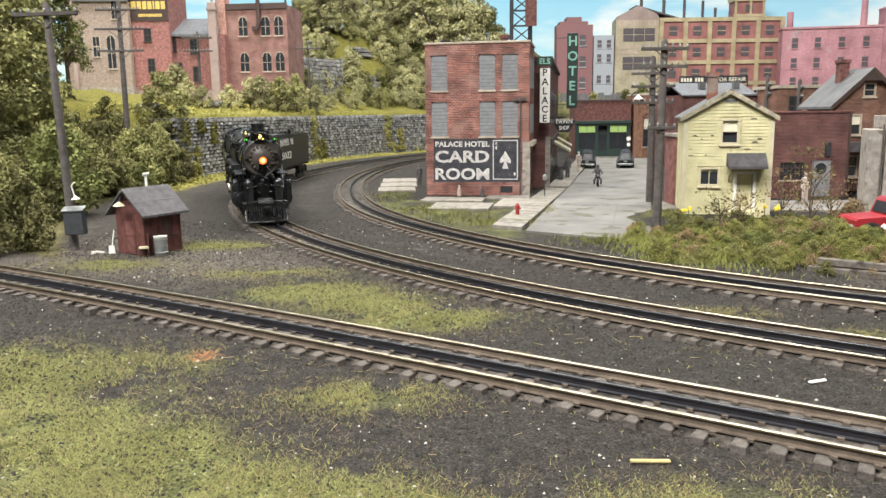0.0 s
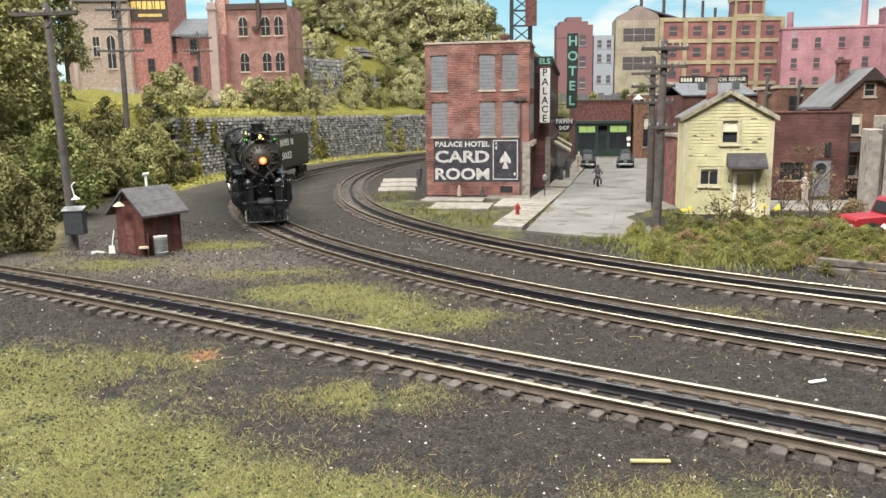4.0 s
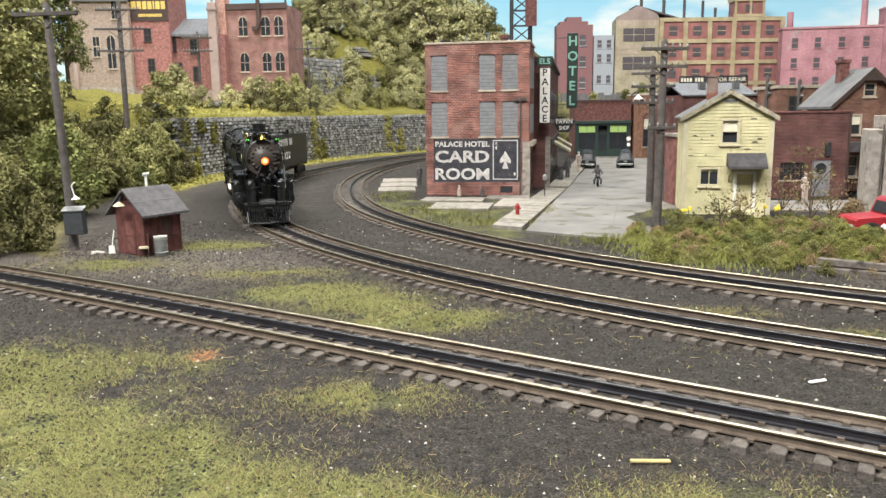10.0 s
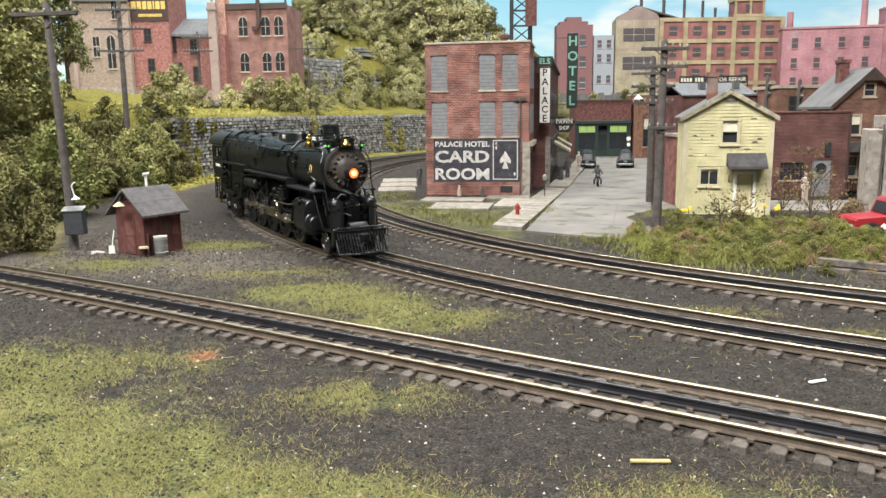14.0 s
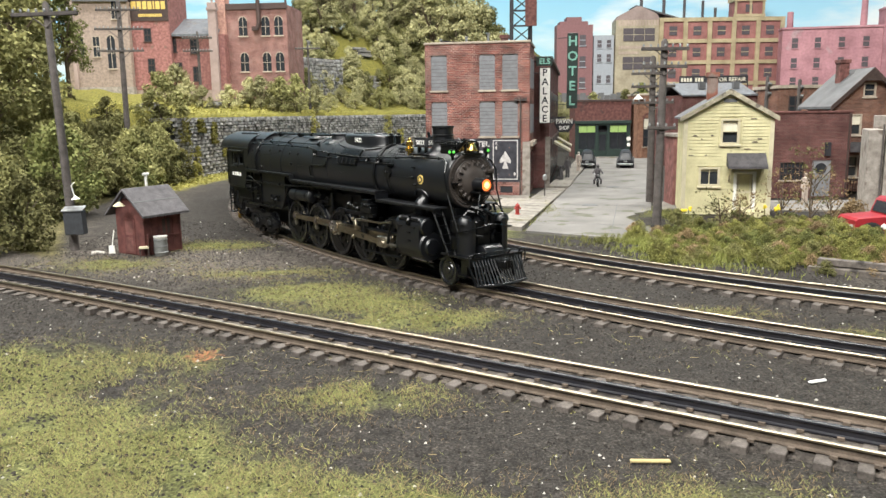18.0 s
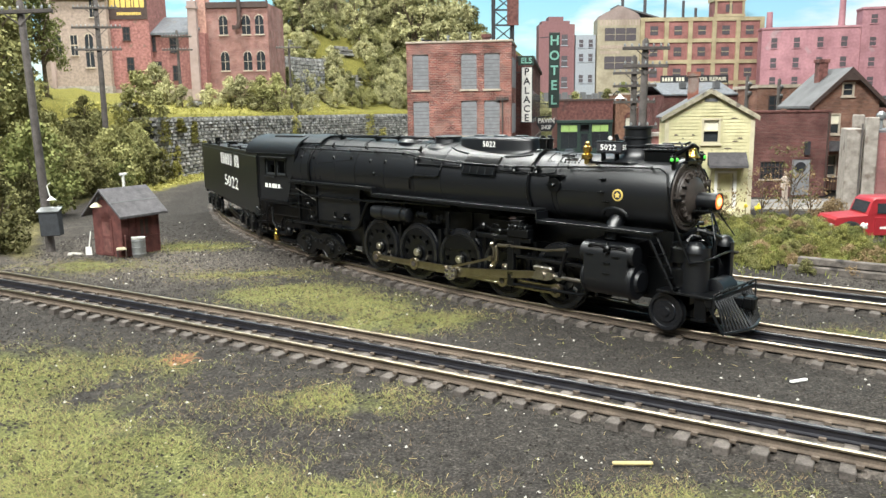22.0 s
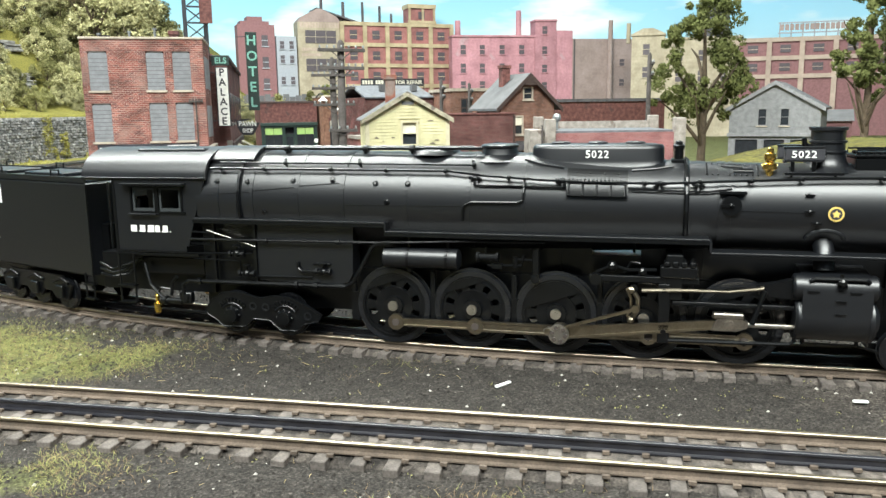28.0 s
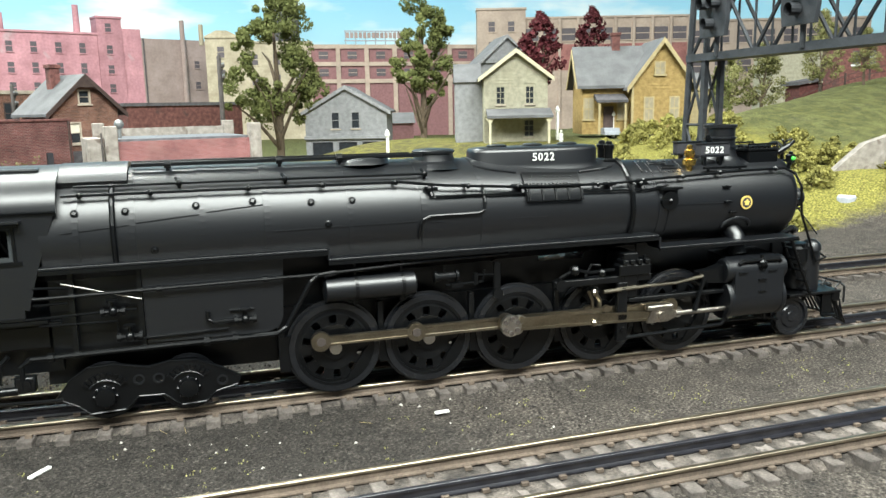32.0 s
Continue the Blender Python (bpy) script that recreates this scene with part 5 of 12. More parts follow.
def brown_house():
    t = thing("brown_brick_house", "brown brick house with a steep grey roof and a corner porch", "house", cm(57.5, 110.5, 0.3, 0, 0, 4))
    w, d, h, rise = 9.4, 7.5, 12.4, 4.2
    wins = [(-2.6, -0.8, 7.8, 10.7), (-2.6, -0.9, 2.0, 5.0), (-0.9, 0.9, 13.0, 14.9)]
    m = pierced(Mesh(), -w / 2, w / 2, 0, h, 0, 0.5, wins)
    m.prism([(-w / 2, h), (-0.9, h), (-0.9, h + rise * 0.83)], 0, 0.5).prism([(w / 2, h), (0.9, h), (0.9, h + rise * 0.83)], 0, 0.5)
    m.box(-0.9, 0.9, 0, 0.5, h, 13.0).prism([(-0.9, 14.9), (0.9, 14.9), (0.9, h + rise * 0.83), (0, h + rise), (-0.9, h + rise * 0.83)], 0, 0.5)
    part("front_wall", m, BROWN_BRICK, t)
    for x0, x1 in ((-w / 2, -w / 2 + 0.5), (w / 2 - 0.5, w / 2)):
        part("side_wall", Mesh().box(x0, x1, 0.502, d, 0, h), BROWN_BRICK, t)
    # black sheets in place of unlit rooms, the upper one for the gable
    part("interior", Mesh().box(-4.0, 4.0, 2.0, 2.1, 0.1, h - 0.2).box(-1.2, 1.2, 2.0, 2.1, h - 0.2, h + 2.8), SIGN_BLACK, t, "black sheet that stands in for the dark room behind the windows")
    window(t, *wins[0], 0.0, STONE_TRIM, GLASS_DARK, shade=(GLASS_LIT, 0.5), fw=0.2)
    window(t, *wins[1], 0.0, STONE_TRIM, GLASS_DARK, fw=0.2)
    window(t, *wins[2], 0.0, STONE_TRIM, GLASS_DARK, fw=0.2)
    gable_roof(t, w, d, h, rise, ROOF_GREY, TRIM_DARK, over=1.1, front=0.7, t=0.35)
    part("gable_bracket", Mesh().prism([(-1.2, h + rise - 1.4), (1.2, h + rise - 1.4), (0, h + rise - 0.1)], -0.8, -0.6), TRIM_DARK, t)
    ph = part("porch_roof", Mesh().prism([(-w / 2 - 0.6, 5.6), (-0.6, 5.6), (-0.6, 6.9), (-w / 2 + 0.9, 6.9)], -2.6, -0.004), ROOF_DARK, t, "dark porch roof")
    for x in (-w / 2 - 0.1, -1.2):
        part("porch_post", Mesh().box(x, x + 0.3, -2.4, -2.1, 0, 5.6), TRIM_DARK, ph)
    rl = Mesh().box(-w / 2, -0.9, -2.35, -2.2, 1.7, 1.9)
    for i in range(14):
        rl.box(-w / 2 + 0.1 + i * 0.37, -w / 2 + 0.18 + i * 0.37, -2.32, -2.24, 0.2, 1.7)
    part("porch_rail", rl, TRIM_DARK, ph)
    chimney(t, -1.5, 4.5, h + 1.5, h + rise + 1.7, 1.3, BRICK_DARK)


brown_house()


def warehouse():
    t = thing("pilaster_warehouse", "low faded red brick warehouse with concrete pilasters and flat roof", "building", cm(55.4, 84.2, 0, 0, 0, -22))
    w, d, h = 15.5, 13, 9.0
    win = (0.2, 2.4, 3.4, 5.4)
    shell(t, w, d, h, FADED_BRICK, [win])
    window(t, *win, 0.0, TRIM_DARK, GLASS_DARK, fw=0.12)
    part("window_hood", Mesh().prism([(0.0, 6.7), (-1.2, 6.0), (-1.2, 5.85), (0.0, 6.4)], -0.2, 2.9, "x"), ROOF_PALE, t)
    for x in (-w / 2 - 0.6, w / 2 - 0.6):
        part("pilaster", Mesh().box(x, x + 1.3, -0.5, 0.9, 0, 10.7, c=0.08), CONCRETE, t)
        part("pilaster", Mesh().box(x, x + 1.3, d - 1, d + 0.3, 0, 10.9, c=0.08), CONCRETE, t)
    part("roof", Mesh().box(-w / 2 + 0.4, w / 2 - 0.4, 0.5, d - 0.4, h, h + 0.25), ROOF_PALE, t, "pale grey flat roof")
    part("parapet", Mesh().box(-w / 2 + 0.6, w / 2 - 0.6, d - 0.5, d, h, h + 1.2), CONCRETE, t)
    part("west_wing", Mesh().box(-w / 2 - 2.3, -w / 2 - 0.65, 0.3, 8, 0, 9.4, c=0.06), CONCRETE, t, "stained concrete wing")
    v = Mesh().cyl((-6.1, 6, h + 0.25), "z", 1.2, 0.2, 12).ball((-6.1, 6, h + 1.8), 0.55, 14)
    part("roof_ventilator", v, BARREL, t)
    part("pipe", Mesh().tube([(-w / 2 - 0.9, -0.1, 0), (-w / 2 - 0.9, -0.1, 10)], 0.1), POLE, t)


warehouse()


def shed():
    t = thing("trackside_shed", "small barn red wooden shed with a grey tarpaper roof", "shed", cm(-27.1, 68.7, 0, 0, 0, 60))
    w, d, h, rise = 4.0, 3.5, 4.0, 1.6
    # ridge runs along x; gable ends face -x and +x
    part("long_wall", Mesh().box(-w / 2, w / 2, -d / 2, -d / 2 + 0.15, 0, h), SHED_RED, t)
    part("long_wall", Mesh().box(-w / 2, w / 2, d / 2 - 0.15, d / 2, 0, h), SHED_RED, t)
    for x in (-w / 2, w / 2 - 0.15):
        part("gable_wall", Mesh().prism([(-d / 2 + 0.155, 0), (d / 2 - 0.155, 0), (d / 2 - 0.155, h), (0, h + rise * 0.93), (-d / 2 + 0.155, h)], x, x + 0.15, "x"), SHED_RED, t)
    for s in (-1, 1):
        e = d / 2 + 0.75
        part("roof_slope", Mesh().prism([(0, h + rise), (s * e, h - 0.65), (s * e, h - 0.45), (0, h + rise + 0.2)], -w / 2 - 0.55, w / 2 + 0.45, "x"), ROOF_DARK, t, "grey tarpaper")
        part("roof_seam", Mesh().prism([(s * e * 0.5, h + rise * 0.5 - 0.31 + 0.13), (s * e * 0.53, h + rise * 0.47 - 0.345 + 0.12), (s * e * 0.53, h + rise * 0.47 - 0.345 + 0.22), (s * e * 0.5, h + rise * 0.5 - 0.31 + 0.23)], -w / 2 - 0.55, w / 2 + 0.45, "x"), ROOF_GREY, t)
    for x in np.linspace(-w / 2, w / 2 - 0.14, 6):
        part("batten", Mesh().box(x, x + 0.14, -d / 2 - 0.07, -d / 2 - 0.002, 0, h - 0.3), SHED_RED, t)
    part("rail_board", Mesh().box(-w / 2, w / 2, -d / 2 - 0.09, -d / 2 - 0.003, 1.4, 1.55), SHED_RED, t)
    part("window", Mesh().box(0.0, 0.8, -d / 2 - 0.05, -d / 2 - 0.003, 1.7, 3.0), TRIM_DARK, t)
    dr = part("door", Mesh().box(-w / 2 - 0.07, -w / 2 - 0.002, -0.7, 0.7, 0.1, 3.2), SHED_RED, t)
    for z in (0.3, 1.75):
        part("door_panel", Mesh().box(-w / 2 - 0.1, -w / 2 - 0.072, -0.45, 0.45, z, z + 1.2), BRICK_DARK, dr)
    part("flue", Mesh().tube([(0.3, 0.3, h + rise - 0.2), (0.3, 0.3, h + rise + 1.2)], 0.12).tube([(0.0, 0.3, h + rise + 1.25), (0.6, 0.3, h + rise + 1.25)], 0.12), TRIM_WHITE, t, "white flue pipe")
    lamp = part("gable_lamp", Mesh().tube([(-w / 2 - 0.1, 0, h + 0.9), (-w / 2 - 0.7, 0, h + 1.1), (-w / 2 - 0.9, 0, h + 0.7)], 0.05), GANTRY, t)
    part("lamp_shade", Mesh().lathe([(0, 0.5), (0.2, 0.3), (0.35, 0.08)], (-w / 2 - 0.9, 0, h + 0.35), "z", 12), TRIM_CREAM, lamp)
    b = thing("water_barrel", "galvanised steel barrel beside the shed", "barrel", cm(-25.25, 66.3, 0))
    part("body", Mesh().lathe([(0, 0.5), (0.05, 0.53), (0.6, 0.57), (1.2, 0.56), (1.6, 0.54)], (0, 0, 0), "z", 18), BARREL, b, smooth=True)
    for z in (0.25, 0.8, 1.35):
        part("hoop", Mesh().lathe([(z, 0.55), (z + 0.03, 0.6), (z + 0.1, 0.6), (z + 0.13, 0.55)], (0, 0, 0), "z", 18, False), BARREL, b)
    part("rim", Mesh().lathe([(1.56, 0.55), (1.7, 0.6), (1.7, 0.5), (1.6, 0.48)], (0, 0, 0), "z", 18, False), TRIM_WHITE, b)
    c = thing("wooden_chair", "small plain dark chair standing by the shed", "chair", cm(-26.5, 65.75, 0, 0, 0, 20))
    part("seat", Mesh().box(-0.4, 0.4, -0.4, 0.4, 0.75, 0.88), TRIM_CREAM, c)
    part("backrest", Mesh().box(0.3, 0.4, -0.4, 0.4, 0.88, 1.9), SHED_RED, c)
    for x in (-0.38, 0.3):
        for y in (-0.38, 0.3):
            part("leg", Mesh().box(x, x + 0.09, y, y + 0.09, 0, 0.75), TRIM_DARK, c)
    s = thing("shovel", "white-handled shovel leaning at the shed door", "shovel", cm(-30.1, 67.6, 0))
    part("handle", Mesh().tube([(0, 0, 0.4), (0.15, 0.35, 2.0)], 0.05), TRIM_WHITE, s)
    part("blade", Mesh().prism([(-0.28, 0), (0.28, 0), (0.24, 0.7), (-0.24, 0.7)], -0.03, 0.03), TRIM_WHITE, s)
    k = thing("rag_heap", "small pale heap of scrap on the ground", "scrap", cm(-31.2, 67.3, 0))
    m = Mesh()
    rng = random.Random(3)
    for i in range(9):
        m.ball((rng.uniform(-0.6, 0.6), rng.uniform(-0.4, 0.4), 0.12), rng.uniform(0.12, 0.25), 6, 0.7)
    part("pieces", m, CHIP, k)


shed()

# ---- the locomotive; its own x points ahead, z = 0 is the top of the rail, x = 0 below the chimney ----
AXLES = (-3.5, -7.5, -11.42, -15.38, -19.3)
DRIVER_R, CRANK, ROD_Y = 1.87, 0.74, -2.42
FRONT_X = 3.1


def boiler_r(x):
    return float(np.interp(x, [-29, -22, -13.5, -6, -3.5, 3.2], [2.44, 2.44, 2.36, 2.06, 1.98, 1.98]))


def boiler_z(x):
    return float(np.interp(x, [-29, -13.5, -5, 3.2], [6.86, 6.82, 6.74, 6.72]))


def on_boiler(x, deg, lift=0.0):
    """A point on the boiler's skin; 0 degrees is the camera side's middle, 90 the top."""
    r, a = boiler_r(x) + lift, radians(deg)
    return (x, -r * math.cos(a), boiler_z(x) + r * math.sin(a))


def driving_wheel(full):
    """A spoked wheel about its own centre; it turns about y."""
    n = 40
    tyre = Mesh().lathe([(-0.13, DRIVER_R * 0.86), (-0.13, DRIVER_R * 0.985), (0.1, DRIVER_R), (0.1, DRIVER_R + 0.09), (0.18, DRIVER_R + 0.09), (0.18, DRIVER_R * 0.86)], (0, 0, 0), "y", n, False)
    rim = Mesh().lathe([(0.15, DRIVER_R * 0.8), (-0.11, DRIVER_R * 0.8), (-0.11, DRIVER_R * 0.865), (0.15, DRIVER_R * 0.865)], (0, 0, 0), "y", n, False)
    web = Mesh().lathe([(0.1, 0.3), (-0.02, 0.3), (-0.1, DRIVER_R * 0.5), (0.08, DRIVER_R * 0.52)], (0, 0, 0), "y", n, False)
    web.lathe([(0.08, DRIVER_R * 0.7), (-0.08, DRIVER_R * 0.72), (-0.04, DRIVER_R * 0.82), (0.1, DRIVER_R * 0.82)], (0, 0, 0), "y", n, False)
    # the disc between hub and rim, pierced by rounded openings
    for k in range(10):
        mid = k * math.pi / 5
        arc = np.linspace(mid - 0.21, mid + 0.21, 5)
        web.prism([(DRIVER_R * 0.49 * math.cos(d), DRIVER_R * 0.49 * math.sin(d)) for d in arc] + [(DRIVER_R * 0.6 * math.cos(mid + 0.17), DRIVER_R * 0.6 * math.sin(mid + 0.17))] + [(DRIVER_R * 0.73 * math.cos(d), DRIVER_R * 0.73 * math.sin(d)) for d in arc[::-1]] + [(DRIVER_R * 0.6 * math.cos(mid - 0.17), DRIVER_R * 0.6 * math.sin(mid - 0.17))], -0.07, 0.08, "y")
    web.cyl((0, -0.2, 0), "y", 0.35, 0.46, 20)
    web.cyl((CRANK, -0.22, 0), "y", 0.3, 0.34, 16)
    # counterweight opposite the pin
    arc = [(-DRIVER_R * 0.82 * math.cos(b), DRIVER_R * 0.82 * math.sin(b)) for b in np.linspace(-0.75 if not full else -1.15, 0.75 if not full else 1.15, 13)]
    web.prism(arc, -0.14, 0.1, "y")
    hub = Mesh().cyl((0, -0.3, 0), "y", 0.12, 0.25, 18).cyl((0, -0.34, 0), "y", 0.06, 0.11, 12)
    return tyre, rim, web, hub


TURNING = []


def along(sg, pts):
    """Points of the camera side, mirrored for the other side where sg is -1."""
    return [(x, y * sg, z) for x, y, z in pts]


def span(sg, a, b):
    """The two y bounds of something that lies between a and b on the camera side."""
    return (min(a * sg, b * sg), max(a * sg, b * sg))


def pipe_with_unions(pts, r, every, sg):
    """A pipe on a side, with a collar at each of the places given as fractions of its first stretch."""
    m = Mesh().tube(along(sg, pts), r, 8)
    a, b = Vector(along(sg, pts)[0]), Vector(along(sg, pts)[1])
    d = (b - a).normalized()
    for k in every:
        p = a.lerp(b, k)
        m.tube([p - d * 0.1, p + d * 0.1], r * 1.75, 8)
    return m


def valve(x, y, z, s=1.0):
    """A small globe valve with a hand wheel, its stem to the side."""
    m = Mesh().ball((x, y, z), 0.15 * s, 8).cyl((x - 0.3 * s, y, z), "x", 0.6 * s, 0.075 * s, 8).cyl((x - 0.34 * s, y, z), "x", 0.1 * s, 0.13 * s, 8).cyl((x + 0.24 * s, y, z), "x", 0.1 * s, 0.13 * s, 8)
    m.cyl((x, y, z), "z", 0.34 * s, 0.05 * s, 6).cyl((x, y, z + 0.3 * s), "z", 0.05 * s, 0.16 * s, 10)
    return m


def build_loco():
    t = thing("steam_locomotive", "black ten-coupled model steam locomotive with lit headlight on the main track", "locomotive")
    # boiler barrel
    n = 64
    xs = list(np.linspace(-29.6, -13.5, 6)) + list(np.linspace(-12, -3.5, 7)) + [0, FRONT_X - 0.32, FRONT_X - 0.14, FRONT_X - 0.04, FRONT_X]
    m = Mesh()
    for i, x in enumerate(xs):
        r, z = boiler_r(x) - {len(xs) - 3: 0.02, len(xs) - 2: 0.07, len(xs) - 1: 0.16}.get(i, 0.0), boiler_z(x)
        for k in range(n):
            a = 2 * math.pi * k / n
            m.v.append((x, r * math.cos(a), z + r * math.sin(a)))
    for i in range(len(xs) - 1):
        for k in range(n):
            m.f.append((i * n + k, i * n + (k + 1) % n, (i + 1) * n + (k + 1) % n, (i + 1) * n + k))
    m.f += [tuple(range(n - 1, -1, -1)), tuple(range((len(xs) - 1) * n, len(xs) * n))]
    m.m = [0] * len(m.f)
    part("boiler", m, BLACK, t, "satin black boiler", smooth=True)
    for x, w, h in ((-28.4, 0.1, 0.025), (-26.5, 0.1, 0.025), (-24.05, 0.1, 0.025), (-21.7, 0.12, 0.03), (-18.5, 0.08, 0.02), (-15.5, 0.1, 0.025), (-12.95, 0.08, 0.02), (-4.35, 0.16, 0.035), (-3.95, 0.06, 0.03)):
        r, z = boiler_r(x), boiler_z(x)
        part("boiler_band", Mesh().lathe([(x - w, r - 0.02), (x - w, r + h), (x + w, r + h), (x + w, r - 0.02)], (0, 0, z), "x", n, False), BLACK, t)
    # smokebox front, door with its ring of clamps
    fz, fx = boiler_z(3), FRONT_X
    fr = part("smokebox_front", Mesh().lathe([(fx - 0.01, 1.83), (fx + 0.06, 1.82), (fx + 0.08, 1.74), (fx + 0.03, 1.7), (fx + 0.03, 1.4), (fx + 0.1, 1.36)], (0, 0, fz), "x", 48), GRAPHITE_LIT, t, "graphite grey smokebox front with the headlight's brown glow in its colour", smooth=True)
    part("smokebox_door", Mesh().lathe([(fx + 0.08, 1.3), (fx + 0.2, 1.26), (fx + 0.24, 1.16), (fx + 0.3, 1.02), (fx + 0.48, 0.8), (fx + 0.58, 0.5), (fx + 0.62, 0.1)], (0, 0, fz), "x", 40), GRAPHITE_LIT, fr, smooth=True)
    for k in range(40):
        a = 2 * math.pi * k / 40
        part("front_rivet", Mesh().ball((fx + 0.05, 1.57 * math.cos(a), fz + 1.57 * math.sin(a)), 0.055, 6), GRAPHITE_LIT, fr)
    for k in range(18):
        a = 2 * math.pi * (k + 0.5) / 18
        y, z = 1.16 * math.cos(a), fz + 1.16 * math.sin(a)
        part("door_clamp", Mesh().box(fx + 0.16, fx + 0.36, -0.09, 0.09, -0.16, 0.16, c=0.03).ball((fx + 0.37, 0, 0.05), 0.07, 6).moved(Matrix.Translation((0, y, z)) @ Matrix.Rotation(a - math.pi / 2, 4, "X")), GRAPHITE_LIT, fr)
    for zz in (0.55, -0.55):
        part("door_hinge", Mesh().box(fx + 0.1, fx + 0.34, 0.5, 1.62, fz + zz - 0.1, fz + zz + 0.1, c=0.03).cyl((fx + 0.22, 1.62, fz + zz - 0.18), "z", 0.36, 0.12, 10), GRAPHITE_LIT, fr)
    part("front_step", Mesh().box(fx + 0.05, fx + 0.34, -1.75, -1.25, fz - 0.12, fz - 0.04).box(fx + 0.05, fx + 0.34, 1.25, 1.75, fz - 0.12, fz - 0.04), BLACK_FLAT, fr)
    # headlight on its shelf
    hz, hx = fz - 0.2, fx + 0.55
    hl = part("headlight", Mesh().lathe([(hx - 0.1, 0.2), (hx, 0.4), (hx + 0.1, 0.43), (hx + 1.0, 0.43), (hx + 1.02, 0.47), (hx + 1.12, 0.47), (hx + 1.12, 0.4), (hx + 1.0, 0.39)], (0, 0, hz), "x", 28, False), BLACK, t, smooth=True)
    part("lens", Mesh().lathe([(hx + 1.0, 0.4), (hx + 1.1, 0.34), (hx + 1.14, 0.02)], (0, 0, hz), "x", 20), LENS, hl, "glowing warm headlight lens", smooth=True)
    part("bulb", Mesh().lathe([(hx + 1.11, 0.22), (hx + 1.17, 0.16), (hx + 1.2, 0.02)], (0, 0, hz), "x", 16), LAMP_CORE, hl, "bright headlight bulb", smooth=True)
    part("bracket", Mesh().box(hx - 0.3, hx + 0.95, -0.42, 0.42, hz - 0.56, hz - 0.46, c=0.02).prism([(hx - 0.45, hz - 1.0), (hx + 0.7, hz - 0.56), (hx - 0.45, hz - 0.56)], -0.08, 0.08).box(hx + 0.1, hx + 0.3, -0.3, 0.3, hz - 0.47, hz - 0.3).box(hx + 0.7, hx + 0.9, -0.3, 0.3, hz - 0.47, hz - 0.3), BLACK_FLAT, hl)
    part("headlight_stay", Mesh().tube([(hx + 0.85, -0.35, hz - 0.5), (hx + 1.5, -1.05, 4.75)], 0.035).tube([(hx + 0.85, 0.35, hz - 0.5), (hx + 1.5, 1.05, 4.75)], 0.035), BLACK_FLAT, hl)
    # chimney
    st = part("chimney", Mesh().lathe([(8.35, 1.35), (8.55, 1.0), (8.75, 0.82), (8.95, 0.76), (9.15, 0.72), (9.17, 0.79), (9.25, 0.79), (9.27, 0.71), (9.58, 0.7), (9.6, 0.77), (9.68, 0.77), (9.7, 0.69), (10.12, 0.7), (10.14, 0.78), (10.26, 0.78), (10.26, 0.6), (9.3, 0.56)], (0, 0, 0), "z", 36, False), BLACK, t, "ribbed black chimney", smooth=True)
    part("chimney_inside", Mesh().cyl((0, 0, 9.3), "z", 0.05, 0.56, 24), BLACK_FLAT, st)
    part("exhaust_elbow", Mesh().tube([(-0.65, -0.3, 9.35), (-0.98, -0.45, 9.5), (-1.05, -0.5, 9.82)], [0.14, 0.14, 0.1], 9), BLACK_FLAT, st)
    # number boards beside the chimney
    for sg in (-1, 1):
        ya, yb = span(-sg, -1.15, -0.72)
        nb = part("number_board", Mesh().box(-1.85, -0.34, ya, yb, 8.88, 9.42, c=0.03), SIGN_BLACK, t, "black number board")
        part("board_rim", Mesh().box(-1.9, -0.3, ya - 0.03, yb + 0.03, 9.42, 9.47).box(-1.9, -0.3, ya - 0.03, yb + 0.03, 8.83, 8.88), BLACK, nb)
        part("board_bracket", Mesh().box(-1.6, -1.45, ya + 0.1, yb - 0.1, 8.35, 8.83).box(-0.75, -0.6, ya + 0.1, yb - 0.1, 8.35, 8.83).ball((-1.52, (ya + yb) / 2, 8.55), 0.12, 6).ball((-0.68, (ya + yb) / 2, 8.55), 0.12, 6), BLACK_FLAT, nb)
        number_row("5022", 0.3, nb, cm(-1.1, -1.152, 9.15) if sg < 0 else cm(-1.1, 1.152, 9.15, 0, 0, 180), WHITE, 1.0)
        fb = part("front_board", Mesh().box(-0.4, -0.28, *span(-sg, -1.15, 0.0 - 0.1), 8.9, 9.4, c=0.02), SIGN_BLACK, nb)
        number_row("5022", 0.28, fb, cm(-0.278, sg * 0.62, 9.15, 0, 0, 90), WHITE, 0.85)
    # brass valve on the shoulder, bell on the smokebox
    wz = 8.45
    part("brass_valve", Mesh().cyl((-2.45, -1.15, wz - 0.35), "z", 0.4, 0.16, 12).lathe([(wz, 0.2), (wz + 0.08, 0.3), (wz + 0.3, 0.3), (wz + 0.38, 0.18), (wz + 0.5, 0.25), (wz + 0.72, 0.23), (wz + 0.78, 0.14), (wz + 0.95, 0.13), (wz + 1.0, 0.05)], (-2.45, -1.15, 0), "z", 14).cyl((-2.75, -1.15, wz + 0.2), "x", 0.6, 0.12, 8), BRASS, t, "polished brass safety valve", smooth=True)
    bl = part("bell", Mesh().lathe([(8.66, 0.4), (8.7, 0.4), (8.78, 0.33), (8.98, 0.25), (9.14, 0.2), (9.22, 0.05)], (fx + 0.1, 0, 0), "z", 20), BRASS, t, "brass bell on the smokebox", smooth=True)
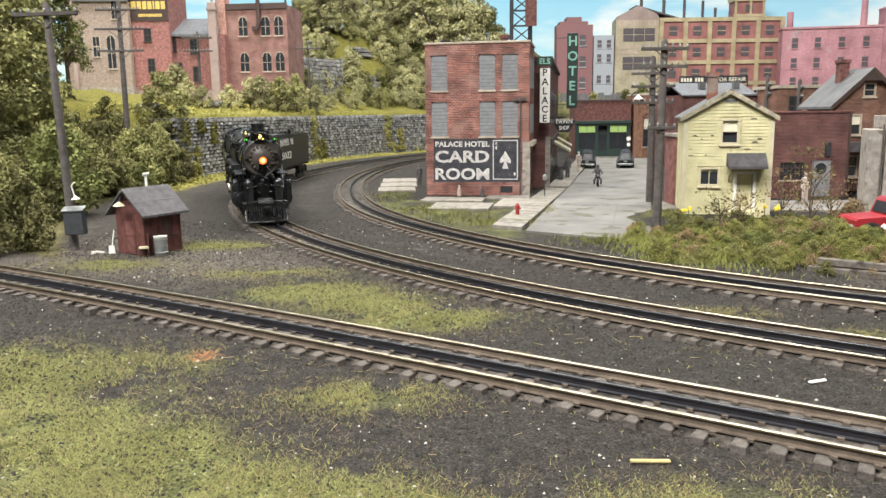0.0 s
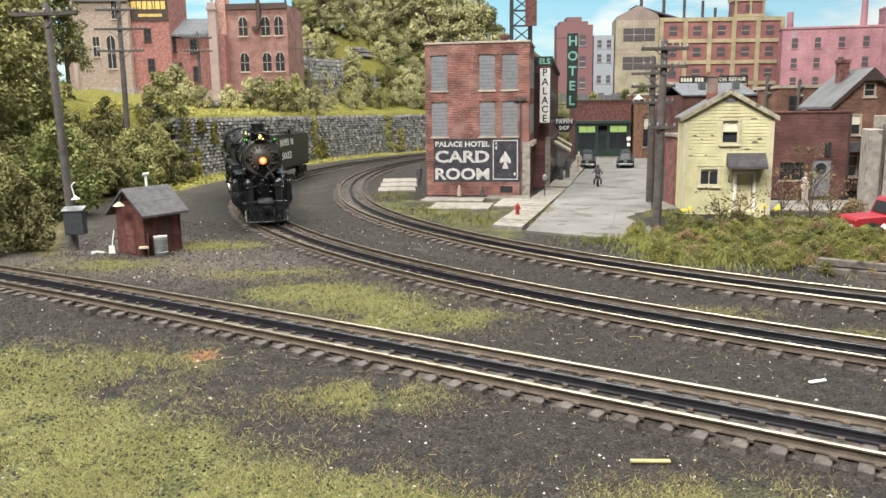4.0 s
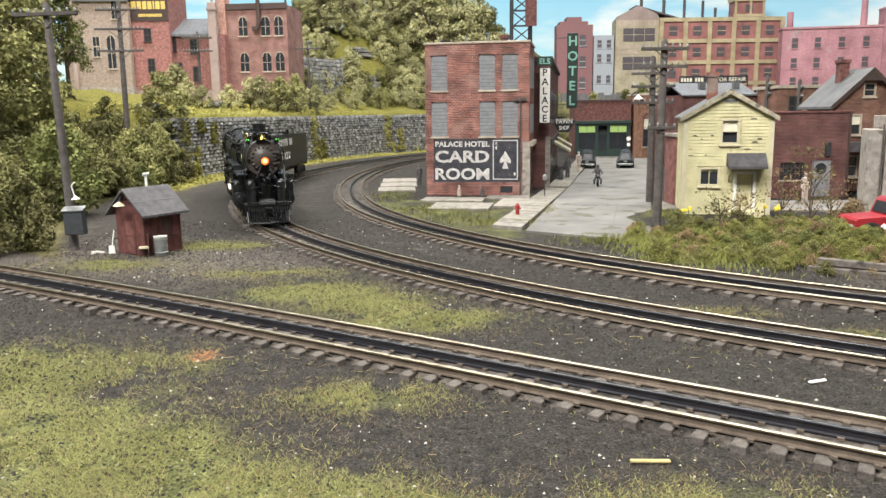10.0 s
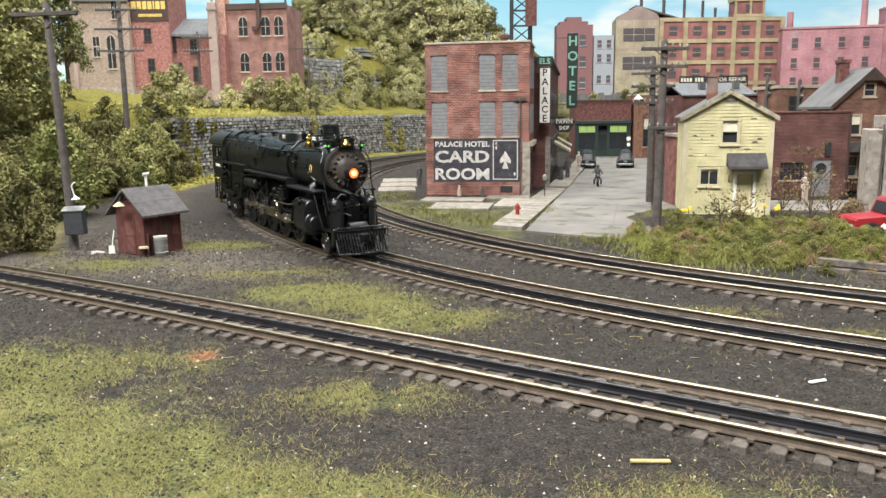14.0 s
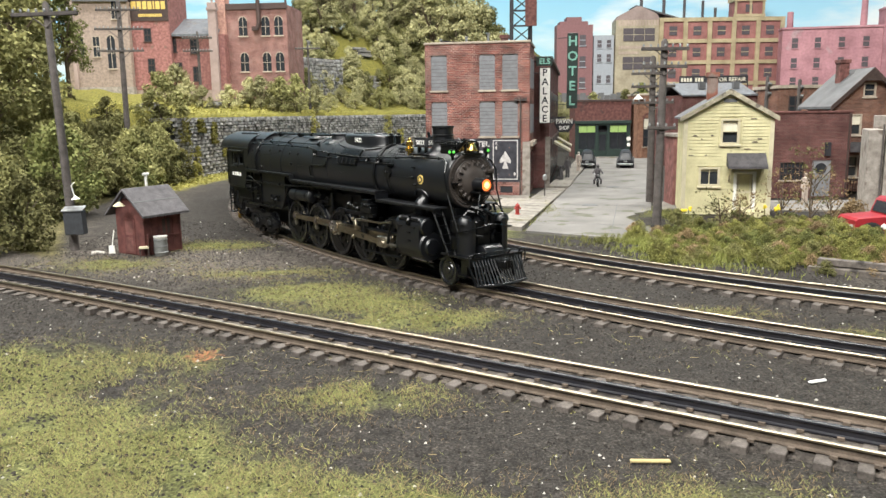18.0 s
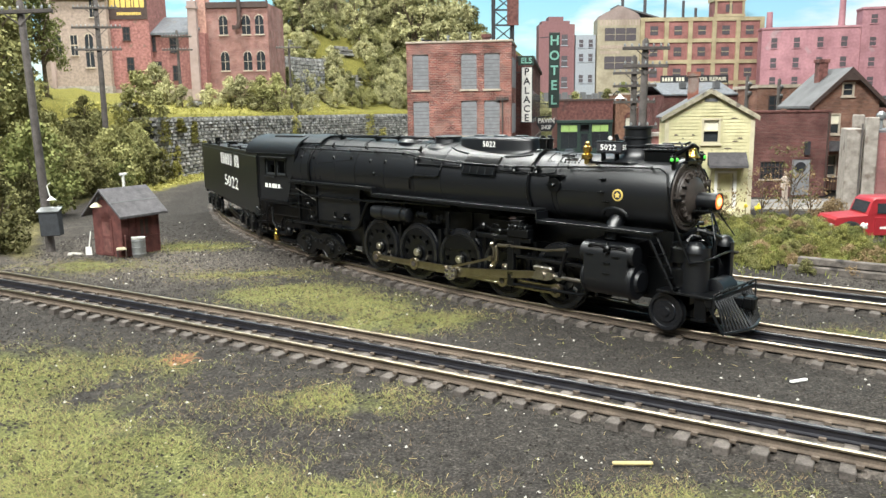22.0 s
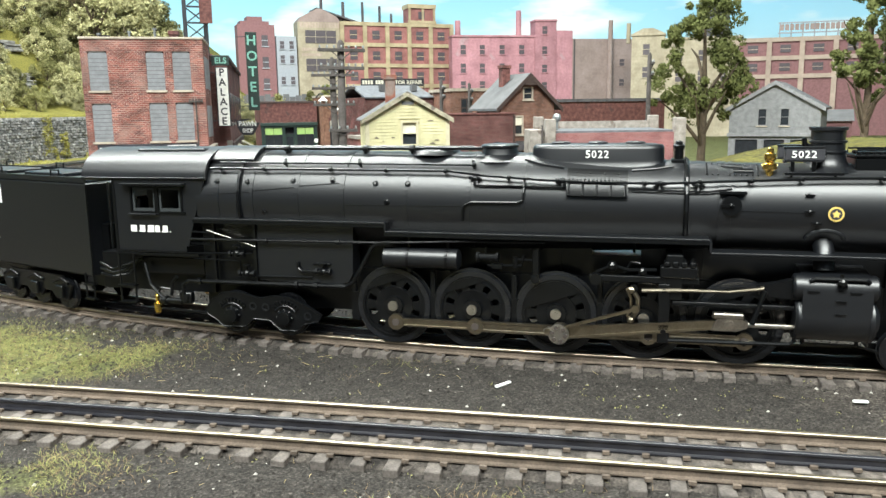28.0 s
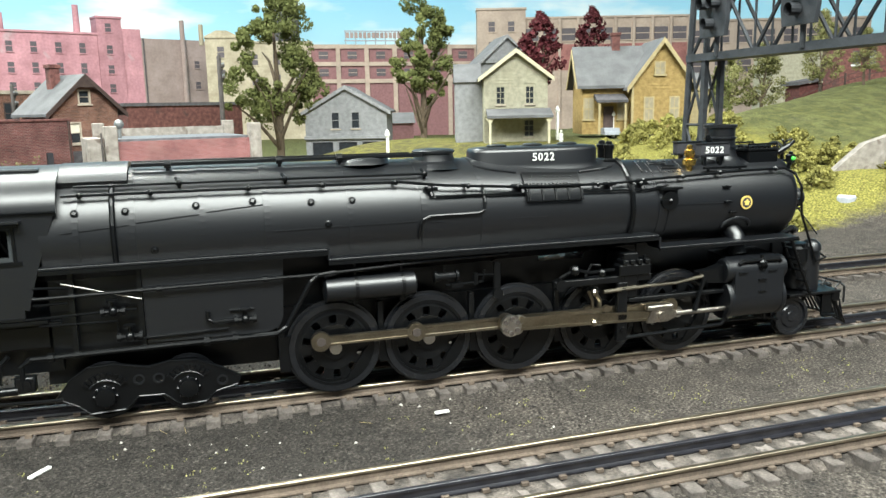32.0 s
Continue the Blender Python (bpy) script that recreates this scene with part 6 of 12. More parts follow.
    part("bell_yoke", Mesh().tube([(fx + 0.1, -0.52, 8.5), (fx + 0.1, -0.52, 9.15), (fx + 0.1, -0.2, 9.3), (fx + 0.1, 0.2, 9.3), (fx + 0.1, 0.52, 9.15), (fx + 0.1, 0.52, 8.5)], 0.09).tube([(fx + 0.1, -0.52, 9.1), (fx + 0.1, -0.75, 9.4), (fx + 0.4, -0.8, 9.5)], 0.05).box(fx - 0.1, fx + 0.25, -0.7, 0.7, 8.4, 8.52), BLACK_FLAT, bl)
    part("bell_ringer", Mesh().tube([(fx - 0.8, -0.55, 8.75), (fx - 0.3, -0.75, 8.9), (fx + 0.25, -0.8, 9.2), (fx + 0.55, -0.75, 9.4)], [0.16, 0.15, 0.12, 0.08], 9).tube([(fx + 0.1, -0.8, 9.15), (fx - 0.2, -0.85, 9.5)], 0.05), BLACK_FLAT, t)
    # heater casing in front of the chimney, with a bolted lid and rails
    hb = part("heater_casing", Mesh().box(0.95, 2.65, -0.95, 0.95, 8.35, 9.0, c=0.06), BLACK_FLAT, t)
    part("heater_lid", Mesh().box(0.9, 2.7, -1.0, 1.0, 9.0, 9.12, c=0.03).box(1.1, 2.5, -0.6, -0.2, 9.12, 9.24, c=0.03).box(1.1, 2.5, 0.2, 0.6, 9.12, 9.24, c=0.03), BLACK_FLAT, hb)
    part("heater_rail", Mesh().tube([(1.0, -0.85, 9.1), (1.0, -0.85, 9.32), (2.6, -0.85, 9.32), (2.6, -0.85, 9.1)], 0.045).tube([(1.0, 0.85, 9.1), (1.0, 0.85, 9.32), (2.6, 0.85, 9.32), (2.6, 0.85, 9.1)], 0.045), BLACK_FLAT, hb)
    for x in np.linspace(1.1, 2.5, 6):
        part("lid_bolt", Mesh().cyl((x, -0.8, 9.12), "z", 0.07, 0.07, 6).cyl((x, 0.0, 9.12), "z", 0.1, 0.07, 6), BLACK_FLAT, hb)
    for sg in (-1, 1):
        mk = part("marker_lamp", Mesh().box(fx - 0.32, fx + 0.02, sg * 1.42 - 0.17, sg * 1.42 + 0.17, 8.42, 8.82, c=0.05).cyl((fx - 0.15, sg * 1.42, 8.82), "z", 0.12, 0.1, 10).tube([(fx - 0.15, sg * 1.42, 8.45), (fx - 0.2, sg * 1.3, 8.1), (fx - 0.5, sg * 1.25, 7.95)], 0.11, 8), BLACK_FLAT, t)
        part("marker_lens", Mesh().ball((fx - 0.15, sg * 1.59, 8.63), 0.1, 10).ball((fx + 0.03, sg * 1.42, 8.63), 0.1, 10), GREEN_LENS, mk, "lit green marker lens", smooth=True)
    # sand dome: a long box with rounded ends on a flared skirt
    sd, out = Mesh(), []
    for k in range(48):
        a = 2 * math.pi * k / 48
        c, s = math.cos(a), math.sin(a)
        out.append((3.0 * math.copysign(abs(c) ** 0.72, c), 1.12 * math.copysign(abs(s) ** 0.6, s)))
    layers = [(8.1, 1.32, 1.3), (8.5, 1.1, 1.12), (8.7, 1.03, 1.04), (8.85, 1.0, 1.0), (9.36, 1.0, 1.0), (9.47, 0.99, 0.96), (9.54, 0.965, 0.88), (9.58, 0.85, 0.6)]
    for z, kx, ky in layers:
        sd.v += [(-9.8 + x * kx, y * ky, z) for x, y in out]
    for i in range(len(layers) - 1):
        for k in range(48):
            sd.f.append((i * 48 + k, i * 48 + (k + 1) % 48, (i + 1) * 48 + (k + 1) % 48, (i + 1) * 48 + k))
    sd.f.append(tuple(range((len(layers) - 1) * 48, len(layers) * 48)))
    sd.m = [0] * len(sd.f)
    dome = part("sand_dome", sd, BLACK, t, "long black sand dome", smooth=True)
    number_row("5022", 0.34, dome, cm(-9.75, -1.125, 9.15), WHITE, 1.05)
    for x in (-11.5, -9.8, -8.1):
        part("filler_lid", Mesh().lathe([(9.56, 0.45), (9.64, 0.45), (9.68, 0.38), (9.7, 0.1)], (x, 0, 0), "z", 18), BLACK, dome, smooth=True)
    part("steam_dome", Mesh().lathe([(8.8, 1.5), (9.0, 1.1), (9.1, 0.92), (9.3, 0.86), (9.42, 0.84), (9.44, 0.92), (9.52, 0.92), (9.58, 0.8), (9.62, 0.3)], (-14.4, 0, 0), "z", 32), BLACK, t, smooth=True)
    sv = part("safety_valve_base", Mesh().box(-6.5, -5.85, -0.6, 0.6, 8.5, 8.9, c=0.05).cyl((-6.17, -0.35, 8.9), "z", 0.5, 0.2, 12).cyl((-6.17, 0.3, 8.9), "z", 0.5, 0.2, 12), BLACK_FLAT, t)
    for y in (-0.35, 0.3):
        part("valve_cap", Mesh().lathe([(9.35, 0.24), (9.5, 0.26), (9.54, 0.17), (9.66, 0.15), (9.7, 0.05)], (-6.17, y, 0), "z", 12), BLACK_FLAT, sv)
    hatch = part("turret_cover", Mesh().lathe([(9.1, 1.3), (9.28, 1.15), (9.36, 0.9), (9.4, 0.3)], (-17.6, 0, 0), "z", 24), BLACK, t, smooth=True)
    for x in (-18.2, -17.8, -17.4, -17.0):
        part("brass_nut", Mesh().cyl((x, -0.45, 9.34), "z", 0.13, 0.1, 8), BRASS, hatch)
    tp = part("top_pipe", Mesh().tube([(-26.5, -0.72, 9.42), (-15.1, -0.72, 9.4)], 0.09).tube([(-26.5, -0.4, 9.5), (-15.6, -0.4, 9.46)], 0.06), BLACK_FLAT, t)
    for x in (-25.2, -21.0, -18.6):
        part("pipe_union", Mesh().cyl((x - 0.12, -0.72, 9.41), "x", 0.24, 0.17, 10).box(x - 0.06, x + 0.06, -0.8, -0.34, 9.15, 9.45), BLACK_FLAT, tp)
    # riveted wash-out cover behind the chimney
    patch = Mesh()
    for x in np.linspace(-5.0, -2.9, 10):
        for a in (50, 74):
            patch.ball(on_boiler(x, a, 0.015), 0.05, 5)
    for a in np.linspace(50, 74, 6):
        for x in (-5.0, -2.9):
            patch.ball(on_boiler(x, a, 0.015), 0.05, 5)
    pt = part("rivet_patch", patch, BLACK_FLAT, t)
    for xa, xb, a in ((-4.4, -3.5, 66), (-3.9, -3.1, 56)):
        p, q = on_boiler(xa, a, 0.05), on_boiler(xb, a, 0.05)
        part("cleat", Mesh().tube([on_boiler(xa, a - 2, 0), p, q, on_boiler(xb, a - 2, 0)], 0.04).tube([on_boiler(xa, a + 4, 0.04), on_boiler(xb, a + 4, 0.04)], 0.03), BLACK_FLAT, pt)
    # sander step panel: two hinged ribbed plates
    plates = []
    for a0, a1, lift in ((14, 27, 0.2), (29, 48, 0.12)):
        steps = np.linspace(a0, a1, 6)
        rows = [[on_boiler(x, b, lf) for b in steps] for x, lf in ((-11.0, lift), (-8.35, lift), (-8.35, -0.05), (-11.0, -0.05))]
        quads = [(r * 6 + i, ((r + 1) % 4) * 6 + i, ((r + 1) % 4) * 6 + i + 1, r * 6 + i + 1) for r in range(4) for i in range(5)]
        plates.append(Mesh().add([p for r in rows for p in r], quads + [(0, 6, 12, 18), (5, 23, 17, 11)]))
    dp = part("dome_panel", plates[0], BLACK_FLAT, t, "ribbed step panel on the boiler side")
    part("hinged_plate", plates[1], BLACK_FLAT, dp)
    for x in np.linspace(-10.9, -8.45, 5):
        part("panel_rib", Mesh().tube([on_boiler(x, 14.5, 0.22), on_boiler(x, 26.5, 0.22)], 0.05, 6), BLACK_FLAT, dp)
    for x in np.linspace(-10.9, -8.45, 15):
        part("panel_rivet", Mesh().ball(on_boiler(x, 33, 0.13), 0.05, 6), BLACK_FLAT, dp)
    for x in np.linspace(-10.6, -8.75, 4):
        part("panel_slot", Mesh().tube([on_boiler(x - 0.22, 30.5, 0.13), on_boiler(x + 0.22, 30.5, 0.13)], 0.03, 5).ball(on_boiler(x, 42, 0.13), 0.04, 6), BLACK_FLAT, dp)
    for xa, xb, xc in ((-13.0, -12.3, -11.2), (-6.4, -7.1, -8.2)):
        part("dome_moulding", Mesh().tube([on_boiler(xa, 62, 0.02), on_boiler(xb, 55, 0.03), on_boiler(xc, 50, 0.04)], 0.06), BLACK, t)
    for sg in (1, -1):
        def side(p):
            return (p[0], p[1] * sg, p[2])

        def skin(pts, lift):
            return [side(on_boiler(x, a, lift)) for x, a in pts]
        # hand rails with their stanchions
        rail_part = part("handrail", Mesh().tube(skin(((-28.8, 37), (-24, 37), (-20, 37), (-16.4, 37), (-14.6, 32), (-12, 29), (-10, 28.5), (-7, 29.5), (-4, 35), (0, 40), (fx - 0.7, 41)), 0.28) + skin(((fx - 0.2, 33), (fx - 0.02, 16)), 0.24) + [(fx + 0.15, -2.05 * sg, 6.0), (4.3, -2.0 * sg, 3.6)], 0.06), BLACK_FLAT, t)
        for x, a in ((-28.2, 37), (-25.8, 37), (-22.3, 37), (-19.5, 37), (-16.6, 37), (-13.6, 30.5), (-11.4, 29), (-7.6, 29), (-5.3, 33), (-3.2, 36), (-1.2, 39), (1.9, 41)):
            part("stanchion", Mesh().tube(skin(((x - 0.12, a + 5), (x, a)), -0.02)[:1] + skin(((x, a),), 0.3), 0.065).ball(side(on_boiler(x, a, 0.28)), 0.12, 8), BLACK_FLAT, rail_part)
        ur = part("upper_handrail", Mesh().tube(skin([(x, 46) for x in (-28.4, -24, -20, -15.2)], 0.22), 0.05), BLACK_FLAT, t)
        for x in (-24.8, -20.9, -15.3):
            part("rail_bracket", Mesh().tube(skin(((x - 0.1, 52), (x, 46)), 0.22), 0.07).tube(skin(((x, 46),), -0.02) + skin(((x, 46),), 0.24), 0.06).ball(side(on_boiler(x, 46, 0.22)), 0.13, 8), BLACK_FLAT, ur)
        for pts, lf in (([(x, 23) for x in (-15.0, -12.5, -11.0)], 0.12), ([(x, 23) for x in (-8.3, -6.2, -5.0)] + [(-4.0, 27)], 0.14)):
            part("lower_handrail", Mesh().tube(skin(pts, lf), 0.05), BLACK_FLAT, t)
        part("rail_drop", Mesh().tube(skin(((-15.05, 23), (-15.15, 33)), 0.12), 0.06), BLACK_FLAT, t)
        for x in (-15.2, -11.2, -7.0, -5.4):
            part("sander_valve", Mesh().ball(side(on_boiler(x, 30, 0.16)), 0.17, 8).tube(skin(((x, 33), (x + 0.05, 23)), 0.16), 0.09).tube(skin(((x - 0.25, 31), (x + 0.3, 30)), 0.2), 0.07), BLACK_FLAT, t)
        for pts, r in (([(-15.75, -16), (-15.7, -3), (-15.6, 2), (-15.3, 5), (-13.2, 5.5), (-12.95, 8), (-12.9, 16), (-12.9, 34)], 0.055), ([(-27.15, a) for a in (-20, -4, 12, 28, 44, 50)], 0.1), ([(-5.85, a) for a in (-34, -20, 0, 20, 40, 60, 78)], 0.11)):
            part("boiler_pipe", Mesh().tube(skin(pts, 0.1), r), BLACK_FLAT, t)
        for x, a in ((-28.4, 24), (-26.7, 24), (-24.25, 26), (-22.2, 27.5), (-20.0, 24), (-18.4, 24), (-25.8, -11), (-19.4, 3)):
            p = Vector(side(on_boiler(x, a, 0.0)))
            part("washout_plug", Mesh().lathe([(-0.04, 0.15), (0.03, 0.15), (0.05, 0.1), (0.1, 0.07), (0.1, 0.01)], (0, 0, 0), "z", 10).moved(Matrix.Translation(p) @ Vector((0, p.y, p.z - boiler_z(x))).to_track_quat("Z", "X").to_matrix().to_4x4()), BLACK_FLAT, t)
        for x, a in ((-0.9, 22), (-0.9, 2), (-0.6, -12)):
            p = side(on_boiler(x, a, 0.05))
            part("smokebox_step", Mesh().box(p[0] - 0.18, p[0] + 0.18, p[1] - 0.1, p[1] + 0.1, p[2] - 0.04, p[2] + 0.04).ball((p[0], p[1], p[2]), 0.09, 6), BLACK_FLAT, t)
        p = side(on_boiler(-4.0, 8, 0.05))
        acc = part("access_cover", Mesh().lathe([(-0.1, 0.42), (0.1, 0.42), (0.12, 0.3), (0.12, 0.02)], (p[0], p[1], p[2]), "y", 20), BLACK_FLAT, t)
        part("cover_hinge", Mesh().box(p[0] - 0.45, p[0] + 0.1, p[1] - 0.17, p[1] + 0.17, p[2] - 0.06, p[2] + 0.06).box(p[0] - 0.5, p[0] + 0.6, p[1] - 0.14, p[1] + 0.16, p[2] + 0.5, p[2] + 0.6).ball((p[0], p[1] - 0.14 * sg, p[2]), 0.12, 8), BLACK_FLAT, acc)
        part("shoulder_step", Mesh().tube(skin(((-1.9, 47), (0.4, 47)), 0.22), 0.08, 4).tube(skin(((-1.6, 49), (-1.6, 46)), 0.1), 0.06).tube(skin(((0.1, 49), (0.1, 46)), 0.1), 0.06), BLACK_FLAT, t)
        for pts in ([(-28.9, 7.5), (-26.6, 12)], [(-26.35, 13.5), (-24.15, 18)], [(-23.9, 19.5), (-21.8, 24)], [(-21.5, -0.5), (-18.6, 0)], [(-18.4, 0), (-15.8, 0.5)], [(-15.3, -1), (-10.0, -3)], [(-3.8, 2), (-0.8, 1)]):
            part("seam_bead", Mesh().tube(skin(pts, 0.0), 0.03, 4), BLACK, t)
        dl = part("builders_plate", Mesh().lathe([(-0.03, 0.31), (0.03, 0.31)], (0.12, -sg * 2.0, 6.72), "y", 28), GOLD, t, "round gold builder's emblem")
        part("plate_disc", Mesh().lathe([(-0.045, 0.235), (0.045, 0.235)], (0.12, -sg * 2.0, 6.72), "y", 24), SIGN_BLACK, dl)
        part("plate_crest", Mesh().prism([(0.12 + r * math.cos(b), 6.72 + r * math.sin(b)) for r, b in [(0.17 if k % 2 == 0 else 0.1, math.pi / 2 + k * math.pi / 5) for k in range(10)]], *span(sg, -2.06, -1.95)), GOLD, dl)
        # running boards in three steps, with a deep edge
        for xa, xb, za, zb in ((-29.7, -19.5, 5.78, 6.03), (-19.48, -4.85, 5.38, 5.62), (-4.8, 2.65, 4.86, 5.06)):
            rb = part("running_board", Mesh().box(xa, xb, *span(sg, -2.66, -1.6), zb - 0.1, zb, c=0.02), BLACK, t)
            part("board_edge", Mesh().box(xa, xb, *span(sg, -2.69, -2.6), za, zb - 0.103), BLACK_FLAT, rb)
        part("step_riser", Mesh().box(-19.5, -19.42, *span(sg, -2.66, -1.6), 5.62, 6.0), BLACK, t)
        part("step_riser", Mesh().box(-4.85, -4.75, *span(sg, -2.66, -1.6), 5.06, 5.5), BLACK, t)
        for x in (-17.0, -12.2, -8.0):
            part("board_bracket", Mesh().prism([(-2.55, 5.38), (-1.2, 5.38), (-1.2, 4.7)] if sg > 0 else [(2.55, 5.38), (1.2, 4.7), (1.2, 5.38)], x - 0.06, x + 0.06, "x"), BLACK_FLAT, t)
        # air tank on straps, lubricator behind it, long pipes with unions
        ty = -2.2 * sg
        tank = part("air_tank", Mesh().lathe([(-19.72, 0.1), (-19.68, 0.38), (-19.6, 0.5), (-16.0, 0.5), (-15.92, 0.38), (-15.88, 0.1)], (0, ty, 4.3), "x", 28), BLACK, t, smooth=True)
        for x in (-18.4, -16.5):
            part("tank_strap", Mesh().lathe([(x - 0.07, 0.49), (x - 0.07, 0.53), (x + 0.07, 0.53), (x + 0.07, 0.49)], (0, ty, 4.3), "x", 24, False).box(x - 0.1, x + 0.1, ty - 0.08, ty + 0.08, 3.62, 3.82).box(x - 0.05, x + 0.05, ty - 0.05, ty + 0.05, 4.8, 5.4), BLACK_FLAT, tank)
        lub = part("lubricator", Mesh().cyl((-15.1, ty, 4.45), "x", 1.0, 0.16, 12).cyl((-15.12, ty, 4.45), "x", 0.12, 0.24, 12).cyl((-14.2, ty, 4.45), "x", 0.12, 0.24, 12).cyl((-14.68, ty, 4.45), "z", 0.5, 0.05, 8), BLACK_FLAT, t)
        part("lubricator_bracket", Mesh().tube(along(sg, [(-14.6, -2.2, 4.05), (-13.0, -2.2, 4.1), (-12.9, -2.2, 4.6)]), 0.06).cyl((-13.3, ty, 4.0), "z", 0.5, 0.11, 8).box(-14.4, -13.9, ty - 0.15, ty + 0.15, 3.95, 4.15).tube(along(sg, [(-13.3, -2.2, 4.4), (-12.3, -2.2, 4.35)]), 0.05), BLACK_FLAT, lub)
        part("hanging_link", Mesh().box(-12.5, -12.2, *span(sg, -2.3, -2.1), 3.5, 4.9, c=0.04).cyl((-12.35, -2.32 * sg - 0.06, 3.55), "y", 0.12, 0.22, 12), BLACK_FLAT, t)
        part("train_pipe", pipe_with_unions([(-30.0, -2.5, 4.92), (-19.9, -2.5, 5.02), (-15.5, -2.45, 5.2), (-11.9, -2.4, 5.25)], 0.07, (0.42, 0.8), sg), BLACK_FLAT, t)
        part("drain_pipe", pipe_with_unions([(-30.3, -2.5, 2.74), (-21.6, -2.5, 2.8), (-21.2, -2.5, 3.05), (-20.2, -2.5, 4.75), (-19.9, -2.5, 4.98), (-19.2, -2.5, 5.05)], 0.1, (0.08, 0.7, 0.82), sg).tube(along(sg, [(-30.3, -2.5, 2.74), (-30.6, -2.5, 2.5), (-30.6, -2.5, 1.6)]), 0.1), BLACK_FLAT, t)
        # cylinders: a jacket round cylinder and valve chest, heads proud of it at both ends
        cy = -2.25 * sg
        hull = [(cy + 0.95 * math.cos(b) * sg * -1, 2.35 + 0.95 * math.sin(b)) for b in np.linspace(-1.6, 0.2, 9)] + [(cy - 0.9 * sg, 3.1)] + [(cy - 0.32 * sg - 0.56 * math.cos(b) * sg, 3.7 + 0.56 * math.sin(b)) for b in np.linspace(0.0, 1.7, 7)] + [(-1.0 * sg, 4.4), (-1.0 * sg, 1.5)]
        cyl_part = part("cylinder_block", Mesh().prism(hull if sg > 0 else hull[::-1], -1.15, 1.5, "x"), BLACK, t, smooth=True)
        part("valve_chest_end", Mesh().lathe([(-1.5, 0.3), (-1.48, 0.5), (-1.4, 0.58), (-1.1, 0.58)], (0, cy - 0.3 * sg, 3.7), "x", 24).lathe([(1.45, 0.58), (1.68, 0.58), (1.76, 0.5), (1.78, 0.1)], (0, cy - 0.3 * sg, 3.7), "x", 24), BLACK, cyl_part, smooth=True)
        part("cylinder_head", Mesh().lathe([(1.45, 0.98), (1.62, 0.98), (1.72, 0.9), (1.76, 0.6), (1.9, 0.5), (1.92, 0.05)], (0, cy, 2.35), "x", 28).lathe([(-1.4, 0.3), (-1.36, 0.9), (-1.26, 0.98), (-1.12, 0.98)], (0, cy, 2.35), "x", 28), BLACK, cyl_part, smooth=True)
        part("relief_pipe", Mesh().tube(along(sg, [(-0.9, -3.05, 4.05), (-0.7, -3.08, 4.18), (1.2, -3.08, 4.18), (1.35, -3.05, 4.05)]), 0.09, 8), BLACK_FLAT, cyl_part)
        part("relief_valve", Mesh().ball((0.3, cy - 0.88 * sg, 4.05), 0.2, 10).cyl((0.3, cy - 0.8 * sg, 4.1), "z", 0.3, 0.08, 8).lathe([(-0.06, 0.2), (0.06, 0.2), (0.06, 0.14), (-0.06, 0.14)], (0.3, cy - 0.92 * sg, 3.92), "y", 12, False), BLACK_FLAT, cyl_part)
        for zz in (3.25, 2.7):
            part("jacket_step", Mesh().box(0.1, 0.5, *span(sg, -3.24, -3.05), zz, zz + 0.06), BLACK_FLAT, cyl_part)
        for xx in (-0.75, 0.85):
            part("jacket_rib", Mesh().box(xx - 0.22, xx + 0.22, *span(sg, -3.2, -3.0), 3.62, 3.68), BLACK_FLAT, cyl_part)
        part("drain_cock", Mesh().cyl((-0.9, cy, 1.15), "z", 0.3, 0.09, 8).cyl((1.2, cy, 1.15), "z", 0.3, 0.09, 8).tube(along(sg, [(-0.9, -2.25, 1.2), (1.2, -2.25, 1.2), (2.0, -2.3, 1.0)]), 0.05), BLACK_FLAT, cyl_part)
        part("steam_pipe", Mesh().tube([side(on_boiler(-0.2, -46, -0.2)), (-0.2, -1.75 * sg, 5.1), (-0.2, -1.95 * sg, 4.3)], 0.42, 16), BLACK, t, smooth=True)
        part("pipe_collar", Mesh().tube(skin([(-0.2 + 0.75 * math.cos(b), -34 + 13 * math.sin(b)) for b in np.linspace(0, math.pi, 9)], 0.04), 0.09, 8), BLACK, t)
        # guides, valve gear and its hangers
        gy = -2.55
        gd = part("valve_gear_frame", Mesh().box(-9.9, -5.2, *span(sg, gy - 0.12, gy + 0.2), 3.62, 3.9, c=0.03).box(-6.9, -6.4, *span(sg, gy - 0.2, gy + 0.1), 0.95, 3.62, c=0.04).box(-6.6, -5.9, *span(sg, gy - 0.15, -1.1), 2.9, 4.9, c=0.04), BLACK_FLAT, t)
        part("frame_pad", Mesh().cyl((-9.6, gy * sg - 0.22, 3.72), "y", 0.44, 0.26, 14).cyl((-7.95, gy * sg - 0.22, 3.35), "y", 0.4, 0.17, 12).cyl((-6.65, gy * sg - 0.28, 3.3), "y", 0.5, 0.12, 10).cyl((-6.65, gy * sg - 0.28, 1.5), "y", 0.5, 0.12, 10), BLACK_FLAT, gd)
        rv = part("power_reverse", Mesh().box(-6.85, -5.3, *span(sg, gy - 0.25, gy + 0.35), 3.9, 4.4, c=0.05), BLACK_FLAT, t)
        for k in range(4):
            part("reverse_fin", Mesh().box(-6.7 + k * 0.36, -6.45 + k * 0.36, *span(sg, gy - 0.3, gy + 0.35), 4.4, 4.62, c=0.04).cyl((-6.58 + k * 0.36, gy * sg, 4.6), "z", 0.14, 0.07, 8), BLACK_FLAT, rv)
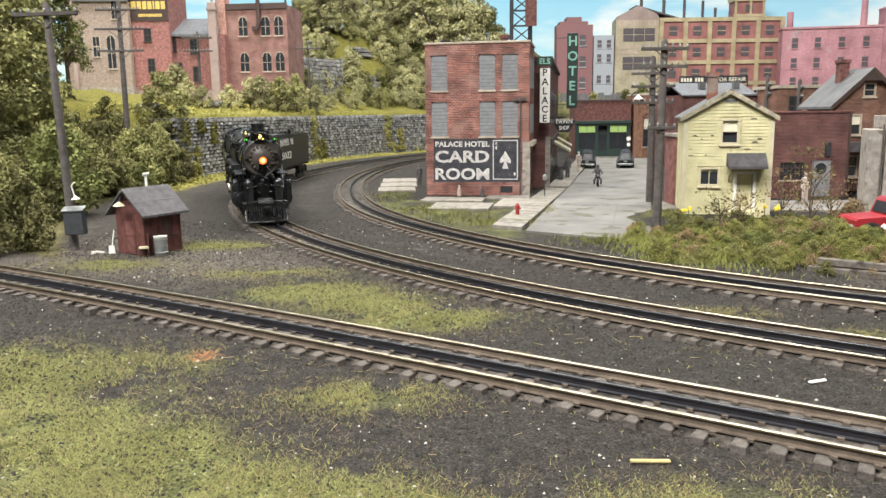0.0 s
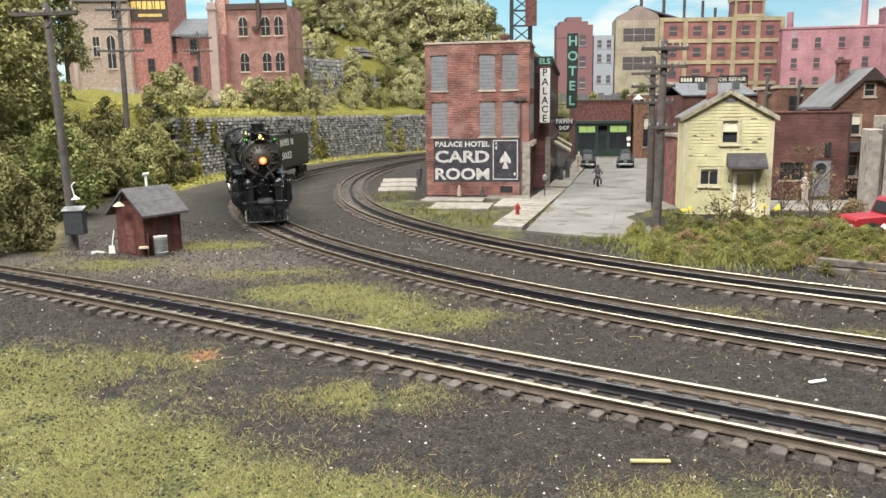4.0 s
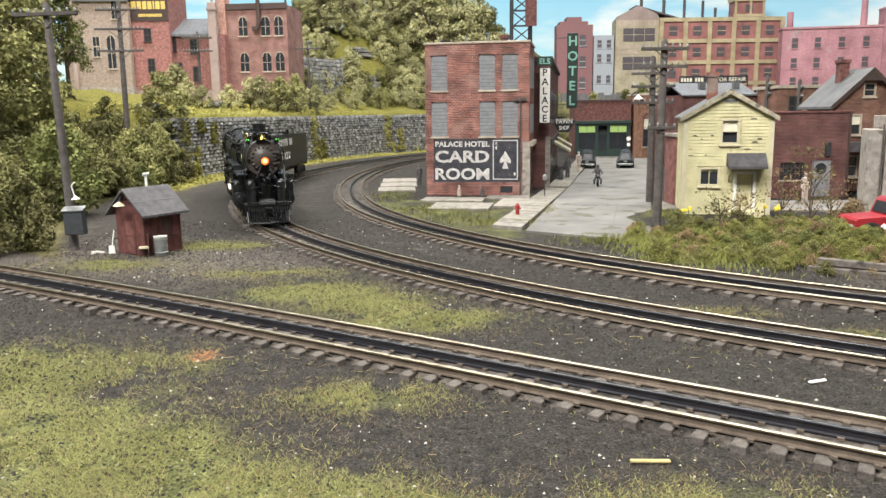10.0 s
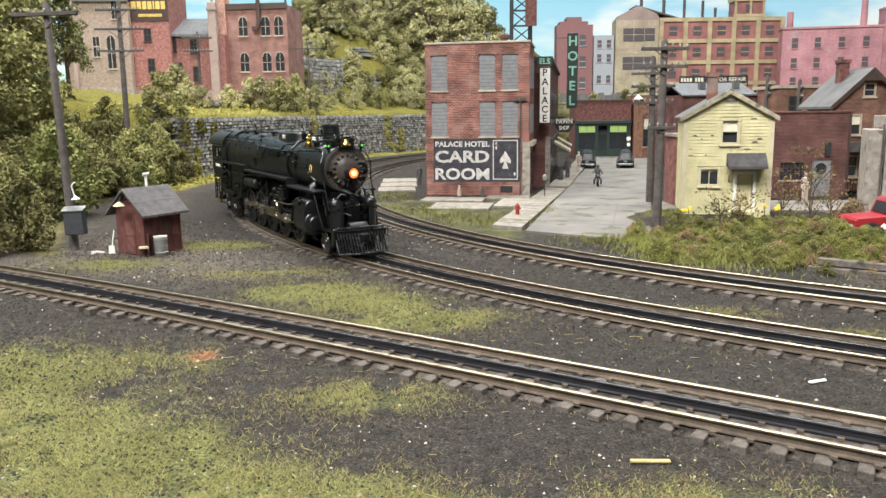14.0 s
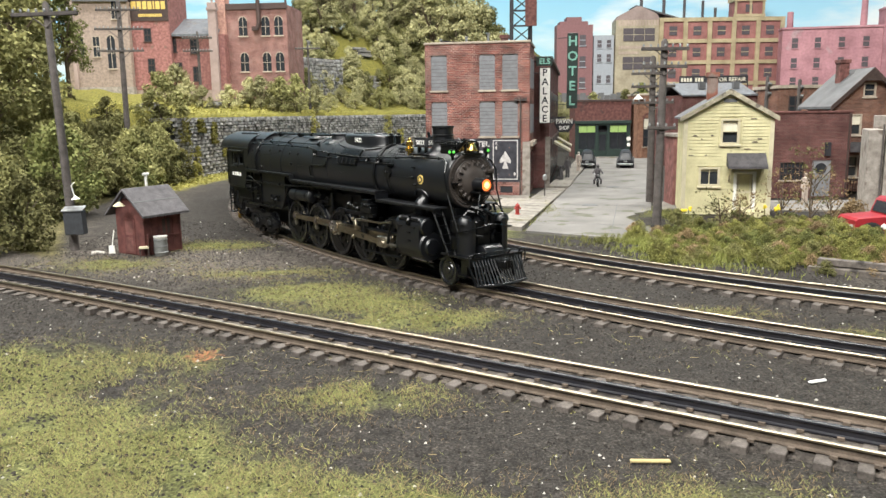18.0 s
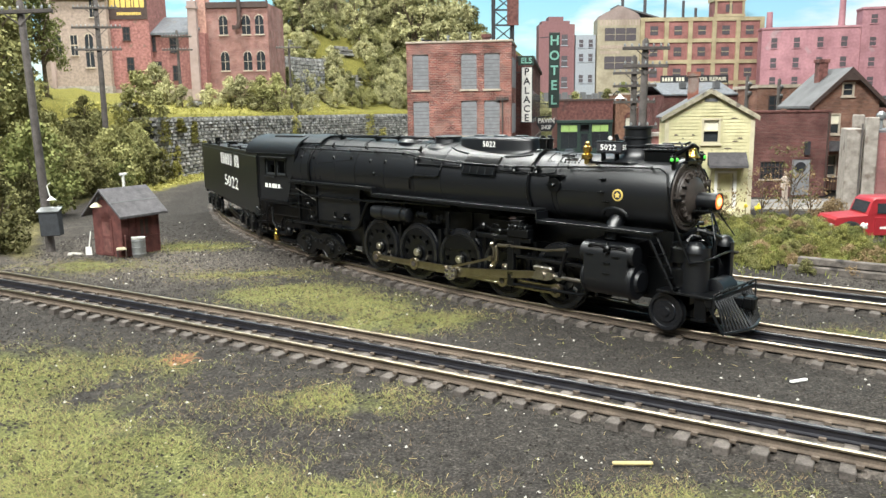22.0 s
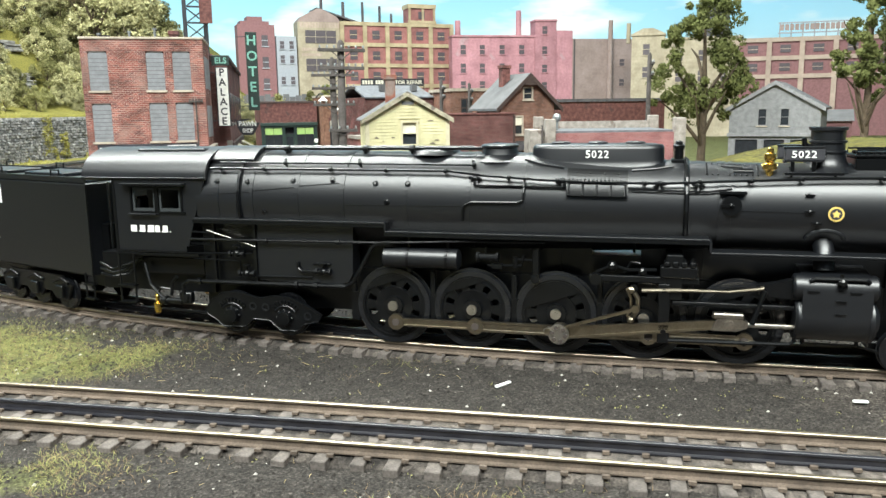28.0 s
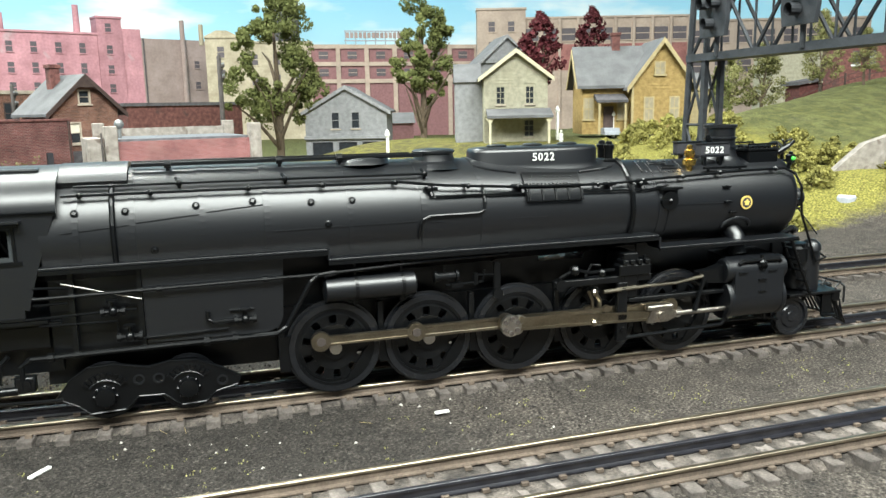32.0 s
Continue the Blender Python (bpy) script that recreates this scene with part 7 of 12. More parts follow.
        part("reverse_rod", Mesh().tube(along(sg, [(-9.6, gy, 4.0), (-8.9, gy, 4.35), (-8.2, gy, 4.15), (-7.0, gy, 4.2)]), 0.08).ball((-8.9, gy * sg, 4.3), 0.24, 10).ball((-7.6, gy * sg, 4.1), 0.2, 10).tube(along(sg, [(-8.4, gy, 4.0), (-8.1, gy, 4.5), (-7.7, gy, 4.45)]), 0.06), BLACK_FLAT, rv)
        part("guide_bar", Mesh().box(-6.3, -1.3, *span(sg, gy - 0.12, gy + 0.2), 2.68, 2.86, c=0.03), BLACK_FLAT, t)
        part("lower_bar", Mesh().tube(along(sg, [(-6.6, gy - 0.1, 1.08), (-1.5, gy - 0.1, 1.2), (-1.3, gy - 0.1, 1.35), (-1.3, gy - 0.1, 2.0)]), 0.09, 8), BLACK_FLAT, t)
        part("valve_rod", Mesh().tube(along(sg, [(-7.6, gy - 0.2, 3.3), (-5.6, gy - 0.2, 3.38), (-4.0, gy - 0.2, 3.4), (-2.6, gy - 0.2, 3.6)]), [0.1, 0.08, 0.07, 0.09], 8), ROD, t)
        part("valve_spindle_guide", Mesh().prism([(-2.75, 3.28), (-1.2, 3.15), (-1.2, 4.1), (-2.1, 3.85), (-2.75, 3.75)], *span(sg, gy - 0.15, gy + 0.3)), BLACK_FLAT, t)
        part("combination_lever", Mesh().tube(along(sg, [(-2.55, gy - 0.25, 3.5), (-2.75, gy - 0.25, 2.9), (-3.0, gy - 0.25, 2.05)]), [0.11, 0.08, 0.12], 8), BLACK_FLAT, t)
        lk = part("expansion_link", Mesh().tube(along(sg, [(-8.05, gy - 0.1, 3.4), (-7.75, gy - 0.1, 2.9), (-7.75, gy - 0.1, 2.4), (-8.05, gy - 0.1, 1.95)]), [0.12, 0.11, 0.11, 0.13], 8), ROD, t)
        part("link_slot", Mesh().tube(along(sg, [(-8.25, gy - 0.05, 3.35), (-8.05, gy - 0.05, 2.9), (-8.05, gy - 0.05, 2.4), (-8.2, gy - 0.05, 2.05)]), 0.07, 6).ball((-8.05, (gy - 0.2) * sg, 1.95), 0.18, 8).ball((-8.05, (gy - 0.2) * sg, 3.3), 0.17, 8), ROD, lk)
        for x in (-5.5, -9.45, -13.4, -17.35, -21.4):
            part("brake_hanger", Mesh().box(x - 0.12, x + 0.12, *span(sg, -1.95, -1.7), 1.0, 3.6, c=0.03).prism([(x - 0.12, 1.1), (x + 0.3, 1.0), (x + 0.34, 2.5), (x - 0.12, 2.4)], *span(sg, -1.98, -1.75)), BLACK_FLAT, t)
        # front deck: ladder, shield before each air pump
        ly = -2.25
        lad = part("front_ladder", Mesh().tube(along(sg, [(2.1, ly - 0.32, 5.0), (2.3, ly - 0.3, 4.9), (3.75, ly - 0.1, 2.1)]), 0.08, 6).tube(along(sg, [(2.1, ly + 0.4, 5.0), (2.3, ly + 0.4, 4.9), (3.75, ly + 0.45, 2.1)]), 0.08, 6), BLACK_FLAT, t)
        for k in (0.16, 0.36, 0.56, 0.76, 0.94):
            x, z = 2.3 + 1.45 * k, 4.9 - 2.8 * k
            part("rung", Mesh().box(x - 0.1, x + 0.1, *span(sg, ly - 0.26, ly + 0.42), z - 0.03, z + 0.03), BLACK_FLAT, lad)
        arc = [(4.25 + 0.75 * math.cos(b), (-1.28 - 0.62 * math.sin(b)) * sg) for b in np.linspace(-0.3, 2.9, 12)]
        arc += [(4.25 + 0.66 * math.cos(b), (-1.28 - 0.53 * math.sin(b)) * sg) for b in np.linspace(2.9, -0.3, 12)]
        sh = part("pump_shield", Mesh().prism(arc if sg > 0 else arc[::-1], 2.1, 4.35, "z"), BLACK, t, "curved shield before an air pump", smooth=True)
        part("shield_cap", Mesh().lathe([(4.1, 0.5), (4.4, 0.45), (4.6, 0.25), (4.65, 0.05)], (4.4, -1.5 * sg, 0), "z", 14), BLACK, sh, smooth=True)
        ap = part("air_pump", Mesh().lathe([(2.3, 0.5), (2.5, 0.6), (3.2, 0.6), (3.25, 0.42), (3.5, 0.42), (3.55, 0.6), (4.25, 0.6), (4.35, 0.5), (4.5, 0.5), (4.55, 0.2)], (3.6, -1.35 * sg, 0), "z", 20), BLACK_FLAT, t, "air pump on the front deck", smooth=True)
        for k in range(8):
            part("pump_bolt", Mesh().cyl((3.6 + 0.5 * math.cos(k * math.pi / 4), -1.35 * sg + 0.5 * math.sin(k * math.pi / 4), 4.3), "z", 0.16, 0.06, 6), BLACK_FLAT, ap)
        part("pump_pipe", Mesh().tube(along(sg, [(3.6, -1.0, 4.5), (3.7, -0.7, 4.8), (4.2, -0.3, 4.7), (4.4, 0.0, 4.3)]), 0.11, 8).tube(along(sg, [(3.5, -1.6, 3.4), (4.4, -1.0, 3.4), (4.8, -0.4, 3.2)]), 0.09, 8), BLACK_FLAT, ap)
        part("deck_rail", Mesh().tube(along(sg, [(4.3, -2.0, 3.6), (5.0, -1.85, 3.75), (5.3, -0.6, 4.0), (5.3, 0.0, 4.05)]), 0.05), BLACK_FLAT, t)
        # firebox side: sheet with rounded corner, posts, valves and pipes
        part("firebox_side", Mesh().prism([(-26.35, 2.9), (-22.0, 2.85), (-21.5, 3.0), (-21.3, 3.4), (-21.2, 5.75), (-26.35, 5.75)], *span(sg, -2.3, -1.3)), BLACK, t)
        part("firebox_rear", Mesh().box(-29.6, -26.4, *span(sg, -2.0, -1.2), 2.6, 5.75, c=0.05), BLACK_FLAT, t)
        for x in (-28.75, -26.45):
            part("board_post", Mesh().box(x - 0.08, x + 0.08, *span(sg, -2.42, -2.2), 2.7, 5.8), BLACK_FLAT, t)
        for x, z, s in ((-27.4, 4.25, 1.25), (-26.9, 3.25, 1.3), (-22.75, 3.5, 1.2)):
            part("globe_valve", valve(x, -2.5 * sg, z, s), BLACK_FLAT, t, smooth=True)
        for pts, r in (([(-30.0, -2.4, 5.28), (-28.8, -2.4, 5.24)], 0.05), ([(-30.0, -2.4, 4.68), (-28.9, -2.4, 4.68)], 0.05), ([(-31.0, -2.4, 4.15), (-29.0, -2.4, 4.2), (-27.6, -2.4, 4.24), (-26.6, -2.4, 4.24)], 0.05), ([(-29.9, -2.4, 3.9), (-27.3, -2.4, 3.85), (-27.3, -2.4, 3.3)], 0.045),
                       ([(-24.1, -2.42, 3.92), (-24.12, -2.42, 3.6), (-23.9, -2.42, 3.46), (-22.6, -2.42, 3.46)], 0.085), ([(-23.3, -2.36, 3.85), (-22.4, -2.36, 3.85)], 0.05), ([(-26.8, -2.4, 3.1), (-23.4, -2.36, 3.15)], 0.045)):
            part("firebox_pipe", Mesh().tube(along(sg, pts), r, 7), BLACK_FLAT, t)
        part("lever_rod", Mesh().tube(along(sg, [(-29.05, -2.46, 5.4), (-26.4, -2.46, 4.62)]), 0.028, 6), STEEL, t)
        # trailing truck: pierced side frame with a rim, springs and axle caps
        out = [(-29.6, 1.1), (-29.1, 1.75), (-28.5, 2.15), (-27.6, 2.2), (-26.4, 1.95), (-25.6, 2.1), (-24.7, 2.05), (-23.8, 1.65), (-23.05, 1.2), (-23.2, 0.9), (-24.0, 0.7), (-24.4, 0.35), (-25.3, 0.32), (-25.9, 0.82), (-26.8, 0.85), (-27.3, 0.4), (-28.5, 0.36), (-28.9, 0.7)]
        trk = part("trailing_truck_frame", Mesh().prism(out if sg > 0 else out, *span(sg, -2.3, -2.1)), BLACK_FLAT, t)
        part("frame_rim", Mesh().tube([(x, -2.3 * sg, z) for x, z in out + out[:2]], 0.035, 6), BLACK_FLAT, trk)
        for x, z in ((-26.75, 1.52), (-26.05, 1.5), (-23.75, 1.15)):
            part("frame_hole", Mesh().lathe([(-0.06, 0.22), (-0.06, 0.14), (0.06, 0.14), (0.06, 0.22)], (x, -2.32 * sg, z), "y", 16, False), BLACK, trk)
        for x in (-27.95, -25.0):
            ax = part("axle_box", Mesh().lathe([(-0.2, 0.1), (-0.18, 0.34), (0.05, 0.4), (0.2, 0.4)] if sg > 0 else [(-0.2, 0.4), (-0.05, 0.4), (0.18, 0.34), (0.2, 0.1)], (x, -2.4 * sg, 1.0), "y", 18), BLACK_FLAT, trk)
            for q in range(8):
                b = q * math.pi / 4
                part("cap_bolt", Mesh().ball((x + 0.4 * math.cos(b), -2.38 * sg, 1.0 + 0.4 * math.sin(b)), 0.075, 6), BLACK_FLAT, ax)
            for q in range(9):
                b = math.pi * (0.22 + 0.56 * q / 8)
                part("spring_leaf_end", Mesh().box(-0.06, 0.06, *span(sg, -2.42, -2.3), -0.1, 0.1).moved(Matrix.Translation((x + 0.85 * math.cos(b), 0, 1.0 + 0.8 * math.sin(b))) @ Matrix.Rotation(math.pi / 2 - b, 4, "Y")), BLACK_FLAT, ax)
            part("spring_band", Mesh().tube([(x + 0.66 * math.cos(b), -2.33 * sg, 1.0 + 0.62 * math.sin(b)) for b in np.linspace(0.6, 2.54, 8)], 0.05, 6), BLACK, ax)
        # injector and pipes below the cab
        part("brass_lubricator", Mesh().lathe([(0.85, 0.06), (0.95, 0.17), (1.05, 0.2), (1.45, 0.2), (1.5, 0.12), (1.7, 0.1), (1.8, 0.14), (2.0, 0.05)], (-32.3, -2.35 * sg, 0), "z", 12), BRASS, t, "small brass oil pot", smooth=True)
        inj = part("injector", Mesh().box(-30.9, -30.2, *span(sg, -2.5, -2.1), 1.5, 2.1, c=0.06).cyl((-30.55, -2.52 * sg - 0.06, 1.8), "y", 0.12, 0.2, 12).cyl((-32.0, -2.4 * sg, 1.6), "x", 1.2, 0.16, 10).cyl((-31.8, -2.4 * sg, 1.6), "x", 0.15, 0.25, 10), BLACK_FLAT, t, smooth=True)
        part("injector_pipe", Mesh().tube(along(sg, [(-33.0, -2.2, 3.5), (-32.6, -2.4, 2.4), (-31.9, -2.4, 1.7)]), 0.09).tube(along(sg, [(-31.0, -2.4, 2.9), (-31.3, -2.4, 2.6), (-31.4, -2.4, 1.9)]), 0.09).tube(along(sg, [(-32.0, -2.35, 1.15), (-29.4, -2.35, 1.05)]), 0.07).tube(along(sg, [(-31.3, -2.4, 2.2), (-31.9, -2.5, 2.3), (-32.2, -2.4, 2.0)]), 0.06), BLACK_FLAT, inj)
        for k in range(3):
            part("hose", Mesh().tube(along(sg, [(-33.2 - k * 0.1, -2.1, 3.7), (-34.2, -2.25 + 0.15 * k, 3.35 - 0.25 * k), (-35.0, -2.2, 3.1 - 0.2 * k), (-35.9, -2.0, 3.4 - 0.3 * k)]), 0.07), BLACK_FLAT, t)
    part("frame", Mesh().box(-30, 4.0, -1.15, 1.15, 1.3, 3.5).box(-29, -22, -1.25, 1.25, 2.4, 5.0).box(-22, -11.3, -1.0, 1.0, 3.5, 5.2).box(-5.0, 2.6, -1.0, 1.0, 3.5, 5.2).box(-11.3, -5.0, -0.9, 0.9, 4.8, 5.2).box(-11.3, -9.9, -0.95, 0.95, 3.5, 4.8).box(-7.7, -5.0, -0.95, 0.95, 3.5, 4.8).box(-9.9, -7.7, -0.95, 0.95, 3.5, 4.5), BLACK_FLAT, t)
    part("front_deck", Mesh().box(2.7, 5.75, -2.25, 2.25, 1.98, 2.12, c=0.03).box(2.4, 3.0, -1.2, 1.2, 2.1, 4.95), BLACK_FLAT, t)
    part("deck_cover", Mesh().lathe([(-0.8, 0.5), (-0.75, 0.62), (0.75, 0.62), (0.8, 0.5)], (5.0, 0, 2.1), "y", 20), BLACK, t, "rounded cover on the front deck", smooth=True)
    part("feed_pump", Mesh().box(3.2, 4.4, -0.6, 0.6, 2.1, 4.2, c=0.1).lathe([(4.2, 0.5), (4.5, 0.45), (4.6, 0.2)], (3.8, 0.1, 0), "z", 14), BLACK_FLAT, t)
    part("front_clutter", Mesh().tube([(3.2, -0.5, 4.7), (4.0, -0.6, 5.1), (4.6, -0.2, 4.9), (4.7, 0.4, 4.6)], 0.13, 8).tube([(3.4, 0.7, 4.9), (4.3, 0.5, 5.2), (4.6, 0.1, 4.6), (4.6, 0.0, 3.6)], 0.1, 8).ball((4.2, -0.35, 4.95), 0.25, 10).ball((4.3, 0.55, 5.0), 0.22, 10), BLACK_FLAT, t)
    # pilot
    pl = part("pilot_beam", Mesh().box(5.3, 5.75, -2.2, 2.2, 1.55, 2.1, c=0.05), BLACK_FLAT, t)
    for i in range(17):
        y = -1.92 + i * 0.24
        part("pilot_bar", Mesh().tube([(5.7, y, 1.95), (5.95, y, 1.55), (6.75 - abs(y) * 0.24, y * 0.99, 0.42)], 0.06, 6), BLACK, pl)
    part("pilot_foot", Mesh().tube([(6.25, -2.05, 0.4), (6.75, -0.5, 0.4), (6.75, 0.5, 0.4), (6.25, 2.05, 0.4)], 0.09), BLACK, pl)
    part("pilot_brace", Mesh().tube([(5.5, -2.05, 1.6), (6.25, -2.05, 0.4)], 0.08).tube([(5.5, 2.05, 1.6), (6.25, 2.05, 0.4)], 0.08), BLACK_FLAT, pl)
    for sg in (1, -1):
        part("pilot_step", Mesh().box(4.7, 5.4, *span(sg, -2.35, -2.102), 0.85, 0.95).box(4.75, 5.35, *span(sg, -2.1, -2.0), 0.85, 2.0), BLACK_FLAT, pl)
    part("coupler", Mesh().box(5.7, 6.5, -0.22, 0.22, 1.45, 1.85, c=0.05).box(6.35, 6.85, -0.36, 0.36, 1.35, 1.98, c=0.1).box(6.7, 7.0, -0.36, -0.1, 1.35, 1.98, c=0.08), BLACK_FLAT, pl)
    part("coupler_lift", Mesh().tube([(5.85, -2.3, 1.5), (5.85, -2.3, 2.3), (5.95, -1.9, 2.4), (5.95, 1.9, 2.4), (5.85, 2.3, 2.3), (5.85, 2.3, 1.5)], 0.05), BLACK, pl)
    for y in (-1.9, -1.0, 1.0, 1.9):
        part("rail_post", Mesh().tube([(5.6, y, 2.05), (5.95, y, 2.4)], 0.05).ball((5.95, y, 2.4), 0.08, 6), BLACK_FLAT, pl)
    part("air_hose", Mesh().tube([(5.8, 0.8, 1.9), (6.2, 0.85, 1.7), (6.3, 0.9, 1.0), (6.35, 0.95, 0.8)], 0.09), BLACK_FLAT, pl)
    # cab, with a front edge that slopes forward and up
    hw = 2.42
    win = (-33.3, -30.35, 6.3, 7.5)
    for sg in (1, -1):
        ya, yb = span(sg, -hw, -hw + 0.1)
        sl = pierced(Mesh(), -34.45, -30.3, 4.2, 8.05, ya, yb, [(win[0], -30.4, win[2], win[3])])
        slope = [(-30.3, 4.55), (-30.15, 4.5), (-29.75, 5.9), (-29.0, 8.05), (-30.3, 8.05)]
        sl.prism(slope, ya, yb)
        p = part("cab_side", sl, BLACK, t)
        yo = span(sg, -hw - 0.06, -hw + 0.03)
        fm = Mesh()
        for xa, xb, za, zb in ((win[0] - 0.1, -30.2, win[2] - 0.12, win[2]), (win[0] - 0.1, -30.2, win[3], win[3] + 0.1), (win[0] - 0.1, win[0], win[2], win[3]), (-30.45, -30.35, win[2], win[3]), (-31.95, -31.75, win[2], win[3])):
            fm.box(xa, xb, *yo, za, zb)
        part("window_frame", fm, BLACK_FLAT, p)
        for xa, xb in ((win[0] + 0.02, -31.95), (-31.72, -30.47)):
            yi = span(sg, -hw + 0.02, -hw + 0.06)
            part("sash", Mesh().box(xa, xb, *yi, win[2], win[2] + 0.16).box(xa, xb, *yi, win[3] - 0.1, win[3]).box(xa, xa + 0.12, *yi, win[2] + 0.16, win[3] - 0.1).box(xb - 0.12, xb, *yi, win[2] + 0.16, win[3] - 0.1), CAB_SASH, p, "grey window sash")
        part("sill", Mesh().box(win[0] - 0.15, -31.8, *span(sg, -hw - 0.22, -hw + 0.03), win[2] - 0.2, win[2] - 0.1, c=0.02), BLACK, p)
        part("awning", Mesh().box(win[0] - 0.5, -30.1, *span(sg, -hw - 0.4, -hw + 0.02), win[3] + 0.18, win[3] + 0.25), BLACK, p)
        part("rivet_strip", Mesh().box(-34.45, -29.1, *span(sg, -hw - 0.03, -hw + 0.02), 7.95, 8.03).box(-34.45, -34.3, *span(sg, -hw - 0.03, -hw + 0.02), 4.2, 7.95).box(-34.45, -30.3, *span(sg, -hw - 0.06, -hw + 0.02), 4.16, 4.26), BLACK_FLAT, p)
        if sg > 0:
            for k, (xx, w, h) in enumerate(((-33.32, 0.34, 0.34), (-32.98, 0.06, 0.06), (-32.8, 0.3, 0.34), (-32.5, 0.06, 0.06), (-32.3, 0.36, 0.34), (-31.92, 0.26, 0.34), (-31.66, 0.06, 0.06), (-31.46, 0.28, 0.34), (-31.18, 0.06, 0.06))):
                part("lettering_bar", Mesh().box(xx - w / 2, xx + w / 2, -hw - 0.02, -hw, 5.22, 5.22 + h), WHITE, p)
        part("cab_ledge", Mesh().box(-34.4, -29.6, *span(sg, -hw - 0.05, -1.6), 4.0, 4.12), BLACK_FLAT, t)
        part("grab_pole", Mesh().tube(along(sg, [(-34.7, -hw, 4.3), (-34.7, -hw, 7.8)]), 0.06), BLACK_FLAT, t)
        part("cab_step", Mesh().tube(along(sg, [(-34.4, -hw, 4.1), (-34.4, -hw, 1.4)]), 0.06).tube(along(sg, [(-33.5, -hw, 4.1), (-33.5, -hw, 1.4)]), 0.06).box(-34.45, -33.45, *span(sg, -hw - 0.2, -hw + 0.2), 1.4, 1.48).box(-34.45, -33.45, *span(sg, -hw - 0.2, -hw + 0.2), 2.3, 2.38), BLACK_FLAT, t)
    rp = [(hw * 1.03 * math.sin(a), 8.0 + 1.5 * math.cos(a)) for a in np.linspace(-math.pi / 2, math.pi / 2, 25)]
    rf = part("cab_roof", Mesh().prism(rp + [(0.95 * y, z - 0.12) for y, z in reversed(rp)], -36.2, -28.95, "x"), BLACK, t, "curved satin black cab roof", smooth=True)
    part("roof_front", Mesh().prism([(y * 0.86, 8.0 + (z - 8.0) * 1.04 - 0.02) for y, z in rp if z > 8.75] + [(y * 0.82, z - 0.16) for y, z in reversed(rp) if z > 8.75], -28.95, -26.6, "x"), BLACK, rf, smooth=True)
    part("roof_hatch", Mesh().box(-33.6, -29.6, -1.25, -0.3, 9.24, 9.42, c=0.05).moved(Matrix.Translation((0, 0.02, 0.02))), BLACK, rf)
    part("roof_gutter", Mesh().tube([(-36.2, -hw * 1.03, 8.0), (-28.95, -hw * 1.03, 8.0)], 0.05).tube([(-36.2, hw * 1.03, 8.0), (-28.95, hw * 1.03, 8.0)], 0.05), BLACK_FLAT, rf)
    part("cab_front", Mesh().prism([(y * 0.95, z - 0.03) for y, z in rp] + [(hw * 0.95, 6.05), (-hw * 0.95, 6.05)], -29.3, -29.18, "x"), BLACK, t)
    bh = part("backhead", Mesh().lathe([(-30.4, 1.9), (-29.2, 2.1)], (0, 0, 6.4), "x", 24), BLACK_FLAT, t)
    part("throttle", Mesh().tube([(-30.5, -1.0, 7.4), (-31.2, -0.9, 7.3), (-31.3, -0.6, 6.8)], 0.09).tube([(-30.5, -1.6, 6.0), (-31.0, -1.6, 6.9)], 0.08), BLACK_FLAT, bh)
    part("crew_seat", Mesh().box(-33.2, -32.2, -2.1, -1.2, 5.5, 5.75, c=0.08).box(-33.4, -33.15, -2.1, -1.2, 5.6, 7.0, c=0.1).box(-32.9, -32.5, -1.8, -1.5, 4.1, 5.5), BLACK_FLAT, t, "dark cab seat")
    # added black sheet along the cab; it blocks the far window's light
    part("cab_partition", Mesh().box(-34.2, -29.3, 0.1, 0.2, 4.1, 9.2), BLACK_FLAT, t, "black sheet added to keep the inside of the cab dark")
    part("cab_floor", Mesh().box(-34.6, -29.2, -hw + 0.12, hw - 0.12, 3.9, 3.99), BLACK_FLAT, t)
    part("cab_underframe", Mesh().box(-36.2, -29.4, -1.4, 1.4, 1.9, 3.88).box(-33.4, -29.6, -1.9, 1.9, 2.9, 3.86, c=0.1), BLACK_FLAT, t)
    # driving wheels: each turns about its own axle
    kinds = [driving_wheel(False), driving_wheel(True)]
    for sg in (1, -1):
        for i, x in enumerate(AXLES):
            tyre, rim, web, hub = kinds[1 if i == 2 else 0]
            if sg < 0:
                tyre, rim, web, hub = [Mesh().add([(a, -b, c) for a, b, c in q.v], q.f) for q in (tyre, rim, web, hub)]
            w = part("driving_wheel", web, BLACK_FLAT, t, "black disc driving wheel with small openings", at=cm(x, -1.95 * sg, DRIVER_R))
            part("tyre", tyre, TYRE, w, smooth=True)
            part("rim", rim, BLACK_FLAT, w)
            part("hub", hub, STEEL, w)
            TURNING.append((w, x, -1.95 * sg, 0.0 if sg > 0 else 90.0))
    for x in AXLES:
        part("axle", Mesh().cyl((x, -1.9, DRIVER_R), "y", 3.8, 0.3, 12), BLACK_FLAT, t)
    small = []
    for x, r in ((3.1, 0.95), (-25.0, 1.05), (-27.95, 1.05)):
        for sg in (1, -1):
            wm = Mesh().lathe([(-0.16, 0.02), (-0.16, 0.22), (-0.1, 0.26), (-0.1, r * 0.55), (-0.04, r * 0.6), (-0.04, r * 0.8), (-0.14, r * 0.84), (-0.14, r), (0.1, r), (0.1, r + 0.08), (0.17, r + 0.08), (0.17, 0.25)], (0, 0, 0), "y", 28)
            if sg < 0:
                wm = Mesh().add([(a, -b, c) for a, b, c in wm.v], wm.f)
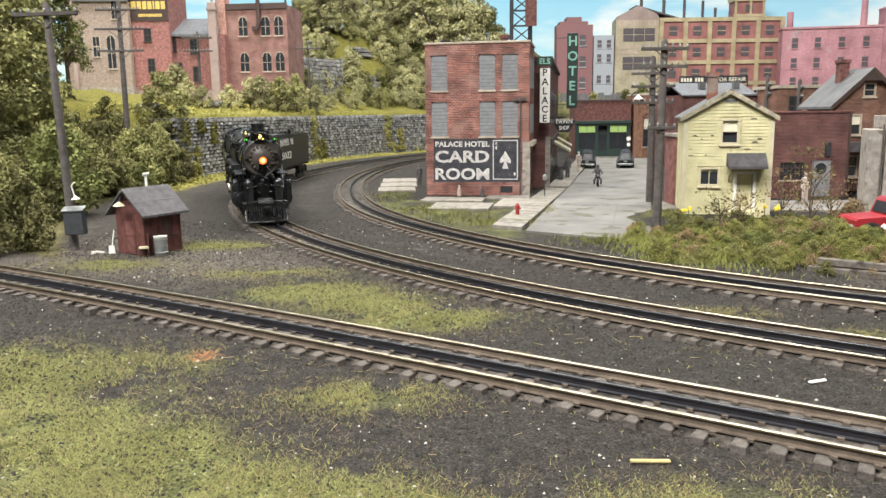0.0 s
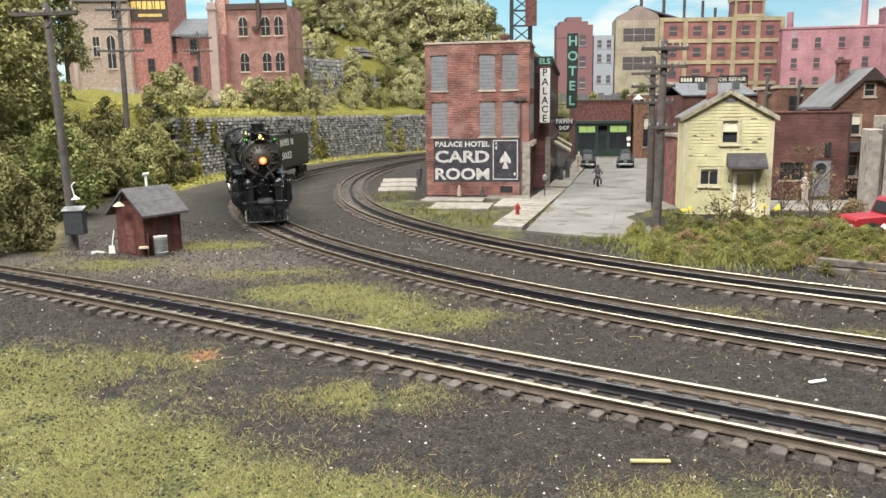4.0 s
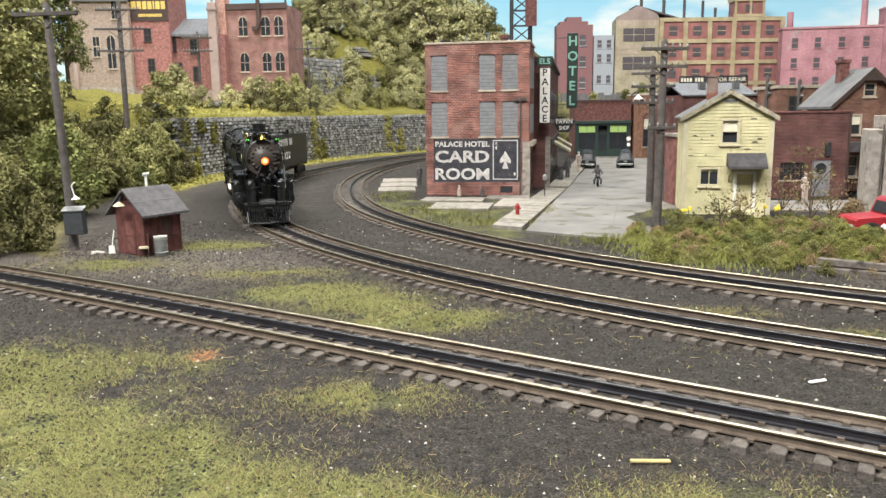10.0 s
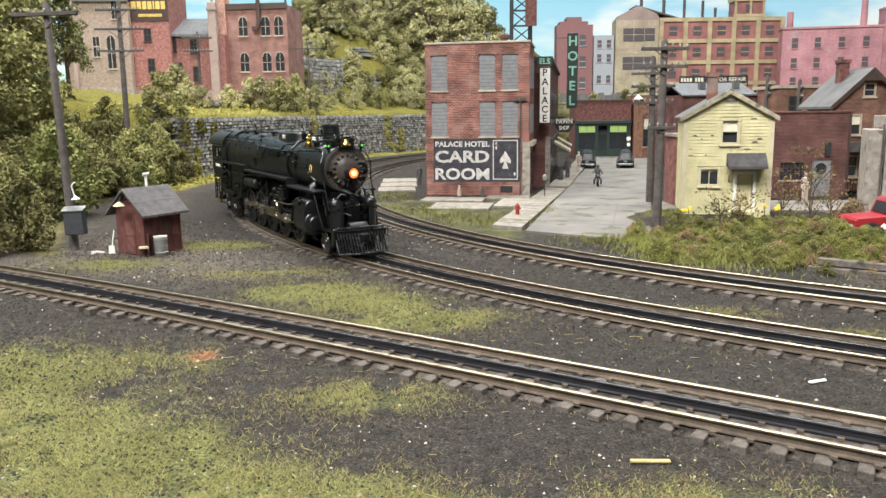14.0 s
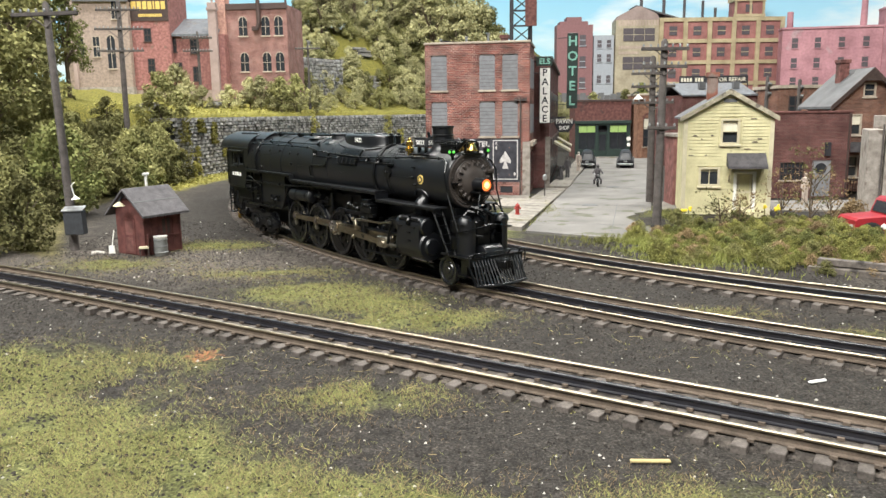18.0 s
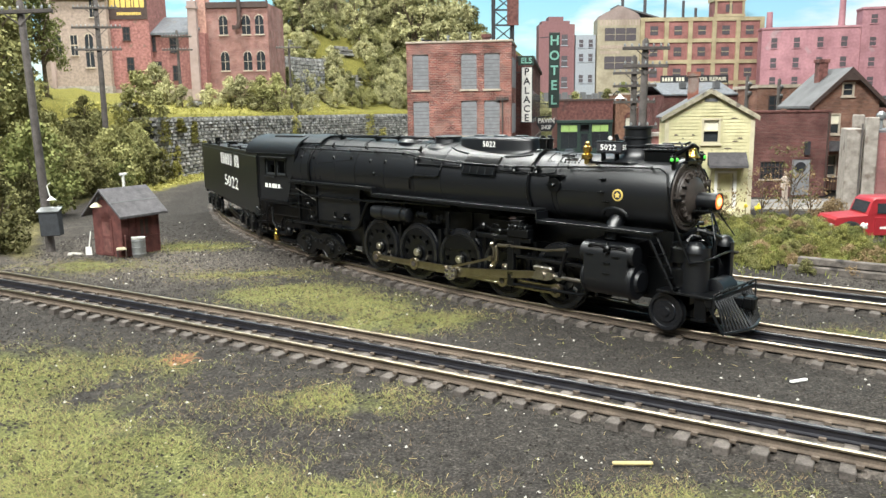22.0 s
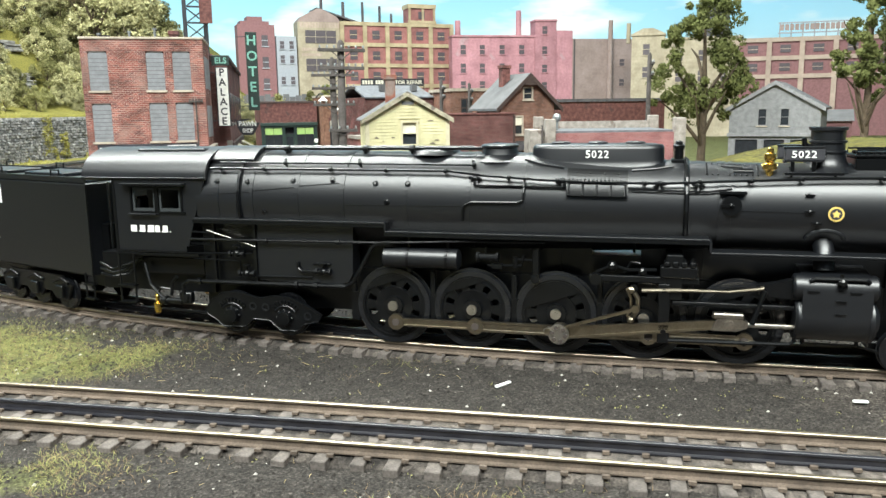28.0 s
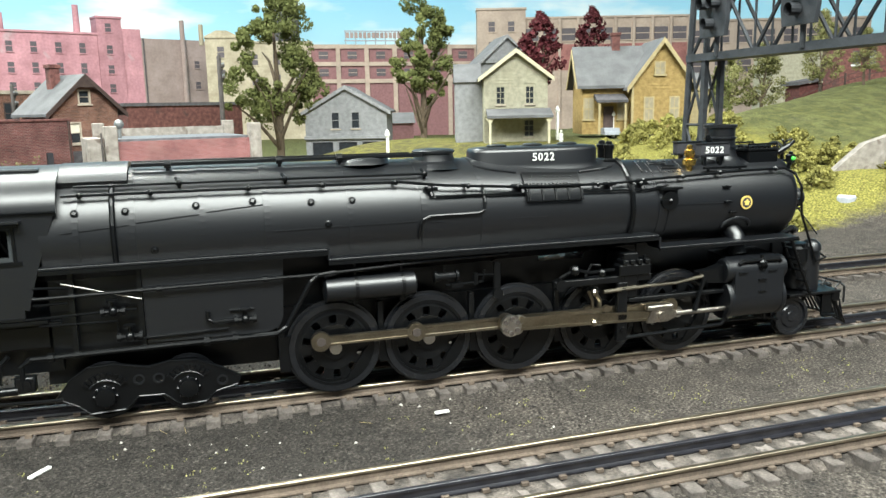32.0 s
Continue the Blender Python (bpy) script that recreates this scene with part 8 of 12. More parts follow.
            w = part("truck_wheel", wm, TYRE, t, at=cm(x, -1.85 * sg, r), smooth=True)
            small.append((w, x, -1.85 * sg, r))
    part("pilot_truck", Mesh().box(1.9, 4.3, -1.4, 1.4, 0.7, 1.2, c=0.08).cyl((3.1, -1.9, 0.95), "y", 3.8, 0.22, 10), BLACK_FLAT, t)
    return t, small


LOCO, SMALL_WHEELS = build_loco()


def build_rods():
    """The camera side's and the far side's rods: coupling rods keep level, the main rod swings."""
    made = []
    for sg in (1, -1):
        y = ROD_Y * sg
        sections = []
        # pieces between neighbouring pins, drawn about the middle pin
        for a, b in zip(AXLES, AXLES[1:]):
            h, xa, xb = 0.25 if b > AXLES[3] - 0.1 else 0.19, b - AXLES[2] + 0.3, a - AXLES[2] - 0.3
            fluted = [(-0.085, -h), (0.085, -h), (0.085, -h * 0.6), (0.055, -h * 0.5), (0.055, h * 0.5), (0.085, h * 0.6), (0.085, h), (-0.085, h), (-0.085, h * 0.6), (-0.055, h * 0.5), (-0.055, -h * 0.5), (-0.085, -h * 0.6)]
            sections.append(Mesh().prism(fluted, xa, xb, "x"))
        rod = part("coupling_rod", sections[1], ROD, LOCO, "oily steel coupling rod", at=cm(AXLES[2], y, DRIVER_R))
        for k in (0, 2, 3):
            part("rod_section", sections[k], ROD, rod)
        for x in AXLES:
            part("rod_eye", Mesh().cyl((x - AXLES[2], -0.12, 0), "y", 0.24, 0.39, 20), ROD, rod)
            part("crank_pin_nut", Mesh().cyl((x - AXLES[2], -0.16 if sg > 0 else 0.1, 0), "y", 0.06, 0.2, 6), GRAPHITE_LIT, rod)
        y2 = y - 0.28 * sg
        mr = Mesh().prism([(0.3, -0.3), (7.0, -0.2), (7.0, 0.2), (0.3, 0.3)], -0.05, 0.05).prism([(0.3, -0.3), (7.0, -0.2), (7.0, -0.1), (0.3, -0.18)], -0.09, 0.09).prism([(0.3, 0.18), (7.0, 0.1), (7.0, 0.2), (0.3, 0.3)], -0.09, 0.09).cyl((0, -0.13, 0), "y", 0.26, 0.42, 18).cyl((7.3, -0.1, 0), "y", 0.2, 0.24, 14)
        main = part("main_rod", mr, ROD, LOCO, "oily steel main rod", at=cm(AXLES[2], y2, DRIVER_R))
        ec = Mesh().cyl((0, -0.16 if sg > 0 else -0.02, 0), "y", 0.18, 0.46, 20).prism([(-0.1, -0.26), (0.55, -0.18), (0.72, 0.0), (0.55, 0.18), (-0.1, 0.26)], -0.12, 0.1)
        crank = part("eccentric_crank", ec, STEEL, LOCO, "bright steel eccentric crank", at=cm(AXLES[2], y2 - 0.2 * sg, DRIVER_R))
        for k in range(6):
            b = k * math.pi / 3
            part("crank_bolt", Mesh().cyl((0.31 * math.cos(b), -0.24 if sg > 0 else 0.16, 0.31 * math.sin(b)), "y", 0.09, 0.1, 8), GRAPHITE_LIT, crank)
        er = part("eccentric_rod", Mesh().prism([(0, -0.07), (4.0, -0.07), (4.0, 0.07), (0, 0.07)], -0.05, 0.05).cyl((0, -0.08, 0), "y", 0.16, 0.15, 12).cyl((4.0, -0.08, 0), "y", 0.16, 0.17, 12), ROD, LOCO, at=cm(AXLES[2], y2 - 0.3 * sg, DRIVER_R))
        ch = Mesh().box(-0.7, 0.6, -0.2, 0.2, 0.24, 0.5, c=0.06).prism([(-0.75, -0.28), (0.3, -0.28), (0.75, -0.1), (0.75, 0.16), (0.3, 0.3), (-0.5, 0.3)], -0.17, 0.17).cyl((0.3, 0, 0), "x", 3.3, 0.11, 12).cyl((0, -0.3 if sg > 0 else 0.1, 0), "y", 0.2, 0.2, 12)
        cross = part("crosshead", ch, CROSSHEAD, LOCO, "bright steel crosshead and piston rod", at=cm(AXLES[2] + 7.3, y2, DRIVER_R + 0.1))
        made.append((sg, y, y2, rod, main, crank, er, cross))
    return made


RODS = build_rods()


def build_tender():
    """Its x = 0 is its front buffer plate, with the body behind it."""
    t = thing("tender", "long rectangular black tender with white lettering coupled behind the locomotive", "tender")
    ln, hw = 31.0, 2.4
    body = part("tank", Mesh().box(-ln, 0, -hw, hw, 2.3, 7.55, c=0.1), BLACK, t, "satin black tender tank")
    part("deck", Mesh().box(-ln + 0.3, -0.2, -hw + 0.3, hw - 0.3, 7.55, 7.67), BLACK, t, "black tender deck")
    rim = Mesh().box(-ln, 0, -hw, -hw + 0.1, 7.55, 7.85).box(-ln, 0, hw - 0.1, hw, 7.55, 7.85).box(-ln, -ln + 0.1, -hw + 0.11, hw - 0.11, 7.55, 7.80)
    part("deck_rim", rim, BLACK, t)
    for x in (-6, -12, -18):
        part("deck_hatch", Mesh().box(x - 2, x + 2, -1.2, 1.2, 7.67, 7.90, c=0.05), BLACK, t)
    fil = Mesh().cyl((-24, 0, 7.67), "z", 0.45, 0.6, 18)
    for x in (-3, -9, -15, -21, -27):
        fil.tube([(x, -2.0, 7.65), (x, -2.0, 8.15), (x - 0.8, -2.0, 8.15), (x - 0.8, -2.0, 7.65)], 0.05).tube([(x, 2.0, 7.65), (x, 2.0, 8.15), (x - 0.8, 2.0, 8.15), (x - 0.8, 2.0, 7.65)], 0.05)
    fil.tube([(-0.6, -1.8, 7.65), (-0.6, -1.8, 8.55), (-0.6, 1.8, 8.55), (-0.6, 1.8, 7.65)], 0.06).cyl((-29, -0.8, 7.67), "z", 0.8, 0.3, 12)
    part("deck_fittings", fil, BLACK_FLAT, t)
    for sg in (1, -1):
        y = -hw if sg > 0 else hw
        nm = part("lettering_panel", Mesh().box(-18.4, -8.2, -0.004, 0.004, 5.7, 7.6 - 0.2), BLACK, body, at=cm(0, y, 0) if sg > 0 else cm(-26.6, y, 0, 0, 0, 180))
        for x0 in [-18.1 + 1.3 * k for k in range(5)] + [-10.6, -9.4]:
            for xa, xb in ((x0 + 0.05, x0 + 0.25), (x0 + 0.62, x0 + 0.78)):
                part("lettering_bar", Mesh().box(xa, xb, -0.03, 0, 6.05, 7.2), WHITE, nm)
        number_row("5022", 1.15, body, cm(-12.85, y - 0.005, 4.4) if sg > 0 else cm(-12.85, y + 0.005, 4.4, 0, 0, 180), WHITE, 7.2, 0.0)
        for x0 in (-3.2, -22.6):
            fm = Mesh().prism([(x0 - 6.6, 1.5), (x0 - 6.2, 0.6), (x0 - 5.0, 0.6), (x0 - 4.6, 1.0), (x0 - 3.9, 1.0), (x0 - 3.5, 0.6), (x0 - 2.4, 0.6), (x0 - 2.0, 1.0), (x0 - 1.3, 1.0), (x0 - 0.9, 0.6), (x0 + 0.3, 0.6), (x0 + 0.7, 1.5), (x0 - 0.2, 2.0), (x0 - 5.8, 2.0)], min(y * 0.93, y * 0.86), max(y * 0.93, y * 0.86), "y")
            fr = part("truck_frame", fm, BLACK_FLAT, t)
            for k in range(3):
                bx = Mesh()
                bx.box(x0 - 0.6 - k * 2.6, x0 + 0.1 - k * 2.6, y * 0.98 - 0.12, y * 0.98 + 0.12, 0.7, 1.45, c=0.05)
                bx.tube([(x0 - 1.0 - k * 2.6, y * 0.95, 1.6), (x0 - 0.25 - k * 2.6, y * 0.95, 1.85), (x0 + 0.5 - k * 2.6, y * 0.95, 1.6)], 0.1)
                part("journal_box", bx, BLACK_FLAT, fr)
            for k in range(3):
                wm = Mesh().lathe([(-0.12, 0.2), (-0.12, 0.9), (0.1, 0.92), (0.1, 1.0), (0.17, 1.0), (0.17, 0.2)], (0, 0, 0), "y", 24)
                if sg < 0:
                    wm = Mesh().add([(a, -b, c) for a, b, c in wm.v], wm.f)
                part("truck_wheel", wm, TYRE, t, at=cm(x0 - 0.25 - k * 2.6, -1.85 * sg, 0.92), smooth=True)
        stp = Mesh().box(-0.7, 0.1, y - 0.12, y + 0.12, 1.0, 1.1).box(-0.7, 0.1, y - 0.12, y + 0.12, 1.8, 1.9).tube([(-0.7, y, 2.5), (-0.7, y, 1.0)], 0.05).tube([(0.05, y, 7.55), (0.05, y, 1.0)], 0.05)
        part("steps", stp, BLACK_FLAT, t)
    part("underframe", Mesh().box(-ln + 0.4, -0.4, -1.3, 1.3, 1.5, 2.5), BLACK_FLAT, t)
    part("bulkhead", Mesh().box(-0.15, 0.6, -1.6, 1.6, 2.3, 5.2), BLACK_FLAT, t)
    part("rear_coupler", Mesh().box(-ln - 0.9, -ln, -0.3, 0.3, 1.4, 2.0, c=0.06).box(-ln - 0.15, -ln + 0.0, -2.2, 2.2, 1.9, 2.5), BLACK_FLAT, t)
    return t


TENDER = build_tender()

# ---- the factories on the terrace ----


def arched(parent, x, z, w, h, frame_mat, pane_mat, y=0.0):
    """A round-headed window: pane, frame ring with bars, sill."""
    r = w / 2
    top = [(x + r * math.cos(a), z + h - r + r * math.sin(a)) for a in np.linspace(0, math.pi, 9)]
    out = [(x - r, z)] + [(x + r, z)] + top
    p = part("window", Mesh().prism(out, y - 0.08, y - 0.003), pane_mat, parent)
    ring = Mesh()
    for a, b in zip(top, top[1:]):
        ring.tube([(a[0], y - 0.1, a[1]), (b[0], y - 0.1, b[1])], 0.12, 5)
    ring.box(x - 0.06, x + 0.06, y - 0.14, y - 0.082, z, z + h).box(x - r, x + r, y - 0.14, y - 0.082, z + h * 0.45, z + h * 0.45 + 0.12)
    part("frame", ring, frame_mat, p)
    part("sill", Mesh().box(x - r - 0.2, x + r + 0.2, y - 0.3, y - 0.002, z - 0.35, z), STONE_TRIM, p)


def plain_window(parent, x, z, w, h, frame_mat, pane_mat, y=0.0, sill=None):
    p = part("window", Mesh().box(x - w / 2, x + w / 2, y - 0.05, y - 0.003, z, z + h), pane_mat, parent)
    f = Mesh().box(x - w / 2 - 0.12, x - w / 2 + 0.08, y - 0.12, y - 0.002, z, z + h).box(x + w / 2 - 0.08, x + w / 2 + 0.12, y - 0.12, y - 0.002, z, z + h)
    f.box(x - w / 2 - 0.12, x + w / 2 + 0.12, y - 0.12, y - 0.002, z + h, z + h + 0.2).box(x - w / 2, x + w / 2, y - 0.1, y - 0.051, z + h * 0.48, z + h * 0.54).box(x - 0.05, x + 0.05, y - 0.1, y - 0.051, z, z + h)
    part("frame", f, frame_mat, p)
    part("sill", Mesh().box(x - w / 2 - 0.25, x + w / 2 + 0.25, y - 0.3, y - 0.002, z - 0.25, z), sill or frame_mat, p)


def terrace_factories():
    g = thing("stucco_mill", "grey-brown stucco mill with narrow windows and a pale roof", "building", cm(-92, 209, 15.5, 0, 0, 6))
    w, h = 16, 26
    part("wall", Mesh().box(-w / 2, w / 2, 0, 16, 0, h), STUCCO, g)
    part("plinth", Mesh().box(-w / 2 - 0.2, w / 2 + 0.2, -0.3, 16, 0, 4.2), CONCRETE, g)
    part("roof", Mesh().prism([(-0.8, h - 0.2), (8, h + 7), (16.8, h - 0.2), (16.8, h + 0.4), (8, h + 7.6), (-0.8, h + 0.4)], -w / 2 - 0.5, w / 2 + 0.5, "x"), ROOF_PALE, g)
    arched(g, 3.2, 9.0, 2.0, 8.5, STONE_TRIM, GLASS_DARK)
    plain_window(g, 4.8, 21.5, 1.8, 7 - 2.6, STONE_TRIM, GLASS_DARK)
    for x in (-4.5, -0.5):
        plain_window(g, x, 12, 1.8, 5.0, STONE_TRIM, GLASS_DARK)
    part("buttress", Mesh().box(-6.4, -4.6 - 0.9, -1.0, -0.002, 0, h + 3), TAN_BG, g)
    r = thing("red_clapboard_mill", "tall red clapboard mill with a painted dark wall sign", "building", cm(-80.0, 212.5, 15.5, 0, 0, 2))
    w, h = 11.4, 33
    part("wall", Mesh().box(-w / 2, w / 2, 0, 16, 0, h), RED_BOARD, r)
    part("siding", clapboards(w, h - 4, [], -0.002, pitch=0.62).moved(Matrix.Translation((0, 0, 3.6))), RED_BOARD, r, "red clapboards")
    part("plinth", Mesh().box(-w / 2 - 0.2, w / 2 + 0.2, -0.25, -0.003, 0, 3.4), STUCCO, r)
    part("corner_pipe", Mesh().tube([(-w / 2 - 0.3, -0.4, 0), (-w / 2 - 0.3, -0.4, h)], 0.22), TRIM_DARK, r)
    sg = part("wall_sign", Mesh().box(-4.6, 5.6, -0.25, -0.12, 21.2, 27.2), TRIM_DARK, r, "dark painted panel with yellow lettering bars")
    bar_row("lettering_bar", -4.0, 4.9, 24.2, 26.2, -0.26, [1.2, 0.25, 1, 0.25, 1, 0.25, 1, 0.25, 0.4, 0.25, 1, 0.25, 1], GOLD, sg)
    bar_row("lettering_bar", -2.2, 3.9, 22.3, 23.0, -0.26, [0.8, 0.2] * 12 + [0.8], GOLD, sg)
    for x, z in ((0.3, 8.2), (-0.2, 16.0), (-2.4, 29.0), (2.6, 29.0)):
        plain_window(r, x, z, 1.7, 3.2, TRIM_DARK, GLASS_DARK, y=-0.1)
    lw = thing("red_low_mill", "lower red clapboard mill wing with a pale roof and brick flue", "building", cm(-68.2, 214.5, 15.8, 0, 0, 0))
    w, h = 15.5, 17.5
    part("wall", Mesh().box(-w / 2, w / 2, 0, 12, 0, h), RED_BOARD, lw)
    part("siding", clapboards(w, h - 3.4, [], -0.002, pitch=0.62).moved(Matrix.Translation((0, 0, 3.2))), RED_BOARD, lw, "red clapboards")
    part("plinth", Mesh().box(-w / 2 - 0.2, w / 2 + 0.2, -0.25, -0.003, 0, 3.0), STUCCO, lw)
    part("roof", Mesh().prism([(-1.0, h - 0.5), (12, h + 5.0), (12, h + 5.5), (-1.0, h + 0.1)], -w / 2 - 0.3, w / 2 - 2.0, "x"), ROOF_PALE, lw, "pale sheet roof")
    part("flue", Mesh().box(3.9, 6.1, -1.4, 0.4, 0, 25.5, c=0.08).box(3.7, 6.3, -1.6, 0.6, 23.6, 24.2).cyl((5, -0.5, 25.5), "z", 1.2, 0.3, 8), TAN_BG, lw, "pale pink brick flue")
    for x, z in ((-6.2, 13.0), (-0.6, 12.6), (-0.2, 5.4), (-5.0, 6.5)):
        plain_window(lw, x, z, 1.8, 3.6, TRIM_DARK, GLASS_DARK, y=-0.1)
    pk = thing("brick_mill", "pink-brown brick mill with round-headed windows and iron stack", "building", cm(-52.4, 217.5, 16.5, 0, 0, -4))
    w, h = 16.6, 24.6
    part("wall", Mesh().box(-w / 2, w / 2, 0, 16, 0, h), PINK_BRICK, pk)
    part("pier", Mesh().box(-w / 2 - 2.6, -w / 2 - 0.003, -0.8, 3.0, 0, h + 2.5, c=0.08), PINKBROWN, pk)
    part("cornice", Mesh().box(-w / 2, w / 2 + 0.3, -0.4, -0.002, h - 1.2, h + 0.4, c=0.08), TRIM_DARK, pk)
    for x in (-3.8, 2.4, 6.0):
        for z in (7.2, 16.6):
            arched(pk, x, z, 2.3, 5.0, STONE_TRIM, GLASS_DARK)
    part("link_wing", Mesh().box(-w / 2 - 5.4, -w / 2 - 2.65, 1.0, 10, 0, h - 1.5), RED_BOARD, pk, "narrow red wing")
    for z in (5.5, 12.5, 19.0):
        plain_window(pk, -w / 2 - 4.2, z, 1.2, 3.2, TRIM_DARK, GLASS_DARK, y=1.0)
    part("iron_flue", Mesh().tube([(0.2, -1.0, h - 6.5), (0.8, -0.9, h - 5.0), (0.8, -0.9, h + 8)], 0.55, 10).cyl((-0.3, -1.2, h - 6.8), "z", 1.0, 0.8, 10), TRIM_DARK, pk)
    part("vent_pipe", Mesh().tube([(7.6, 2, h), (7.6, 2, h + 2.8)], 0.3), TRIM_DARK, pk)


terrace_factories()

# ---- the distant factories before the sky ----


def far_block(name, label, ax, ay, bx, by, z1, wall, cols=(), rows=(), win=(2.0, 3.2), z0=-6.0, depth=8.0, frame=None, cap=None, group="distant factories"):
    """A block whose front runs from a to b; cols are fractions along the front, rows are heights."""
    w = math.hypot(bx - ax, by - ay)
    t = thing(name, label, "building", cm((ax + bx) / 2, (ay + by) / 2, 0, 0, 0, math.degrees(math.atan2(by - ay, bx - ax))), group=group)
    part("wall", Mesh().box(-w / 2, w / 2, 0, depth, z0, z1), wall, t)
    if cap:
        part("cornice", Mesh().box(-w / 2 - 0.3, w / 2 + 0.3, -0.5, depth, z1, z1 + 0.9, c=0.1), cap, t)
    for u in cols:
        for z in rows:
            x = -w / 2 + w * u
            q = part("window", Mesh().box(x - win[0] / 2, x + win[0] / 2, -0.12, -0.004, z, z + win[1]), WINDOW_BG, t)
            part("sill", Mesh().box(x - win[0] / 2 - 0.3, x + win[0] / 2 + 0.3, -0.4, -0.003, z - 0.4, z), frame or wall, q)
            part("bar", Mesh().box(x - win[0] / 2, x + win[0] / 2, -0.16, -0.122, z + win[1] * 0.48, z + win[1] * 0.55), frame or wall, q)
    return t, w


def framed_factory(name, label, ax, ay, bx, by, z1, cols, rows, frame, fill, z0=-6.0, win_rows=1):
    """A concrete frame of piers and bands with brick infill and a window in each bay."""
    w = math.hypot(bx - ax, by - ay)
    t = thing(name, label, "building", cm((ax + bx) / 2, (ay + by) / 2, 0, 0, 0, math.degrees(math.atan2(by - ay, bx - ax))), group="distant factories")
    part("infill_wall", Mesh().box(-w / 2 + 0.2, w / 2 - 0.2, 0.3, 9, z0, z1 - 0.2), fill, t)
    bay = w / cols
    for i in range(cols + 1):
        x = -w / 2 + i * bay
        part("pier", Mesh().box(x - 0.9, x + 0.9, -0.5, 0.3, z0, z1), frame, t)
    step = (z1 - 24) / rows if rows else 8
    for j in range(rows + 1):
        z = z1 - j * step
        part("band", Mesh().box(-w / 2 - 0.9, w / 2 + 0.9, -0.35, 0.298, z - 1.6, z), frame, t)
    for i in range(cols):
        for j in range(rows):
            x, z = -w / 2 + (i + 0.5) * bay, z1 - j * step - step * 0.62
            q = part("window", Mesh().box(x - bay * 0.16, x + bay * 0.16, 0.1, 0.297, z - step * 0.2, z + step * 0.22), WINDOW_BG, t)
            part("bar", Mesh().box(x - bay * 0.16, x + bay * 0.16, 0.06, 0.098, z - 0.12, z + 0.12), frame, q)
    return t, w


def town_backdrop():
    t, w = far_block("purple_brick_factory", "hazy purple brick factory with a stepped top", 45.8, 350.7, 61.4, 350.9, 48.8, PURPLE_BG, (0.72,), (22, 31, 40), (2.6, 4.5), frame=GREY_BG)
    part("stepped_top", Mesh().box(-3.6, 2.8, 0, 8, 48.8, 52).box(-6.5, 5.6, 0.1, 8, 48.8, 50.2), PURPLE_BG, t)
    far_block("grey_factory", "hazy blue-grey factory block", 61.9, 350.9, 70.6, 351.0, 44.2, GREY_BG, (0.28, 0.75), (24, 33, 39), (1.8, 3.2))
    t, w = far_block("spring_works", "tan gabled works with large dark windows and faded wall lettering", 71.1, 350.0, 90.4, 350.3, 50.4, CREAM_BG)
    part("gable", Mesh().prism([(-w / 2, 50.4), (w / 2, 50.4), (w / 2 - 2, 53), (1.0, 56), (-1.0, 56), (-w / 2 + 2, 52.6)], 0, 8), TAN_BG, t)
    part("roof", Mesh().prism([(-1, 56), (w / 2 + 8, 50.5), (w / 2 + 8, 51.2), (-1, 56.6)], 0.2, 14), ROOF_GREY, t)
    for z in (41.5, 29.5):
        q = part("large_window", Mesh().box(-6.4, 7.2, -0.2, -0.004, z, z + 5.4), WINDOW_BG, t)
        part("bars", Mesh().box(-6.4, 7.2, -0.26, -0.202, z + 2.6, z + 2.8).box(-2, -1.8, -0.26, -0.202, z, z + 5.4).box(2.6, 2.8, -0.26, -0.202, z, z + 5.4), CREAM_BG, q)
    bar_row("lettering_bar", -8.6, 8.8, 48.0, 50.2, -0.02, [1, 0.25] * 13 + [1], PALE_BG, t, t=0.1)
    bar_row("lettering_bar", -8.2, 6.0, 38.2, 39.6, -0.02, [1, 0.25] * 17 + [1], PALE_BG, t, t=0.1)
    bar_row("lettering_bar", -8.2, 0.5, 36.0, 37.2, -0.02, [1, 0.25] * 11 + [1], PALE_BG, t, t=0.1)
    for x, h in ((2.5, 66), (12.4, 60)):
        part("smoke_pipe", Mesh().cyl((x, 6, 45), "z", h - 45, 0.7, 10), ROOF_DARK, t)
    t, w = framed_factory("yellow_frame_factory", "large factory with a yellow frame, brick bays and a square tower", 90.5, 349.5, 142.7, 350.2, 51.0, 5, 3, YELLOW_BG, BRICK_BG)
    x = 11.6
    part("tower_wall", Mesh().box(x - 6.2, x + 6.2, 0.5, 8, 51, 57.6), BRICK_BG, t)
    for dx in (-6.4, 0, 5.6):
        part("tower_pier", Mesh().box(x + dx, x + dx + 0.9, -0.2, 0.498, 51, 58.6), YELLOW_BG, t)
    part("tower_band", Mesh().box(x - 6.8, x + 6.8, -0.3, 8, 57.6, 59.4).box(x - 6.8, x + 6.8, -0.3, 0.49, 51.1, 52.2), YELLOW_BG, t)
    part("tower_window", Mesh().box(x - 1.6, x + 1.4, 0.2, 0.49, 53.0, 56.2), WINDOW_BG, t)
    for dx, h in ((-9, 60), (-1, 58.5), (4.5, 55.5)):
        part("smoke_pipe", Mesh().cyl((dx - 6, 5, 45), "z", h - 45, 0.6, 10), ROOF_DARK, t)
    t, w = far_block("pink_mill", "long faded pink mill with rows of small windows", 135.6, 332.2, 172.7, 325.0, 43.6, PINK_BG, (0.13, 0.36, 0.6, 0.84), (20.5, 28.2, 36.2), (2.3, 4.0), cap=PINK_BG)
